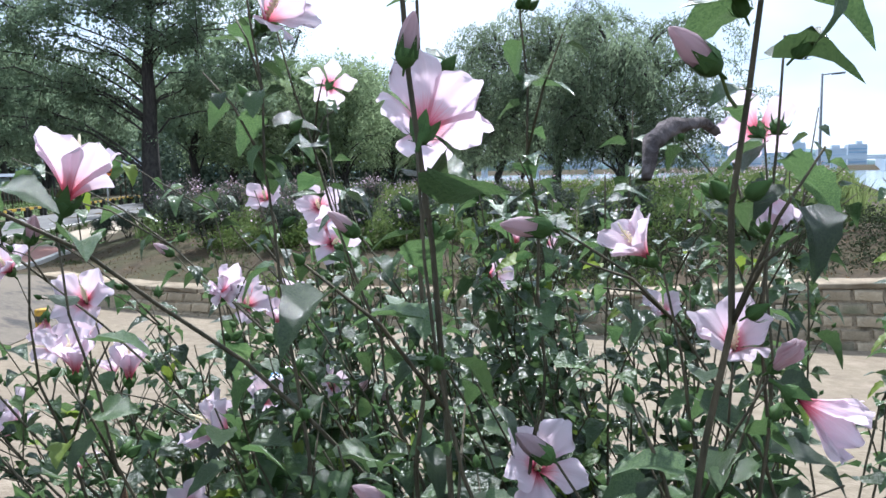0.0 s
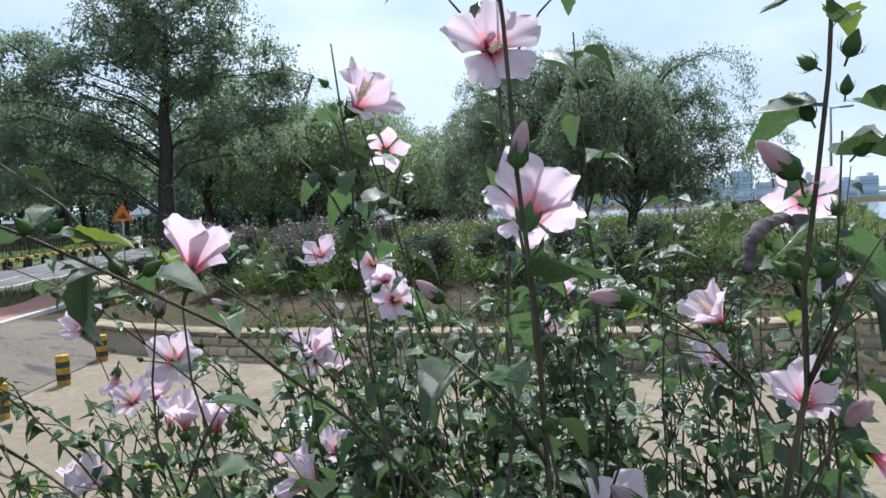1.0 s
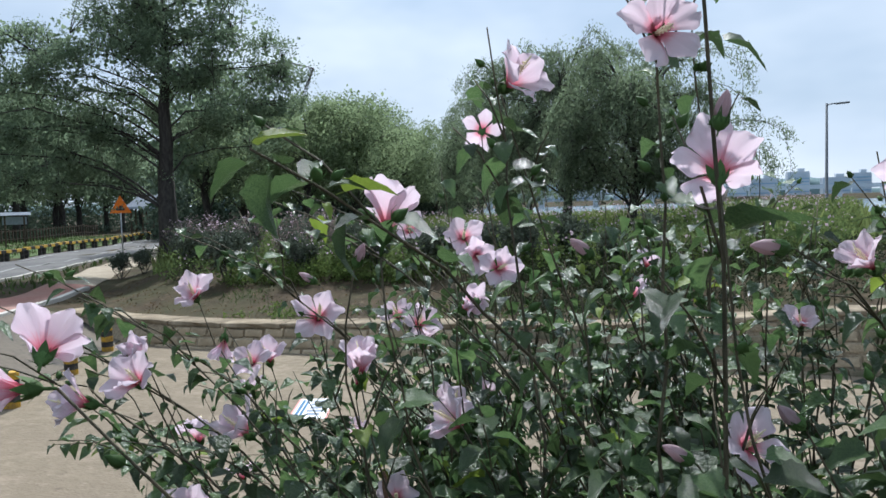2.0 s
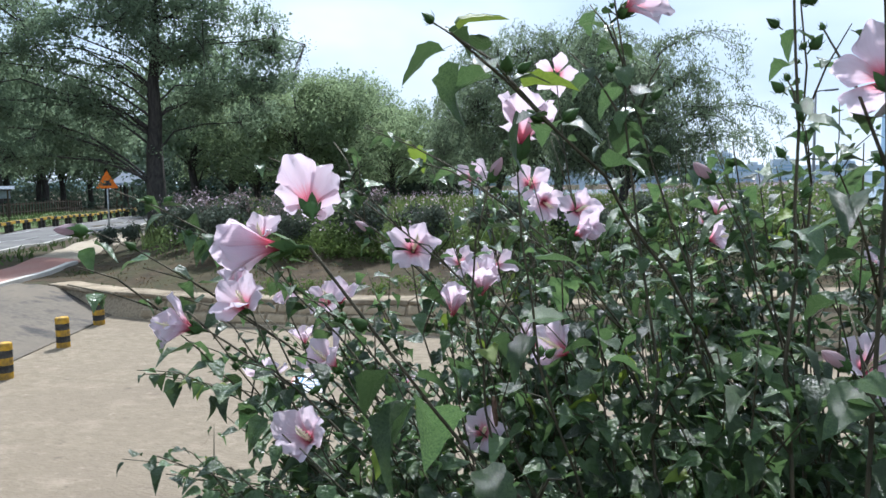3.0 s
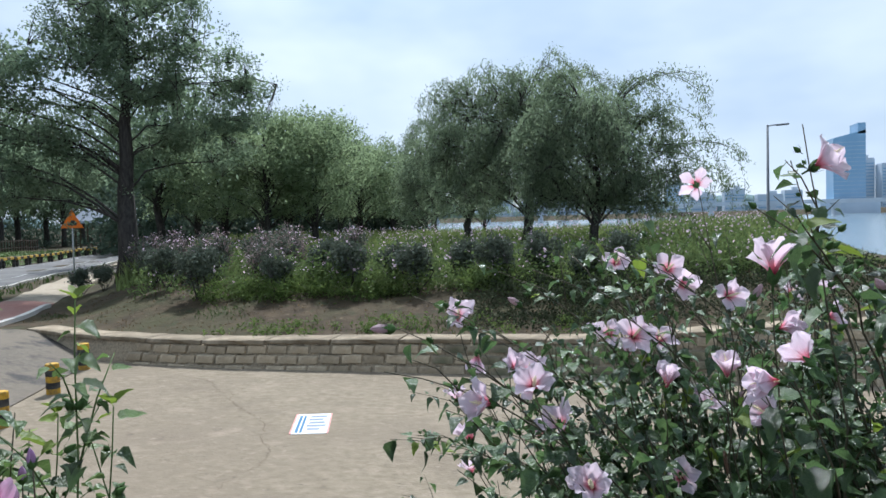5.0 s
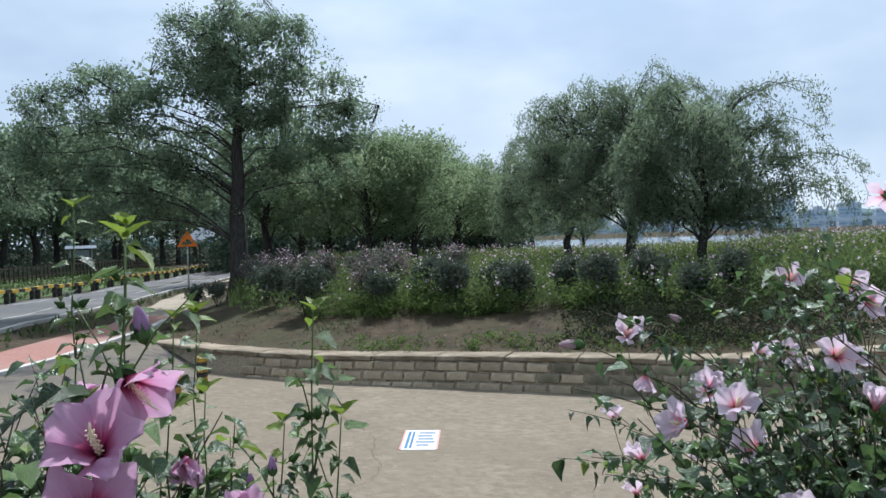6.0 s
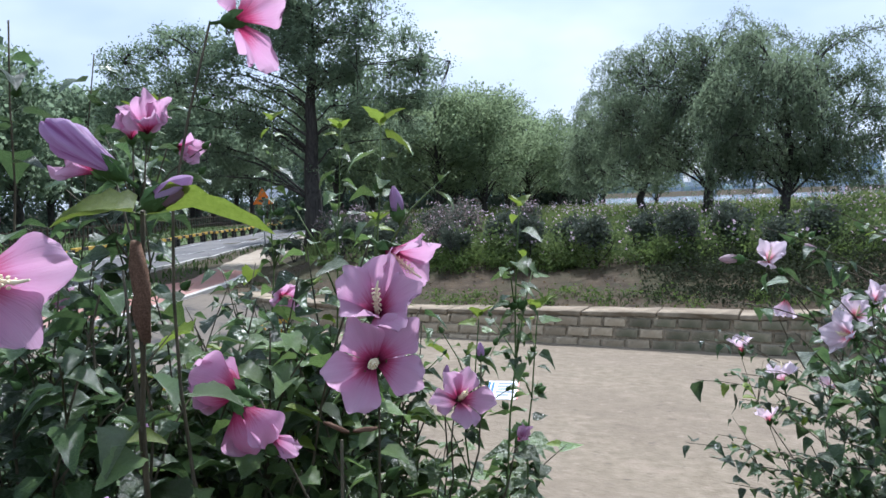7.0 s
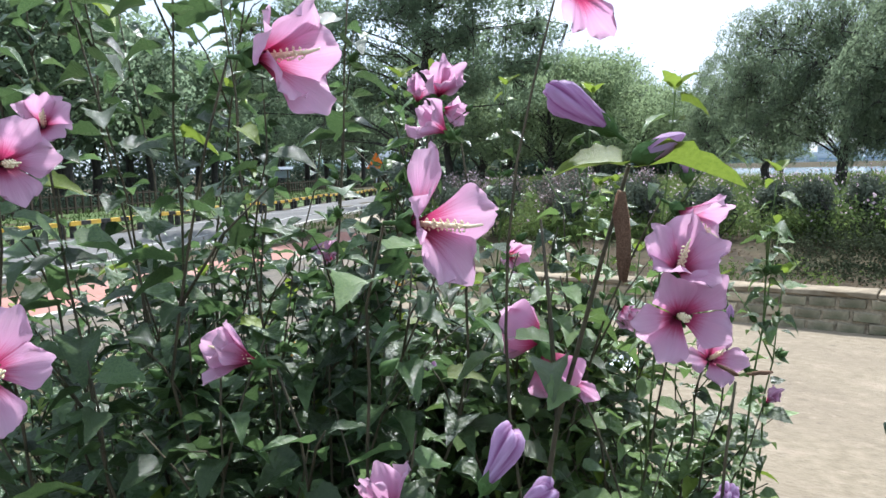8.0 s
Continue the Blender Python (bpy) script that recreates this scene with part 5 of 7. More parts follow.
def picket(y, made=[]):
    x, y = behind_road(y, 11.0)
    turn = math.degrees(math.atan2(2.0, float(poly_x(ROAD_FAR, y + 1)) - float(poly_x(ROAD_FAR, y - 1))))
    m = pose(x, y, float(ground_z(x, y)), 0, 0, turn)
    if made:
        return copy_thing(made[0], m)
    ob = thing("park_fence", x, y, float(ground_z(x, y)), "dark low park fence of upright bars", "fence", "fence behind the road", turn=turn)
    for k in range(5):
        b = Build()
        b.box((-1.2 + 0.6 * k, 0, 0.5), (0.09, 0.09, 1.15))
        part("bar", b.mesh("bar", M_TIMBER), ob)
    for h in (0.35, 0.95):
        b = Build()
        b.box((0, 0, h), (3.0, 0.05, 0.07))
        part("rail", b.mesh("rail", M_TIMBER), ob)
    made.append(ob)
    return ob


for k in range(20):
    picket(8.0 + 2.7 * k)


def low_hedge(seed=71):
    rng = np.random.default_rng(seed)
    pts = []
    for _ in range(300):
        x, y = behind_road(rng.uniform(4, 72), rng.uniform(12.2, 14.2))
        pts.append((x, y, float(ground_z(x, y)) + rng.uniform(0.1, 0.75)))
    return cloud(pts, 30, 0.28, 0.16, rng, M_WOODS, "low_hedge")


tagged(new("low_hedge", low_hedge()), "dark low hedge under the park trees", "hedge", kind="stuff")


def understory(seed=72):
    """Dark thickets that close the view under the park trees."""
    rng = np.random.default_rng(seed)
    pts = []
    for _ in range(1150):
        if rng.uniform(0, 1) < 0.4:
            x, y = at(rng.uniform(14.8, 38), rng.uniform(56, 64))
        else:
            x, y = behind_road(rng.uniform(2, 95), rng.uniform(22, 29))
        top = rng.uniform(1.8, 6.4)
        pts += [(x + rng.normal(0, 0.3), y + rng.normal(0, 0.3), float(ground_z(x, y)) + top * k / 3) for k in range(4)]
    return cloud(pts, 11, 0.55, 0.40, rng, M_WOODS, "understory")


tagged(new("understory", understory()), "dark thicket of bushes behind the park trees", "bushes", kind="stuff")

# ---------------------------------------------------------------- hibiscus: leaves, flowers, buds


def leaf_mesh(seed, mat, coarse=False):
    """A toothed, three-lobed leaf one unit long along +y, folded at the midrib and drooping to its tip."""
    rng = random.Random(seed)
    half = [(0.0, 0.12), (0.19, 0.15), (0.29, 0.27), (0.265, 0.35), (0.33, 0.47), (0.255, 0.55), (0.235, 0.66), (0.155, 0.76), (0.105, 0.88)]
    if coarse:
        half = [half[0], half[2], half[4], half[7]]
    fold, droop = rng.uniform(0.25, 0.65), rng.uniform(0.18, 0.62)

    def lift(x, y):
        return abs(x) * fold - droop * (y - 0.16) ** 2 + 0.03 * math.sin(9 * y + 4 * x + seed)

    v = [(0, 0.16, 0), (0, 0.36, lift(0, 0.36)), (0, 0.55, lift(0, 0.55)), (0, 0.74, lift(0, 0.74)), (0, 1.0, lift(0, 1.0) - 0.02)]
    f = []
    for s in (1, -1):
        k = len(v)
        v += [(s * x * rng.uniform(0.92, 1.08), y, lift(x, y)) for x, y in half[1:]]
        ring = [0] + list(range(k, k + len(half) - 1)) + [4]
        mid = [0, 1, 2, 3, 4] if coarse else [0, 0, 1, 1, 2, 2, 3, 3, 4, 4]
        for i in range(len(ring) - 1):
            q = [mid[i], ring[i], ring[i + 1], mid[i + 1]]
            q = [a for j, a in enumerate(q) if a not in q[:j]]
            if len(q) > 2:
                f.append(tuple(q if s > 0 else q[::-1]))
    if not coarse:
        k = len(v)
        v += [(-0.012, 0, 0.01), (0.012, 0, 0.01), (0.010, 0.17, 0.004), (-0.010, 0.17, 0.004)]
        f.append((k, k + 1, k + 2, k + 3))
    return mesh_of("leaf", v, f, mat, smooth=True)


LEAVES = [leaf_mesh(s, M_LEAF) for s in (1, 2, 3, 4)]
YOUNG = [leaf_mesh(s, M_YOUNG) for s in (5, 6)]
PLAIN = [leaf_mesh(s, M_LEAF, True) for s in (1, 2, 3, 4)]
FRESH = [leaf_mesh(s, M_FRESH) for s in (1, 2, 3, 4)]


def smooth_step(a, b, x):
    t = min(1.0, max(0.0, (x - a) / (b - a)))
    return t * t * (3 - 2 * t)


def petal_mesh(seed, mat, low, high, width, ruffle):
    """One petal of unit length, standing on the flower's axis and leaning from low to high degrees off it."""
    rng = random.Random(seed)
    nu, nv = 12, 10
    prof = [(0, 0.09), (0.12, 0.14), (0.3, 0.36), (0.5, 0.70), (0.68, 0.95), (0.82, 1.0), (0.92, 0.92), (1.0, 0.66)]
    pu, pw = [p[0] for p in prof], [p[1] for p in prof]
    v, al, ac = [], [], []
    r = z = 0.0
    ph = rng.uniform(0, 6)
    for i in range(nu + 1):
        u = i / nu
        a = radians(low + (high - low) * u ** 1.3)
        if i:
            r += math.sin(a) / nu
            z += math.cos(a) / nu
        w = width * float(np.interp(u, pu, pw))
        for j in range(nv + 1):
            s = -1 + 2 * j / nv
            wave = ruffle * u * u * (0.8 * math.sin(2.6 * s + ph) + 0.42 * math.sin(7.3 * s + 2 * ph + 3 * u) + 0.25 * u * u * math.sin(13.0 * s + 3 * ph)) * 0.5 * (1 - 0.4 * s * s)
            cup = -0.16 * width * s * s * (1 - 0.6 * u)
            tip = 0.04 * u ** 3 * math.cos(5 * s + ph)
            off = wave - cup * 0.9
            back = (0.20 * s * s + 0.03 * math.sin(4.1 * s + ph)) * smooth_step(0.45, 1.0, u)          # the rounded, uneven end
            v.append((r + tip - off * math.cos(a) - back * math.sin(a), s * w, z + off * math.sin(a) - back * math.cos(a)))
            al.append(u)
            ac.append(s)
    f = [(i * (nv + 1) + j, (i + 1) * (nv + 1) + j, (i + 1) * (nv + 1) + j + 1, i * (nv + 1) + j + 1) for i in range(nu) for j in range(nv)]
    me = mesh_of("petal", v, f, mat, smooth=True)
    me.attributes.new("along", "FLOAT", "POINT").data.foreach_set("value", al)
    me.attributes.new("across", "FLOAT", "POINT").data.foreach_set("value", ac)
    return me


SHAPES = {"open": (36, 82, 0.375, 0.23), "flat": (46, 90, 0.35, 0.14), "cup": (24, 58, 0.37, 0.20), "trumpet": (14, 44, 0.36, 0.16), "limp": (12, 30, 0.27, 0.28), "closing": (24, -6, 0.28, 0.26), "furl": (62, -46, 0.40, 0.07)}
TRIM = {"open": 0.86, "flat": 0.92, "cup": 0.74, "trumpet": 0.64, "limp": 0.55, "closing": 0.55, "furl": 0.62}
PETALS = {(tint, k): [petal_mesh(10 * i + len(k), mat, SHAPES[k][0], SHAPES[k][1], SHAPES[k][2] * slim, SHAPES[k][3]) for i in range(3)] for k in SHAPES for tint, mat, slim in (("pink", M_PINK, 0.93), ("mauve", M_MAUVE, 0.97))}


def calyx_mesh():
    """Green cup with five sepals, a ring of narrow bracts and the flower's stalk; z is the flower's axis."""
    b = Build()
    b.lathe([(0.025, -0.30), (0.03, -0.12), (0.10, -0.06), (0.135, 0.04), (0.12, 0.10)], 10)
    for k in range(5):
        w = 2 * math.pi * (k + 0.5) / 5
        c, s = math.cos(w), math.sin(w)

        def q(r, t, z):
            return (c * r - s * t, s * r + c * t, z)
        b.add([q(0.12, -0.085, 0.03), q(0.12, 0.085, 0.03), q(0.17, 0.05, 0.15), q(0.20, 0, 0.26), q(0.17, -0.05, 0.15)], [(0, 1, 2, 3, 4)])
    for k in range(8):
        w = 2 * math.pi * k / 8
        c, s = math.cos(w), math.sin(w)
        b.add([(c * 0.08 - s * 0.014, s * 0.08 + c * 0.014, -0.07), (c * 0.08 + s * 0.014, s * 0.08 - c * 0.014, -0.07), (c * 0.24, s * 0.24, 0.06)], [(0, 1, 2)])
    return b.mesh("flower", M_CALYX, smooth=True)


def column_mesh():
    b = Build()
    b.tube([(0, 0, 0.0), (0, 0, 0.2), (0.01, 0, 0.50), (0.03, 0, 0.74), (0.06, 0.02, 0.88)], [0.036, 0.034, 0.030, 0.022, 0.012], 7)
    rng = random.Random(4)
    for k in range(44):
        z = 0.16 + 0.56 * k / 44
        w = k * 2.4
        r = 0.056 * rng.uniform(0.75, 1.1)
        c = (math.cos(w) * r + 0.015, math.sin(w) * r, z)
        e = 0.021
        b.add([(c[0] + dx * e, c[1] + dy * e, c[2] + dz * e) for dx, dy, dz in ((1, 0, 0), (-1, 0, 0), (0, 1, 0), (0, -1, 0), (0, 0, 1), (0, 0, -1))],
              [(0, 2, 4), (2, 1, 4), (1, 3, 4), (3, 0, 4), (2, 0, 5), (1, 2, 5), (3, 1, 5), (0, 3, 5)])
    return b.mesh("stamen_column", M_CREAM, smooth=True)


CALYX, COLUMN = calyx_mesh(), column_mesh()


def furled_mesh(mat):
    """A closed bloom: petals rolled into a pointed tube above the green cup."""
    b = Build()
    b.lathe([(0.02, -0.22), (0.03, -0.08), (0.15, 0.0), (0.22, 0.14), (0.21, 0.30)], 10, 1)
    for k in range(5):
        w = 2 * math.pi * k / 5
        c, s = math.cos(w), math.sin(w)
        b.add([(c * 0.205 - s * 0.12, s * 0.205 + c * 0.12, 0.14), (c * 0.205 + s * 0.12, s * 0.205 - c * 0.12, 0.14), (c * 0.215, s * 0.215, 0.58)], [(0, 1, 2)], 1)
    prof = [(0.13, 0.10), (0.165, 0.28), (0.18, 0.45), (0.165, 0.62), (0.125, 0.78), (0.075, 0.91), (0.02, 1.0)]
    k0, sides = len(b.v), 15
    for i, (r, z) in enumerate(prof):
        for j in range(sides):
            w = 2 * math.pi * j / sides + 0.9 * z
            rr = r * (1 + 0.22 * ((j % 3) - 1))
            b.v.append((rr * math.cos(w), rr * math.sin(w), z))
    for i in range(len(prof) - 1):
        for j in range(sides):
            j2 = (j + 1) % sides
            b.f.append((k0 + i * sides + j, k0 + i * sides + j2, k0 + (i + 1) * sides + j2, k0 + (i + 1) * sides + j))
            b.s.append(0)
    me = b.mesh("furled_bloom", mat, M_CALYX, smooth=True)
    me.attributes.new("along", "FLOAT", "POINT").data.foreach_set("value", [0.75] * len(b.v))
    me.attributes.new("across", "FLOAT", "POINT").data.foreach_set("value", [math.atan2(p[1], p[0]) for p in b.v])
    return me


def roll_mesh(mat, seed):
    """A spent bloom: five petals rolled into a crumpled blunt tube along z."""
    rng = random.Random(seed)
    prof = [(0.10, 0.05), (0.135, 0.18), (0.17, 0.34), (0.215, 0.50), (0.25, 0.66), (0.255, 0.80), (0.22, 0.92), (0.15, 1.0), (0.05, 0.97)]
    sides, v, al, ac = 44, [], [], []
    for i, (r, z) in enumerate(prof):
        for j in range(sides):
            w = 2 * math.pi * j / sides
            pleat = math.sin(5 * w + 2.6 * z + seed) + 0.55 * math.sin(11 * w - 3.1 * z + 2 * seed) + 0.35 * math.sin(17 * w + 5 * z)
            fold = 1 + (0.05 + 0.15 * z) * pleat + rng.uniform(-0.03, 0.03)
            bent = 0.05 * math.sin(3.0 * z + seed)
            v.append((r * fold * math.cos(w + 0.8 * z) + bent, r * fold * math.sin(w + 0.8 * z) * 0.82, z + rng.uniform(-0.012, 0.012) + 0.07 * math.sin(2 * w + seed) * z * z))
            # fold shading put into the colour: valleys darker, ridges paler
            al.append(min(0.95, max(0.25, 0.66 + 0.20 * pleat)))
            ac.append(3.0 * w / math.pi)
    f = [(i * sides + j, i * sides + (j + 1) % sides, (i + 1) * sides + (j + 1) % sides, (i + 1) * sides + j) for i in range(len(prof) - 1) for j in range(sides)]
    f.append(tuple((len(prof) - 1) * sides + j for j in range(sides)))
    me = mesh_of("petal_roll", v, f, mat, smooth=True)
    me.attributes.new("along", "FLOAT", "POINT").data.foreach_set("value", al)
    me.attributes.new("across", "FLOAT", "POINT").data.foreach_set("value", ac)
    return me


def bud_mesh():
    b = Build()
    b.lathe([(0.045, -0.45), (0.05, -0.1), (0.24, 0.02), (0.33, 0.26), (0.29, 0.52), (0.15, 0.82), (0.03, 1.05)], 10)
    for i, p in enumerate(b.v):            # five ridged sepals
        k = 1.0 + (0.13 if i % 2 else -0.13)
        b.v[i] = (p[0] * k, p[1] * k, p[2])
    for k in range(7):
        w = 2 * math.pi * k / 7
        c, s = math.cos(w), math.sin(w)
        b.add([(c * 0.16 - s * 0.05, s * 0.16 + c * 0.05, -0.04), (c * 0.16 + s * 0.05, s * 0.16 - c * 0.05, -0.04), (c * 0.50 + s * 0.045, s * 0.50 - c * 0.045, 0.22),
               (c * 0.62, s * 0.62, 0.72), (c * 0.50 - s * 0.045, s * 0.50 + c * 0.045, 0.22)], [(0, 1, 2, 4), (4, 2, 3)])
    return b.mesh("bud", M_CALYX, smooth=True)


def withered_mesh():
    b = Build()
    pts = [(0, 0, 0), (0.01, 0, 0.25), (0.04, 0, 0.5), (0.02, 0.02, 0.75), (0.05, 0, 1.0)]
    b.tube(pts, [0.05, 0.085, 0.095, 0.08, 0.045], 10)
    for i, p in enumerate(b.v):
        c = pts[i // 10]
        k = 1.0 + (0.30 if i % 2 else -0.22) * math.sin(1.3 * (i // 10) + 0.6) + 0.12 * math.sin(5.1 * i)
        b.v[i] = (c[0] + (p[0] - c[0]) * k, c[1] + (p[1] - c[1]) * k, p[2] + 0.03 * math.sin(2.7 * i))
    return b.mesh("withered_bloom", M_POD, smooth=True)


ROLLS = {"pink": [roll_mesh(M_FURL_PINK, k) for k in (1, 2)], "mauve": [roll_mesh(M_FURL_MAUVE, k) for k in (3, 4)]}
FURLED = {"pink": furled_mesh(M_FURL_PINK), "mauve": furled_mesh(M_FURL_MAUVE)}
BUD, WITHERED = bud_mesh(), withered_mesh()

RIGHT, NEAR, UP = Vector((0.94, 0.34, 0)), Vector((0.34, -0.94, 0)), Vector((0, 0, 1))


def facing(r, n, u):
    """A direction from its parts to the right, to the near side and upwards, as one stands before the hedge."""
    return (RIGHT * r + NEAR * n + UP * u).normalized()


def clear_of_walkway(p):
    """Distance from the line beside the hedge, to leave the walkway free."""
    return -0.64 * (p.x - 1.2) + 0.77 * (p.y - 0.9)


FRONTS = []          # open flowers, before which the leaves stand aside


def before_flower(p):
    for foot, d, size in FRONTS:
        q = p - foot
        a = q.dot(d)
        if -0.015 < a < 0.16 and (q - d * a).length < size * 0.6:
            return True
    return False


class Bush:
    def __init__(self, x, y, tint, label, seed, splay=0.30, grand=1.0, hang=0.35):
        self.splay, self.grand, self.hang = splay, grand, hang
        self.base = Vector((x, y, float(ground_z(x, y))))
        self.ob = thing("hibiscus_bush", *self.base, label, "hibiscus", "hibiscus hedge")
        self.tint, self.rng, self.leaves = tint, random.Random(seed), []

    def local(self, p):
        return Vector(p) - self.base

    def _turned(self, p, d, size, spin=None):
        q = d.to_track_quat("Z", "Y").to_matrix().to_4x4()
        s = self.rng.uniform(0, 360) if spin is None else spin
        return Matrix.Translation(self.local(p)) @ q @ Matrix.Rotation(radians(s), 4, "Z") @ Matrix.Diagonal((size, size, size, 1))

    def leaf(self, p, d, size, young=False, free=0.36, stay=False):
        """A leaf from p, pointing along d."""
        if clear_of_walkway(Vector(p)) < free:
            return
        d = Vector(d).normalized()
        side = d.cross(UP)
        side = side.normalized() if side.length > 0.05 else Vector((1, 0, 0))
        nrm = side.cross(d).normalized()
        w = self.rng.uniform(-0.5, 0.5)
        side, nrm = side * math.cos(w) + nrm * math.sin(w), nrm * math.cos(w) - side * math.sin(w)
        m = Matrix((side, d, nrm)).transposed().to_4x4() @ Matrix.Diagonal((size, size, size, 1))
        self.leaves.append((Matrix.Translation(p) @ m, young, stay))

    def cane(self, tip, arrive=None, r0=0.006, leafy=1.0, start=None, bow=None, from_z=1.15, thin_top=0.0, buds=2, young_tip=False, blade=0.052, twigs=3):
        """A cane from the bush's foot to tip, with twigs, leaves and green buds."""
        g, tip = self.rng, Vector(tip)
        s = Vector(start) if start else self.base + Vector((g.uniform(-0.22, 0.22), g.uniform(-0.16, 0.16), 0))
        c1 = Vector(bow) if bow else s + Vector(((tip.x - s.x) * self.splay, (tip.y - s.y) * self.splay, (tip.z - s.z) * 0.52))
        arr = Vector(arrive) if arrive else (tip - c1).normalized()
        c2 = tip - arr * 0.22 * (tip - s).length
        n = 16
        pts = []
        for i in range(n + 1):
            t = i / n
            pts.append(s * (1 - t) ** 3 + c1 * 3 * t * (1 - t) ** 2 + c2 * 3 * t * t * (1 - t) + tip * t ** 3)
        for i in range(3, n - 1):
            pts[i] += Vector((g.gauss(0, 0.004), g.gauss(0, 0.004), 0))
        b = Build()
        r0 *= 0.58
        b.tube([self.local(p) for p in pts], [r0 * (1 - 0.72 * i / n) for i in range(n + 1)], 5)

        def run(line, rad, step, dens, sz, young):
            total = sum((line[i + 1] - line[i]).length for i in range(len(line) - 1))
            k = max(1, int(total / step))
            turn = g.uniform(0, 6)
            for j in range(k):
                u = (j + g.uniform(0.2, 0.8)) / k * (len(line) - 1)
                i = min(int(u), len(line) - 2)
                p = line[i].lerp(line[i + 1], u - i)
                if p.z < from_z or g.random() > dens * (1.0 if p.z > 1.56 else 0.15) * (1 - thin_top * (u / (len(line) - 1)) ** 2):
                    continue
                turn += 2.4
                o = Vector((math.cos(turn), math.sin(turn), g.uniform(-self.hang, 0.40)))
                self.leaf(p + o.normalized() * rad, o, sz * g.uniform(0.6, 1.25), (young and j > k - 2) or (sz < 0.052 and g.random() < 0.03))

        run(pts, r0 * 0.4, 0.022, leafy, blade, young_tip)
        for _ in range(twigs):
            i = g.randrange(6, n - 1)
            w = g.uniform(0, 6.28)
            d = (pts[i + 1] - pts[i]).normalized() + Vector((math.cos(w), math.sin(w), 0.15)) * g.uniform(0.5, 1.0)
            ln = g.uniform(0.08, 0.24) * (1 - 0.45 * i / n)
            e = pts[i] + d.normalized() * ln
            if clear_of_walkway(e) < 0.34 or e.z < 1.1:
                continue
            m = pts[i].lerp(e, 0.5) + Vector((0, 0, 0.012))
            b.tube([self.local(q) for q in (pts[i], m, e)], [r0 * 0.42, r0 * 0.34, r0 * 0.2], 4)
            run([pts[i], m, e], 0.002, 0.017, leafy, blade * 0.85, False)
            if g.random() < 0.35 and buds:
                self.bud(e, d.normalized(), g.uniform(0.010, 0.016))
        if young_tip:
            for k in range(3):
                w = 2.1 * k + g.uniform(0, 1)
                self.leaf(tip, (math.cos(w) * 0.6, math.sin(w) * 0.6, 0.9), g.uniform(0.020, 0.034), True)
            for k in range(3):
                p = pts[-2].lerp(pts[-4], k / 2)
                w = 2.4 * k + g.uniform(0, 1)
                self.leaf(p, (math.cos(w), math.sin(w), g.uniform(-0.4, 0.3)), g.uniform(0.026, 0.040))
        me = b.mesh("stem", M_SHOOT if young_tip else M_CANE, smooth=True)
        part("stem", me, self.ob)
        for _ in range(buds):
            i = g.randrange(n - 6, n)
            w = g.uniform(0, 6.28)
            d = Vector((math.cos(w), math.sin(w), 0.7)).normalized()
            self.bud(pts[i] + d * 0.012, d, g.uniform(0.011, 0.022))
        return pts

    def bud(self, p, d, size):
        if clear_of_walkway(Vector(p)) > 0.33:
            part("bud", BUD, self.ob, self._turned(p, d, size * 0.76))

    def bloom(self, x, y, z, face, size=0.095, kind="open", cane=True, spin=None, **opts):
        """An open flower whose middle is at x, y, z; size is its width."""
        d = facing(*face)
        size *= self.grand
        span = {"open": 0.86, "flat": 0.96, "cup": 0.62, "trumpet": 0.50, "limp": 0.42, "closing": 0.42, "furl": 0.33}[kind]
        unit = size * TRIM[kind] / (2 * span)
        foot = Vector((x, y, z)) - d * unit * 0.35
        FRONTS.append((foot, d, size))
        fl = part("flower", CALYX, self.ob, self._turned(foot, d, unit, spin))
        g = self.rng
        if kind == "closing":
            part("petal_roll", g.choice(ROLLS[self.tint]), fl, pose(0, 0, 0.04, g.uniform(-6, 6), g.uniform(-6, 6), 0), "crumpled rolled petals")
        for k in range(0 if kind == "closing" else 5):
            part("petal", PETALS[self.tint, kind][g.randrange(3)], fl, pose(0, 0, 0.02 + 0.006 * (k % 2), g.uniform(-6, 6), g.uniform(-13, 13), 72 * k + g.uniform(-8, 8)) @ Matrix.Scale(g.uniform(0.9, 1.06), 4))
        if kind not in ("limp", "closing", "furl"):
            part("stamen_column", COLUMN, fl, pose(0, 0, 0.05, g.uniform(-8, 8), 0, 0), "cream stamen column")
        end = foot - d * unit * 0.3
        if cane:
            opts.setdefault("thin_top", 0.75)
            self.cane(end, arrive=(d * 0.5 + UP * 0.6 + (end - self.base).normalized() * 0.5).normalized(), **opts)
        return end

    def furled(self, x, y, z, face, length=0.055, cane=True, **opts):
        length *= 0.70
        d = facing(*face)
        foot = Vector((x, y, z)) - d * length * 0.5
        part("furled_bloom", FURLED[self.tint], self.ob, self._turned(foot, d, length))
        if cane:
            opts.setdefault("thin_top", 0.75)
            self.cane(foot - d * length * 0.2, arrive=(d + UP * 0.4).normalized(), **opts)

    def withered(self, x, y, z, face, length=0.06):
        length *= 0.60
        d = facing(*face)
        part("withered_bloom", WITHERED, self.ob, self._turned(Vector((x, y, z)) - d * length * 0.5, d, length))

    def hooked_husk(self, pts, thick):
        """A withered bloom hanging over in a hook along pts."""
        b = Build()
        line = [self.local(p) for p in pts]
        line = [line[0].lerp(line[1], 0.5)] + [line[i].lerp(line[i + 1], t) for i in range(1, len(line) - 1) for t in (0.0, 0.33, 0.66)] + [line[-1]]
        n = len(line)
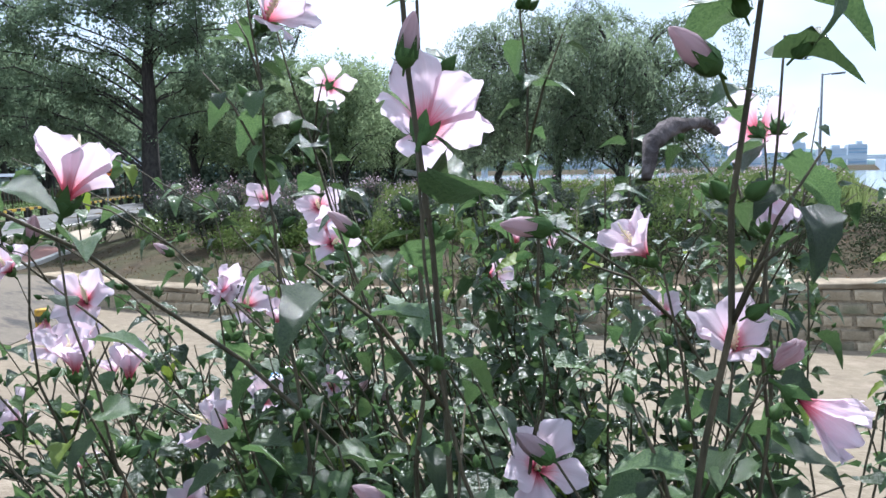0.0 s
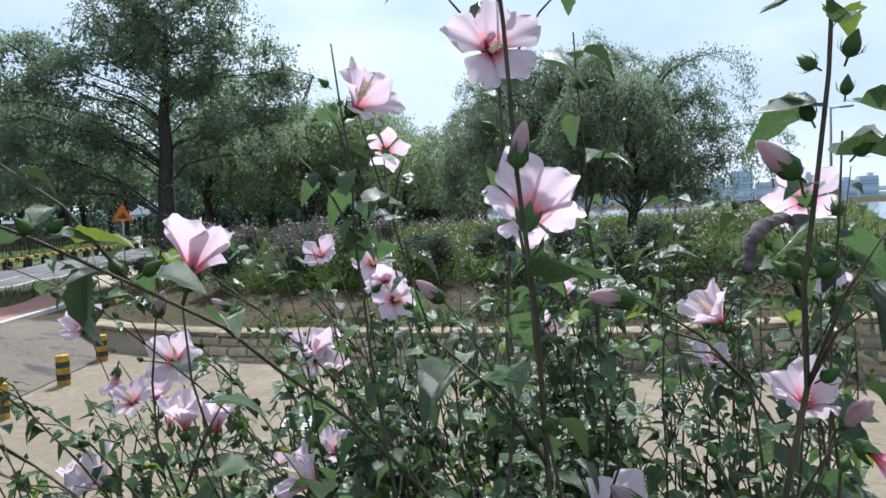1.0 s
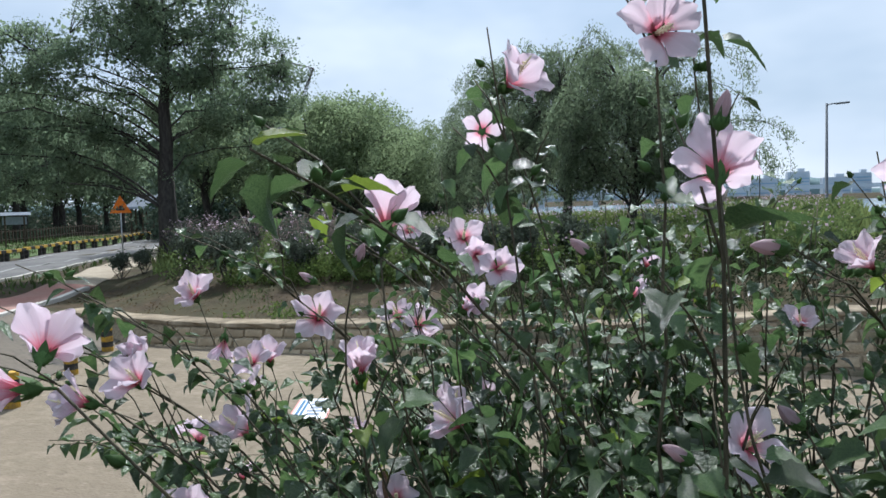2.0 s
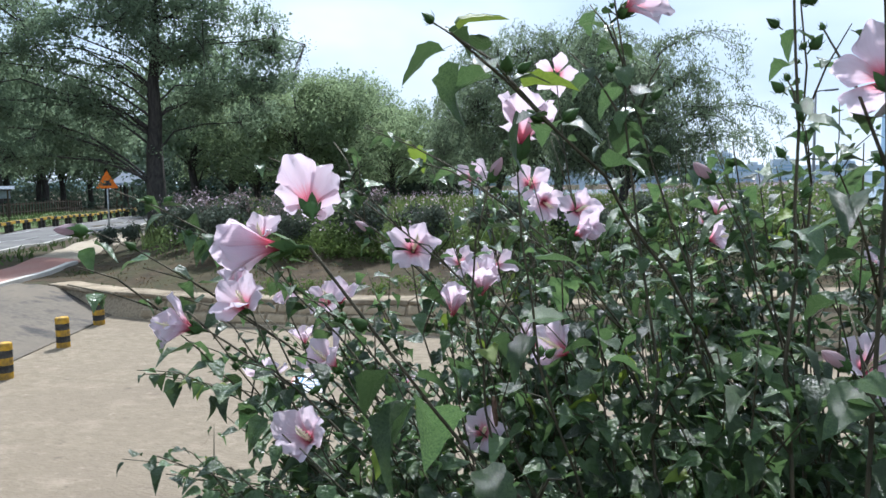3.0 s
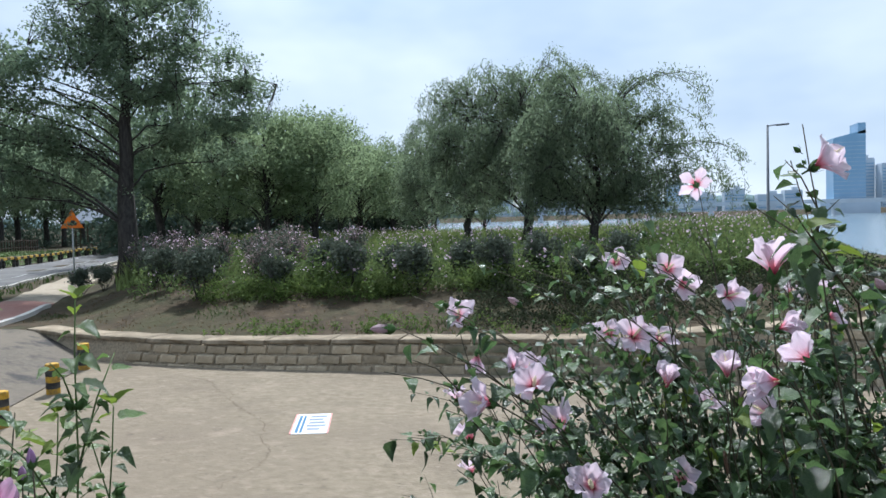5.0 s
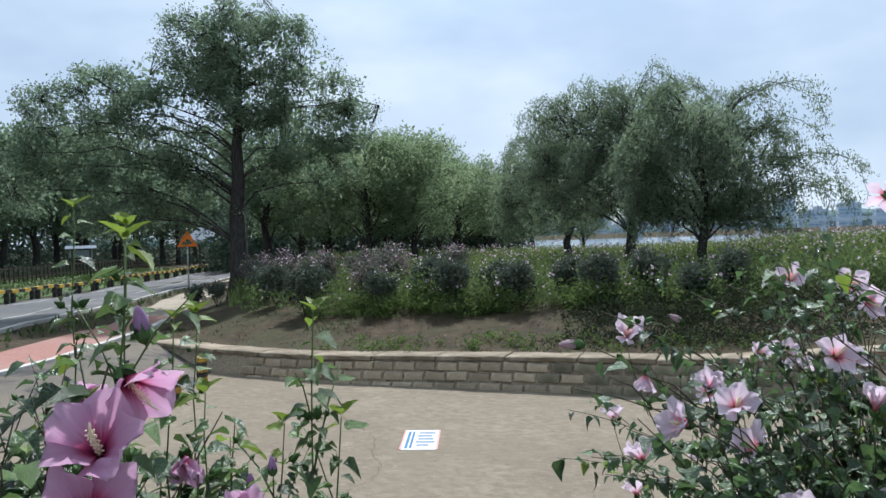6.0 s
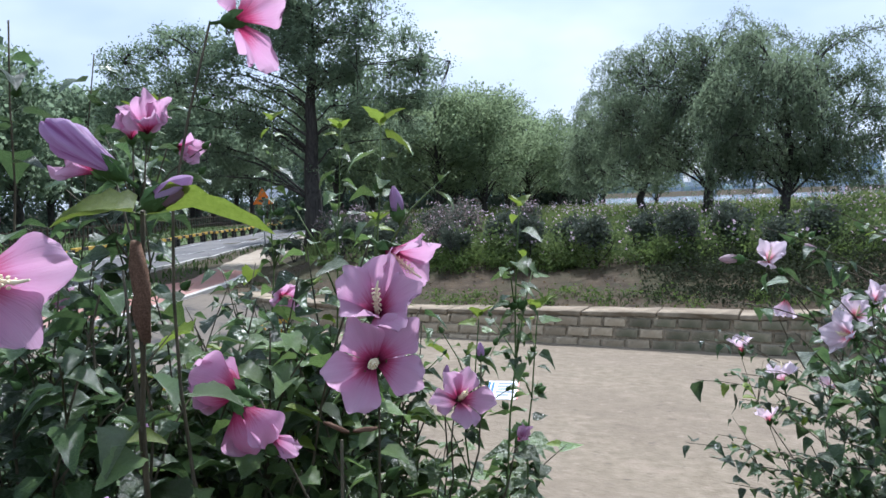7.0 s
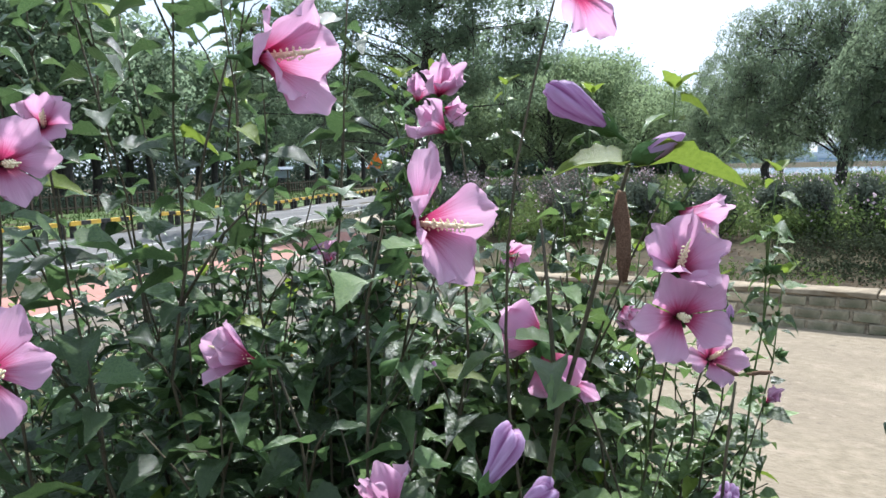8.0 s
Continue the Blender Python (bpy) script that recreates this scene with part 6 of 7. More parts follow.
        b.tube(line, [thick * (0.35 + 0.75 * math.sin(math.pi * (0.12 + 0.72 * i / (n - 1)))) for i in range(n)], 10)
        for i, p in enumerate(b.v):
            c = line[min(i // 10, n - 1)]
            k = 1 + 0.18 * math.sin(2.9 * i) + 0.12 * math.sin(1.3 * i)
            b.v[i] = tuple(c + (Vector(p) - c) * k)
        part("withered_bloom", b.mesh("withered_bloom", M_HUSK, smooth=True), self.ob, label="drooping grey-mauve husk")

    def stalklet(self, a, b, r=0.0012):
        """A short flower stalk from a to b."""
        e = Build()
        a, b = self.local(a), self.local(b)
        e.tube([a, a.lerp(b, 0.5) + Vector((0, 0, -0.003)), b], [r, r * 0.9, r * 0.8], 6)
        part("flower_stalk", e.mesh("flower_stalk", M_SHOOT, smooth=True), self.ob)

    def fill(self, n, xr, yr, zr, size=0.050, leafy=1.0):
        """Leafy canes without flowers that thicken the bush."""
        g = self.rng
        for _ in range(n):
            t = Vector((g.uniform(*xr), g.uniform(*yr), g.uniform(*zr)))
            if clear_of_walkway(t) > 0.45:
                self.cane(t, leafy=leafy, blade=size, buds=g.choice((0, 0, 1)), twigs=8, r0=0.0055)

    def finish(self):
        """The leaves nearest the walkway as parts; the rest joined."""
        self.leaves = [k for k in self.leaves if k[2] or not before_flower(k[0].translation)]
        order = sorted(range(len(self.leaves)), key=lambda i: clear_of_walkway(self.leaves[i][0].translation) - 0.5 * self.leaves[i][0].translation.z)
        inv = Matrix.Translation(-self.base)
        old, mature = (FRESH, M_FRESH) if self is mauve_a else (LEAVES, M_LEAF)
        for i in order[:280]:
            m, young, _ = self.leaves[i]
            part("leaf", self.rng.choice(YOUNG if young else old), self.ob, inv @ m)
        for group, pool, mat in ((False, PLAIN, mature), (True, YOUNG, M_YOUNG)):
            rest = [self.leaves[i][0] for i in order[280:] if self.leaves[i][1] == group]
            v, f, k = [], [], 0
            shapes = [(np.array([p.co[:] for p in me.vertices]), [tuple(q.vertices) for q in me.polygons]) for me in pool]
            for i, m in enumerate(rest):
                co, polys = shapes[i % len(shapes)]
                a = np.array(inv @ m)
                v.append(co @ a[:3, :3].T + a[:3, 3])
                f += [tuple(q + k for q in poly) for poly in polys]
                k += len(co)
            if v:
                part("foliage", mesh_of("foliage", np.concatenate(v), f, mat, smooth=True), self.ob, kind="stuff")


# ---------------------------------------------------------------- the pale pink bushes

pink_a = Bush(1.18, 1.85, "pink", "tall hibiscus bush with pale pink crimson-eyed flowers", 11, grand=0.94, hang=0.6)
pink_b = Bush(0.92, 1.92, "pink", "leaning hibiscus bush with pale pink flowers on long canes", 12, 0.40, 1.0, 0.95)
mauve_a = Bush(-0.42, 1.00, "mauve", "hibiscus bush with large mauve flowers and young shoots", 13)
mauve_b = Bush(-0.78, 0.62, "mauve", "dense hibiscus bush with mauve-pink flowers", 14)

A, B = pink_a, pink_b
# high blooms against the sky
A.bloom(0.954, 1.481, 2.594, (0.15, 0.9, 0.12), 0.115, "open", cane=False)
A.cane((0.945, 1.530, 2.72), start=(0.975, 1.50, 0.85), bow=(0.955, 1.49, 2.0), leafy=0.5, r0=0.0065, buds=7, from_z=1.5, blade=0.044, twigs=5)
for p, d, size in (((0.935, 1.545, 2.528), (-0.8, -0.1, 0.6), 0.019), ((0.967, 1.530, 2.500), (0.6, 0.1, 0.8), 0.023), ((0.938, 1.520, 2.455), (-0.7, -0.2, 0.6), 0.021), ((0.940, 1.515, 2.385), (-0.6, -0.2, 0.8), 0.018)):
    A.bud(Vector(p), Vector(d).normalized(), size)
A.bloom(1.000, 1.385, 2.452, (0.2, -0.72, 0.62), 0.118, "open", leafy=0.4)
A.furled(1.004, 1.343, 2.496, (0.2, 0.1, 1), 0.045, cane=False)
A.cane((0.975, 1.335, 2.86), start=(1.05, 1.66, 0.85), bow=(1.03, 1.42, 1.7), leafy=0.35, r0=0.007, buds=4, from_z=1.5, blade=0.07)
A.bloom(1.227, 1.700, 2.453, (0.1, -0.8, 0.3), 0.11, "flat", leafy=0.5)
A.bloom(1.235, 1.62, 2.385, (0.2, 0.2, -0.8), 0.07, "limp", cane=False)
A.cane((1.214, 1.395, 2.68), start=(1.10, 1.58, 0.85), bow=(1.150, 1.41, 2.05), arrive=(0.08, 0.0, 1.0), leafy=0.30, r0=0.0078, buds=6, from_z=1.6, blade=0.05, twigs=4)
A.cane((1.222, 1.45, 2.50), start=(1.25, 1.7, 0.85), bow=(1.20, 1.46, 1.9), leafy=0.35, r0=0.005, buds=4, blade=0.05, twigs=3)
for p, d, size in (((1.194, 1.398, 2.505), (-0.4, -0.1, 0.9), 0.020), ((1.214, 1.392, 2.520), (0.1, -0.1, 1.0), 0.016), ((1.222, 1.400, 2.480), (0.6, 0.1, 0.7), 0.020), ((1.216, 1.392, 2.545), (0.3, -0.1, 0.9), 0.022)):
    A.bud(Vector(p), Vector(d).normalized(), size)
A.furled(1.164, 1.319, 2.476, (-0.7, 0.1, 0.55), 0.048, cane=False)
A.stalklet(Vector((1.190, 1.397, 2.452)), Vector((1.178, 1.330, 2.464)))
A.hooked_husk([Vector(p) for p in ((1.186, 1.398, 2.432), (1.170, 1.335, 2.440), (1.155, 1.300, 2.437), (1.146, 1.280, 2.429), (1.144, 1.270, 2.412))], 0.0038)
A.bloom(1.132, 1.454, 2.361, (-0.6, 0.1, 0.6), 0.07, "trumpet", leafy=0.6)
A.furled(1.05, 1.46, 2.375, (-0.9, 0.1, 0.1), 0.055, leafy=0.5)
A.bloom(1.196, 1.450, 2.298, (-0.2, 0.5, 0.6), 0.075, "cup")
A.bloom(1.224, 1.430, 2.290, (0.3, 0.5, 0.5), 0.046, "closing")
A.bloom(1.243, 1.425, 2.262, (0.5, 0.3, -0.35), 0.080, "limp")
A.withered(1.146, 1.42, 2.22, (0.7, 0.2, 0.1), 0.05)
A.bloom(1.040, 1.570, 2.147, (0.1, 0.75, 0.55), 0.115, "open")
A.furled(1.063, 1.42, 2.222, (-0.7, 0.2, 0.6), 0.05)
A.furled(0.965, 1.36, 2.20, (-0.8, 0.1, 0.5), 0.045, leafy=0.6)
A.bloom(1.141, 1.930, 2.230, (-0.3, 0.5, 0.6), 0.07, "cup")
A.bloom(0.905, 2.430, 2.270, (0.3, 0.6, 0.5), 0.085, "open")
A.bloom(0.899, 1.992, 2.262, (0.5, 0.4, 0.2), 0.085, "cup")
A.bloom(0.910, 2.109, 2.307, (0.2, 0.3, 0.7), 0.075, "trumpet")
A.furled(0.74, 1.93, 2.085, (-0.4, 0.3, 0.7), 0.05)
A.furled(0.70, 1.95, 2.09, (0.3, 0.4, 0.7), 0.05)
A.furled(1.36, 1.55, 2.15, (0.5, 0.4, 0.5), 0.045)
A.cane((1.62, 1.75, 2.42), leafy=0.8, buds=4)
A.cane((1.50, 1.90, 2.30), leafy=0.8, buds=3)

# the left-leaning canes and their blooms
for p, d, size in ((Vector((1.212, 1.395, 2.590)), (-0.95, -0.28, -0.10), 0.055), (Vector((1.206, 1.398, 2.512)), (-0.9, -0.3, 0.10), 0.050), (Vector((1.214, 1.392, 2.515)), (0.95, 0.25, -0.16), 0.056), (Vector((1.250, 1.62, 2.415)), (0.75, 0.2, -0.55), 0.062), (Vector((1.000, 1.400, 2.565)), (0.9, 0.25, -0.25), 0.055), (Vector((1.235, 1.370, 2.53)), (0.2, -0.1, -0.9), 0.045)):
    A.leaf(p, d, size, free=0.0, stay=True)
B.bloom(0.783, 1.570, 2.572, (0.5, 0.62, 0.40), 0.105, "cup", cane=False)
B.cane((0.750, 1.572, 2.635), start=(0.88, 1.60, 0.85), bow=(0.83, 1.55, 2.05), leafy=0.55, r0=0.006, buds=6, blade=0.046, twigs=5)
for p, d, size in (((0.758, 1.562, 2.492), (-0.6, -0.2, 0.8), 0.019), ((0.803, 1.565, 2.458), (0.7, 0.1, 0.7), 0.020), ((0.745, 1.570, 2.59), (-0.7, -0.1, 0.6), 0.017)):
    B.bud(Vector(p), Vector(d).normalized(), size)
B.cane((0.885, 1.87, 2.42), start=(1.05, 1.75, 0.85), bow=(1.05, 1.75, 2.0), leafy=0.7, r0=0.005, buds=5, blade=0.045, twigs=5)
B.bloom(0.620, 2.035, 2.562, (0.1, -0.75, 0.45), 0.10, "flat", leafy=0.6)
B.bloom(0.677, 1.418, 2.414, (0.2, -0.25, 0.85), 0.115, "cup", leafy=0.4)
B.furled(0.650, 1.40, 2.375, (0.3, 0.3, 0.7), 0.04, leafy=0.5)
B.bloom(0.443, 2.118, 2.376, (0.05, 0.75, 0.5), 0.095, "open", leafy=0.6)
B.bloom(0.092, 1.877, 2.271, (-0.05, 0.60, 0.50), 0.100, "cup", leafy=0.45)
B.bloom(0.679, 1.905, 2.316, (0.15, 0.7, 0.2), 0.095, "open")
B.bloom(0.564, 2.088, 2.362, (0.0, 0.75, 0.4), 0.10, "open")
B.bloom(0.597, 2.070, 2.322, (0.1, 0.7, -0.1), 0.095, "cup", cane=False)
B.bloom(0.467, 2.110, 2.155, (0.1, 0.1, 0.85), 0.09, "trumpet")
B.bloom(0.421, 2.083, 2.207, (-0.3, 0.5, 0.6), 0.095, "open")
B.bloom(0.010, 2.199, 2.005, (-0.05, 0.1, 0.95), 0.085, "trumpet", leafy=0.5, blade=0.034)
B.bloom(0.081, 2.027, 1.871, (-0.15, -0.15, 0.90), 0.080, "cup", leafy=0.5, blade=0.034)
B.bloom(0.223, 2.284, 1.894, (-0.2, 0.35, 0.75), 0.090, "cup", leafy=0.5, blade=0.036)
B.bloom(0.534, 1.638, 2.188, (0.1, 0.1, 0.9), 0.085, "trumpet")
B.bloom(0.690, 1.583, 2.148, (-0.7, 0.2, 0.5), 0.10, "cup")
B.bloom(0.617, 2.008, 2.070, (0.3, 0.6, 0.5), 0.08, "cup")
B.bloom(0.337, 1.640, 2.100, (-0.5, 0.15, 0.5), 0.105, "cup")
B.bloom(0.534, 1.903, 2.222, (0.2, 0.5, 0.5), 0.095, "open")
B.bloom(0.615, 1.470, 2.243, (0.0, 0.1, 0.9), 0.075, "trumpet")
B.bloom(0.311, 1.452, 2.217, (-0.2, 0.6, 0.5), 0.09, "cup", leafy=0.6)
B.bloom(0.256, 1.860, 2.160, (-0.1, 0.4, 0.7), 0.09, "cup")
B.bloom(0.600, 1.012, 2.326, (-0.95, 0.1, 0.05), 0.064, "trumpet", leafy=0.5, start=(0.85, 1.9, 0.85), bow=(0.80, 1.75, 1.85), blade=0.05)
B.bloom(0.630, 1.012, 2.352, (-0.20, -0.85, 0.45), 0.058, "cup", cane=False)
B.bloom(0.228, 1.443, 2.185, (-0.7, 0.35, 0.25), 0.098, "cup", leafy=0.6)
B.bloom(0.260, 1.800, 2.167, (0.0, 0.6, 0.7), 0.095, "open")
B.bloom(0.118, 1.836, 2.015, (-0.1, -0.30, 0.80), 0.100, "cup", leafy=0.7, blade=0.036)
B.bloom(0.403, 1.436, 2.055, (-0.2, 0.5, 0.3), 0.10, "cup")
B.bloom(0.620, 1.795, 2.111, (0.3, 0.4, 0.6), 0.085, "cup")
B.bloom(0.479, 1.633, 2.273, (0.1, 0.6, 0.4), 0.10, "open", leafy=0.6)
B.bloom(0.271, 1.509, 2.236, (-0.1, 0.5, 0.5), 0.075, "limp")
B.bloom(0.124, 1.917, 2.165, (-0.15, 0.1, -0.85), 0.085, "trumpet", leafy=0.5, blade=0.036)
B.bloom(0.375, 2.321, 2.170, (0.2, 0.6, 0.4), 0.08, "cup")
B.bloom(0.56, 1.70, 1.99, (0.0, 0.7, 0.4), 0.09, "open")
B.bloom(0.72, 1.56, 2.30, (0.2, 0.5, 0.2), 0.08, "limp")
B.furled(0.050, 1.455, 2.306, (-0.95, 0.05, 0.05), 0.06, leafy=0.45, start=(0.80, 1.8, 0.85), bow=(0.75, 1.75, 1.75), twigs=5)
B.furled(0.178, 2.168, 2.271, (-0.75, 0.1, 0.5), 0.062, leafy=0.5)
B.furled(0.86, 1.55, 2.37, (-0.7, 0.2, 0.6), 0.05, leafy=0.4)
B.withered(0.62, 1.52, 2.08, (0.1, 0.2, -0.9), 0.06)
B.cane((0.668, 1.170, 2.470), start=(1.10, 1.95, 0.85), bow=(1.00, 1.75, 2.02), arrive=(-0.40, -0.68, 0.36), leafy=0.22, r0=0.0065, buds=7, blade=0.040, twigs=2)
for p, d, size, young in (((0.668, 1.172, 2.469), (0.75, 0.1, 0.45), 0.042, True), ((0.667, 1.178, 2.462), (-0.80, 0.0, -0.25), 0.046, False), ((0.672, 1.19, 2.458), (-0.35, 0.2, -0.75), 0.052, False),
                          ((0.700, 1.245, 2.435), (0.75, 0.15, 0.25), 0.050, True), ((0.705, 1.26, 2.428), (-0.30, 0.0, -0.85), 0.062, False), ((0.725, 1.30, 2.412), (0.80, 0.1, -0.1), 0.045, False)):
    B.leaf(Vector(p), d, size, young, free=0.0, stay=True)
for p, d, size in (((0.124, 1.407, 2.296), (0.80, 0.15, -0.42), 0.048), ((0.112, 1.42, 2.292), (-0.3, 0.2, -0.8), 0.040), ((-0.048, 1.79, 2.012), (-0.15, 0.1, -0.9), 0.050), ((0.02, 1.80, 1.99), (0.3, -0.1, -0.8), 0.052)):
    B.leaf(Vector(p), d, size, free=0.0, stay=True)
B.cane((0.056, 1.440, 2.234), start=(0.95, 1.80, 0.85), bow=(0.72, 1.58, 1.80), arrive=(-0.98, -0.05, 0.10), leafy=0.5, r0=0.006, buds=5, blade=0.036, twigs=7)
B.cane((0.165, 1.52, 2.31), start=(0.95, 1.85, 0.85), bow=(0.74, 1.66, 1.86), arrive=(-0.85, -0.15, 0.35), leafy=0.5, r0=0.0055, buds=5, blade=0.036, twigs=7)
B.cane((-0.060, 1.66, 1.905), start=(0.80, 1.85, 0.85), bow=(0.50, 1.74, 1.86), arrive=(-0.97, -0.1, 0.02), leafy=0.7, r0=0.0045, buds=0, blade=0.034, twigs=8)
B.cane((0.054, 1.60, 2.073), start=(0.85, 1.85, 0.85), bow=(0.56, 1.68, 1.78), arrive=(-0.97, -0.1, 0.06), leafy=0.65, r0=0.0045, buds=1, blade=0.034, twigs=8)
B.cane((-0.055, 1.80, 2.005), start=(0.80, 1.9, 0.85), bow=(0.52, 1.84, 1.88), arrive=(-0.95, -0.05, -0.02), leafy=0.55, r0=0.0045, buds=1, blade=0.032, twigs=7)
A.cane((0.985, 1.75, 2.66), start=(1.06, 1.86, 0.85), bow=(1.03, 1.76, 1.9), arrive=(-0.05, 0, 1), leafy=0.42, r0=0.0065, buds=9, blade=0.044, twigs=5)
A.cane((0.745, 1.64, 2.58), start=(1.06, 1.86, 0.85), bow=(0.97, 1.70, 1.95), arrive=(-0.25, 0, 0.95), leafy=0.40, r0=0.006, buds=7, blade=0.042, twigs=5)
for tip in ((0.10, 1.48, 2.36), (0.16, 1.75, 2.40), (0.30, 1.55, 2.40), (0.12, 1.60, 2.13), (0.20, 1.42, 2.02), (0.34, 1.80, 2.46), (0.42, 1.60, 2.44)):
    B.cane(tip, start=(tip[0] + 0.75, 1.88, 0.85), bow=(tip[0] + 0.60, tip[1] + 0.14, 1.85), arrive=(-0.90, -0.15, 0.30), leafy=0.5, r0=0.005, buds=4, blade=0.034, twigs=8)
B.cane((0.12, 1.70, 1.98), start=(0.5, 1.8, 0.85), bow=(0.42, 1.74, 1.75), leafy=0.8, buds=1, blade=0.05)
B.cane((-0.02, 1.72, 1.86), start=(0.7, 1.80, 0.85), bow=(0.45, 1.75, 1.80), arrive=(-0.97, -0.05, 0.05), leafy=0.8, buds=0, blade=0.038, twigs=8)
B.cane((-0.089, 2.077, 2.047), start=(0.80, 1.95, 0.85), bow=(0.50, 2.02, 1.88), arrive=(-0.97, 0.05, 0.12), leafy=0.55, r0=0.0045, buds=1, blade=0.034, twigs=6)
for tip in ((0.10, 1.78, 1.80), (0.02, 1.95, 1.93), (0.16, 1.60, 1.92), (0.05, 2.15, 1.86), (0.20, 1.95, 2.02), (0.0, 1.85, 1.76), (0.12, 2.1, 1.74)):
    B.cane(tip, start=(tip[0] + 0.72, 1.88, 0.85), bow=(tip[0] + 0.50, tip[1] + 0.05, tip[2] - 0.06), arrive=(-0.95, -0.05, 0.08), leafy=0.75, r0=0.0045, buds=1, blade=0.036, twigs=9)
B.cane((0.15, 1.52, 2.17), start=(0.5, 1.8, 0.85), bow=(0.42, 1.7, 1.85), leafy=0.7, buds=1, blade=0.055)
for tx, ty, tz in ((0.50, 2.15, 2.50), (0.40, 1.95, 2.42), (0.75, 1.75, 2.45), (0.85, 1.95, 2.42), (0.70, 2.2, 2.47)):
    B.cane((tx, ty, tz), leafy=0.55, buds=4, r0=0.0045, thin_top=0.3, blade=0.05)

A.fill(34, (0.75, 1.18), (1.30, 2.45), (1.60, 2.28), size=0.050)
A.fill(18, (1.05, 1.55), (1.45, 2.4), (2.26, 2.52), size=0.040, leafy=0.75)
A.fill(28, (0.75, 1.15), (1.30, 1.75), (1.55, 2.16), size=0.052)
A.fill(20, (0.85, 1.4), (1.75, 2.45), (2.22, 2.42), size=0.040, leafy=0.6)
B.fill(95, (0.18, 1.05), (1.42, 2.45), (1.60, 2.22), size=0.046)
B.fill(50, (0.25, 0.85), (1.30, 1.60), (1.55, 2.08), size=0.046)
B.fill(22, (0.35, 0.95), (1.75, 2.45), (2.2, 2.44), size=0.040, leafy=0.6)

# ---------------------------------------------------------------- the mauve bushes

C, D = mauve_a, mauve_b
C.bloom(-0.174, 0.633, 2.285, (0.12, 0.97, 0.10), 0.116, "open", spin=40, leafy=0.4)
C.bloom(-0.182, 0.655, 2.332, (0.12, 0.72, 0.62), 0.100, "cup", spin=10, cane=False)
C.bloom(-0.186, 0.705, 2.374, (0.72, 0.35, -0.40), 0.095, "cup", leafy=0.5)
C.furled(-0.20, 0.73, 2.425, (-0.1, 0.2, 1), 0.05, cane=False)
C.bloom(-0.552, 0.995, 2.285, (0.5, 0.6, 0.0), 0.08, "trumpet")
C.bloom(-0.345, 0.955, 2.222, (0.25, 0.5, -0.2), 0.085, "limp", leafy=0.5)
C.furled(-0.285, 1.005, 2.185, (0.1, 0.2, 1), 0.035)
C.bloom(-0.208, 0.886, 2.187, (0.30, 0.75, 0.45), 0.100, "open", leafy=0.6)
C.furled(-0.200, 0.93, 2.235, (0.0, 0.2, 1), 0.035)
C.bloom(-0.15, 0.93, 2.13, (0.2, 0.4, 0.5), 0.05, "limp")
C.bloom(-0.318, 0.600, 2.262, (-0.80, -0.15, 0.25), 0.066, "furl", leafy=0.6)
C.bloom(-0.290, 0.600, 2.232, (0.35, -0.2, -0.75), 0.062, "furl", cane=False)
C.bloom(-0.272, 0.615, 2.212, (0.6, -0.3, -0.5), 0.055, "limp", cane=False)
C.bloom(-0.243, 0.572, 2.581, (0.62, -0.62, 0.20), 0.105, "open", leafy=0.4, start=(-0.36, 0.85, 0.85))
D.bloom(-0.453, 0.655, 2.515, (0.3, 0.5, 0.3), 0.085, "limp", leafy=0.6)
D.bloom(-0.525, 0.775, 2.500, (0.6, 0.3, -0.2), 0.065, "limp")
C.bloom(-0.246, 0.336, 2.392, (0.93, 0.28, 0.02), 0.118, "open", spin=15, leafy=0.5, start=(-0.45, 0.8, 0.85))
D.bloom(-0.385, 0.338, 2.508, (0.95, 0.22, -0.12), 0.115, "cup", spin=20, leafy=0.5)
# a cane with a rolled spent bloom, a pink-tipped bud, a brown pod and two long leaves at its top
C.bloom(-0.134, 0.326, 2.454, (-0.80, 0.05, 0.66), 0.058, "closing", cane=False)
C.furled(-0.100, 0.337, 2.436, (0.85, 0.1, 0.42), 0.040, cane=False)
C.cane((-0.116, 0.335, 2.427), start=(-0.42, 0.56, 0.85), bow=(-0.30, 0.475, 1.95), arrive=(0.36, -0.27, 0.88), leafy=0.16, r0=0.0075, buds=0, blade=0.05, twigs=2, from_z=1.6)
C.withered(-0.1195, 0.3325, 2.388, (0.0, 0.0, -1), 0.080)
for d, size in (((0.62, 0.44, 0.10), 0.058), ((-0.66, -0.62, 0.22), 0.042)):
    C.leaf(Vector((-0.114, 0.336, 2.425)), d, size, young=True, free=0.0, stay=True)
# a cane that has shed its flower, with a brown remnant at its tip
C.cane((-0.084, 0.447, 2.284), start=(-0.28, 0.66, 0.85), bow=(-0.125, 0.49, 1.95), leafy=0.22, r0=0.006, buds=1, blade=0.040, twigs=2)
C.withered(-0.090, 0.450, 2.290, (-0.6, 0.2, 0.3), 0.028)
C.withered(-0.070, 0.452, 2.290, (0.9, 0.1, 0.1), 0.026)
for d, size in (((0.86, 0.5, -0.05), 0.052), ((0.8, 0.45, -0.25), 0.036), ((-0.8, -0.2, 0.25), 0.048)):
    C.leaf(Vector((-0.080, 0.450, 2.286)), d, size, free=0.0)
C.bloom(-0.095, 0.472, 2.176, (0.1, 0.3, 0.6), 0.060, "closing", leafy=0.4, start=(-0.30, 0.70, 0.85))
C.furled(-0.070, 0.487, 2.166, (0.85, 0.1, 0.1), 0.040, cane=False)
D.bloom(-0.498, 0.672, 2.513, (0.2, 0.5, 0.6), 0.06, "limp")
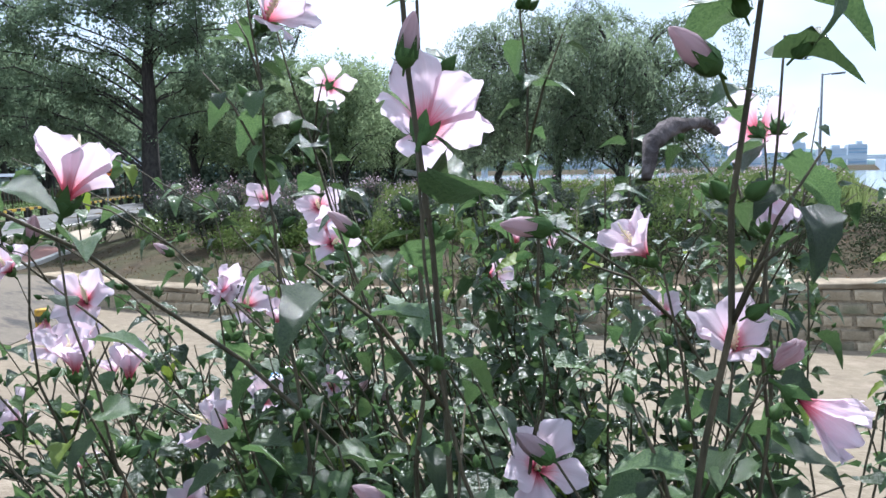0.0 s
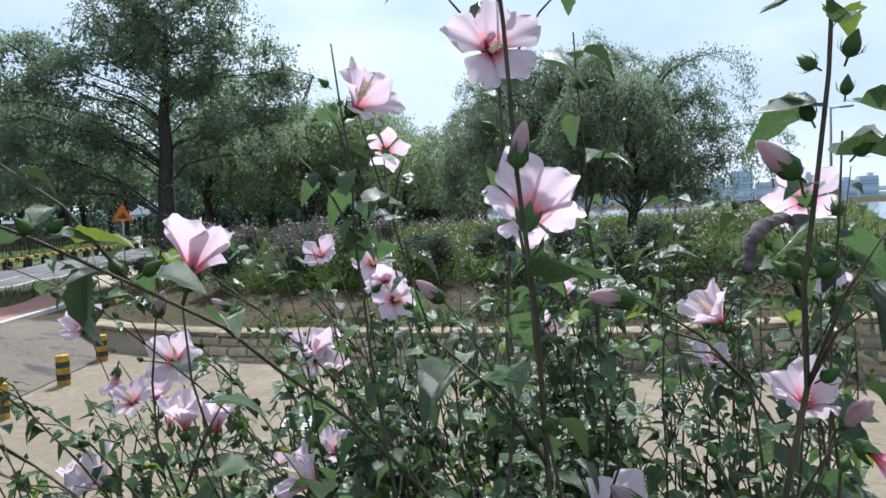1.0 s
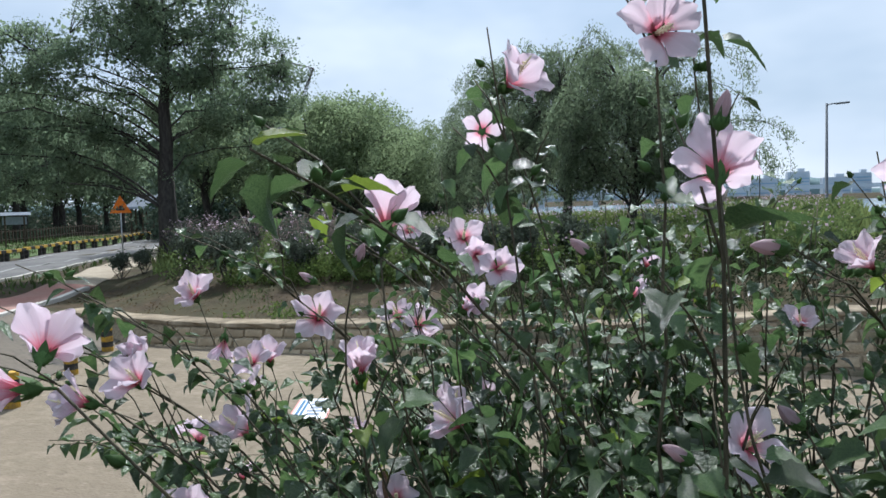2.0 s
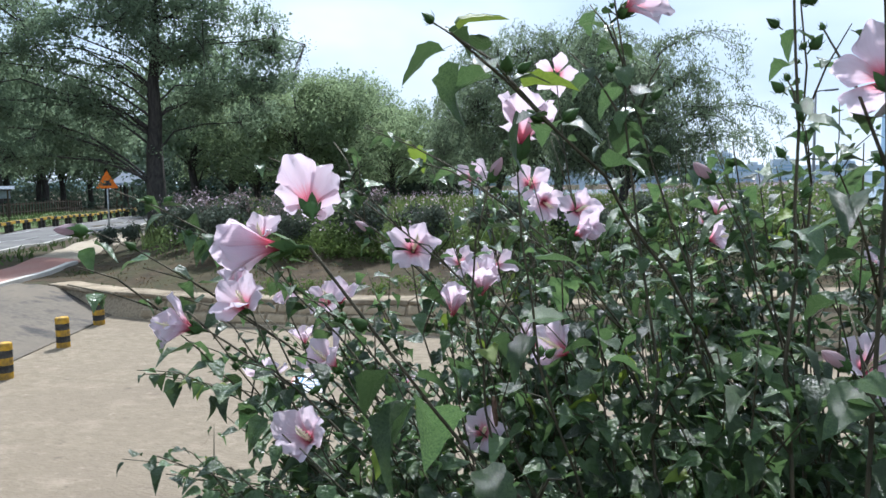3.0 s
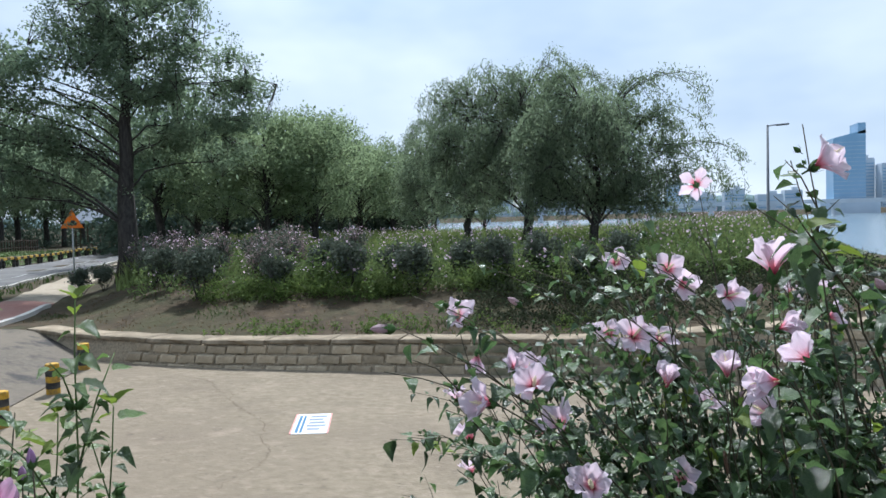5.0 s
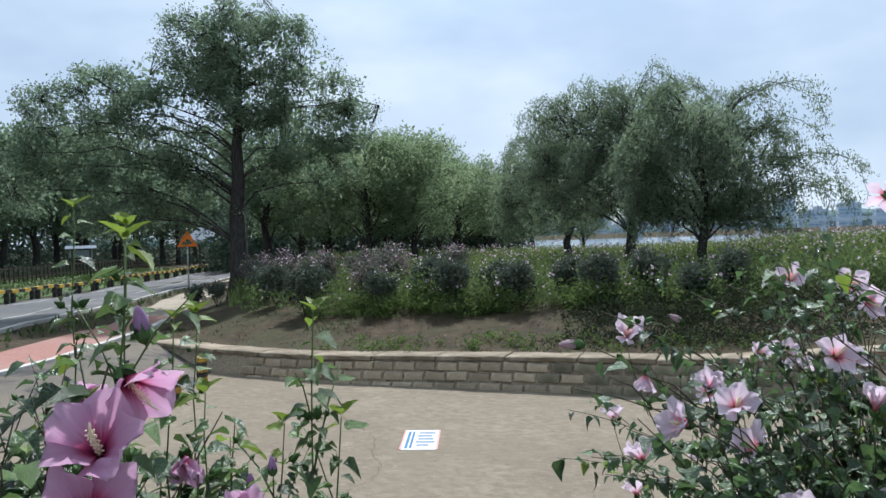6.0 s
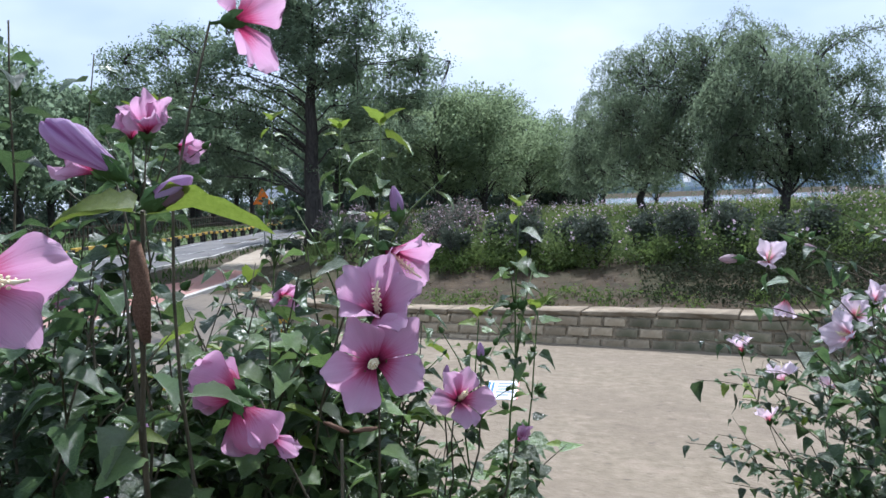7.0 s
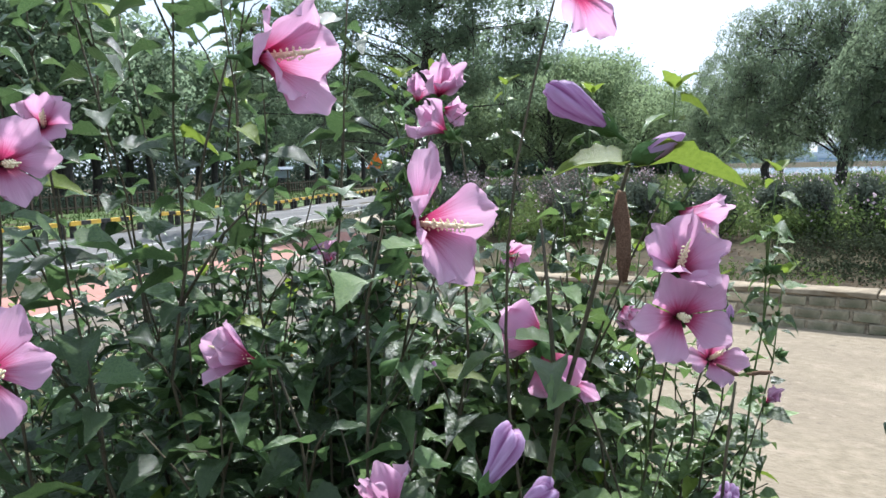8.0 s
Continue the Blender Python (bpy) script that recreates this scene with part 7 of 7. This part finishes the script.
D.bloom(-0.347, 0.492, 2.463, (-0.5, 0.3, 0.4), 0.06, "limp")
D.bloom(-0.555, 0.256, 2.468, (0.5, 0.6, 0.3), 0.06, "cup")
D.bloom(-0.500, 0.200, 2.437, (0.8, 0.5, 0.1), 0.085, "open")
D.bloom(-0.425, 0.145, 2.314, (0.85, 0.4, 0.1), 0.09, "open")
D.bloom(-0.434, 0.335, 2.281, (-0.5, 0.4, 0.3), 0.075, "trumpet")
D.bloom(-0.225, 0.375, 2.220, (0.35, -0.5, 0.7), 0.066, "closing")
D.bloom(-0.205, 0.380, 2.195, (0.7, 0.1, 0.5), 0.055, "closing", cane=False)
D.bloom(-0.295, 0.345, 2.185, (-0.4, -0.4, 0.7), 0.075, "limp")
D.bloom(-0.72, 0.75, 2.30, (0.2, 0.5, 0.4), 0.075, "limp")
D.furled(-0.66, 0.66, 2.33, (0.6, 0.2, 0.3), 0.045)
D.furled(-0.45, 0.62, 2.20, (0.2, 0.4, 0.8), 0.05)
# young shoots with light tips
for tx, ty, tz, lf in ((-0.152, 0.954, 2.412, 0.45), (-0.150, 1.009, 2.276, 0.45), (-0.374, 0.898, 2.520, 0.75), (-0.560, 0.995, 2.552, 0.7), (-0.211, 0.725, 2.500, 0.6),
                       (-0.24, 1.02, 2.26, 0.45), (-0.62, 0.80, 2.55, 0.7), (-0.34, 0.99, 2.30, 0.5), (-0.455, 1.12, 2.39, 0.45), (-0.37, 0.97, 2.40, 0.45)):
    C.cane((tx, ty, tz), leafy=lf + 0.40, start=(tx - 0.10, ty + 0.08, 0.85), bow=(tx - 0.07, ty + 0.03, 1.7), buds=9, r0=0.0052, young_tip=True, blade=0.032, twigs=6, from_z=1.6)
for tx, ty, tz in ((-0.70, 0.62, 2.62), (-0.58, 0.45, 2.66), (-0.80, 0.85, 2.55), (-0.47, 0.52, 2.60), (-0.90, 0.55, 2.66), (-0.66, 0.34, 2.62)):
    D.cane((tx, ty, tz), leafy=0.75, buds=4, r0=0.005, blade=0.046, thin_top=0.2)
for tx, ty, tz in ((-0.62, 0.55, 2.74), (-0.75, 0.40, 2.72), (-0.52, 0.36, 2.70), (-0.85, 0.70, 2.70), (-0.70, 0.80, 2.64), (-0.58, 0.22, 2.60), (-0.95, 0.45, 2.74), (-0.50, 0.72, 2.56)):
    D.cane((tx, ty, tz), leafy=0.9, buds=3, r0=0.005, blade=0.044, thin_top=0.1, twigs=7)
C.fill(18, (-0.60, -0.31), (0.62, 0.90), (2.14, 2.38), size=0.050, leafy=0.85)
C.fill(54, (-0.85, -0.26), (0.78, 1.35), (1.85, 2.26), size=0.050)
D.fill(22, (-0.78, -0.31), (0.48, 0.84), (2.08, 2.38), size=0.046)
D.fill(205, (-1.35, -0.30), (0.22, 1.15), (1.85, 2.34), size=0.044)

for bush in (pink_a, pink_b, mauve_a, mauve_b):
    bush.finish()

# ---------------------------------------------------------------- the wall's stones

BLOCKS = [rough_block(s, M_BLOCK) for s in (1, 2, 3, 4)]
SHADED_BLOCKS = [rough_block(s, M_BLOCK_SHADED) for s in (5, 6, 7)]
CAPS = [capstone(s) for s in (1, 2)]
prng = random.Random(12)


def lay_wall():
    x = -10.8
    while x < 9.5:
        slope = (float(wall_y(x + 0.1)) - float(wall_y(x - 0.1))) / 0.2
        part("capstone", prng.choice(CAPS), wall_low, pose(x, float(wall_y(x)) + 0.455 + prng.uniform(-0.015, 0.015), float(cap_z(x)) - 0.036 + prng.uniform(-0.006, 0.006), 0, -math.degrees((float(cap_z(x + 0.5)) - float(cap_z(x - 0.5)))), math.degrees(math.atan(slope)) + prng.uniform(-0.6, 0.6)))
        x += 1.20 / math.sqrt(1 + slope * slope)
    for row in range(5):
        x = -9.55 + (0.19 if row % 2 else 0.0)
        while x < 7.6:
            drop = 0.086 + COURSE * row
            z = float(cap_z(x)) - 0.07 - drop
            slope = (float(wall_y(x + 0.1)) - float(wall_y(x - 0.1))) / 0.2
            if z > float(ground_z(x, float(wall_y(x)) - 0.1)) - 0.06 and prng.random() > 0.02 + 0.9 * float(smooth01(-7.9, -8.5, x)):
                # darkened blocks gather eastward, painting in that stretch's shadow
                old = prng.random() < float(smooth01(-3.4, -0.8, x) * (1 - 0.5 * smooth01(0.5, 2.0, x)))
                part("block", prng.choice(SHADED_BLOCKS if old else BLOCKS), wall_low,
                     pose(x + prng.uniform(-0.012, 0.012), float(wall_y(x)) + batter(drop) + prng.uniform(-0.012, 0.012), z + prng.uniform(-0.010, 0.010), prng.uniform(-7.0, 1.0), prng.uniform(-2.2, 2.2), math.degrees(math.atan(slope)) + prng.uniform(-2, 2)))
            x += 0.386

lay_wall()
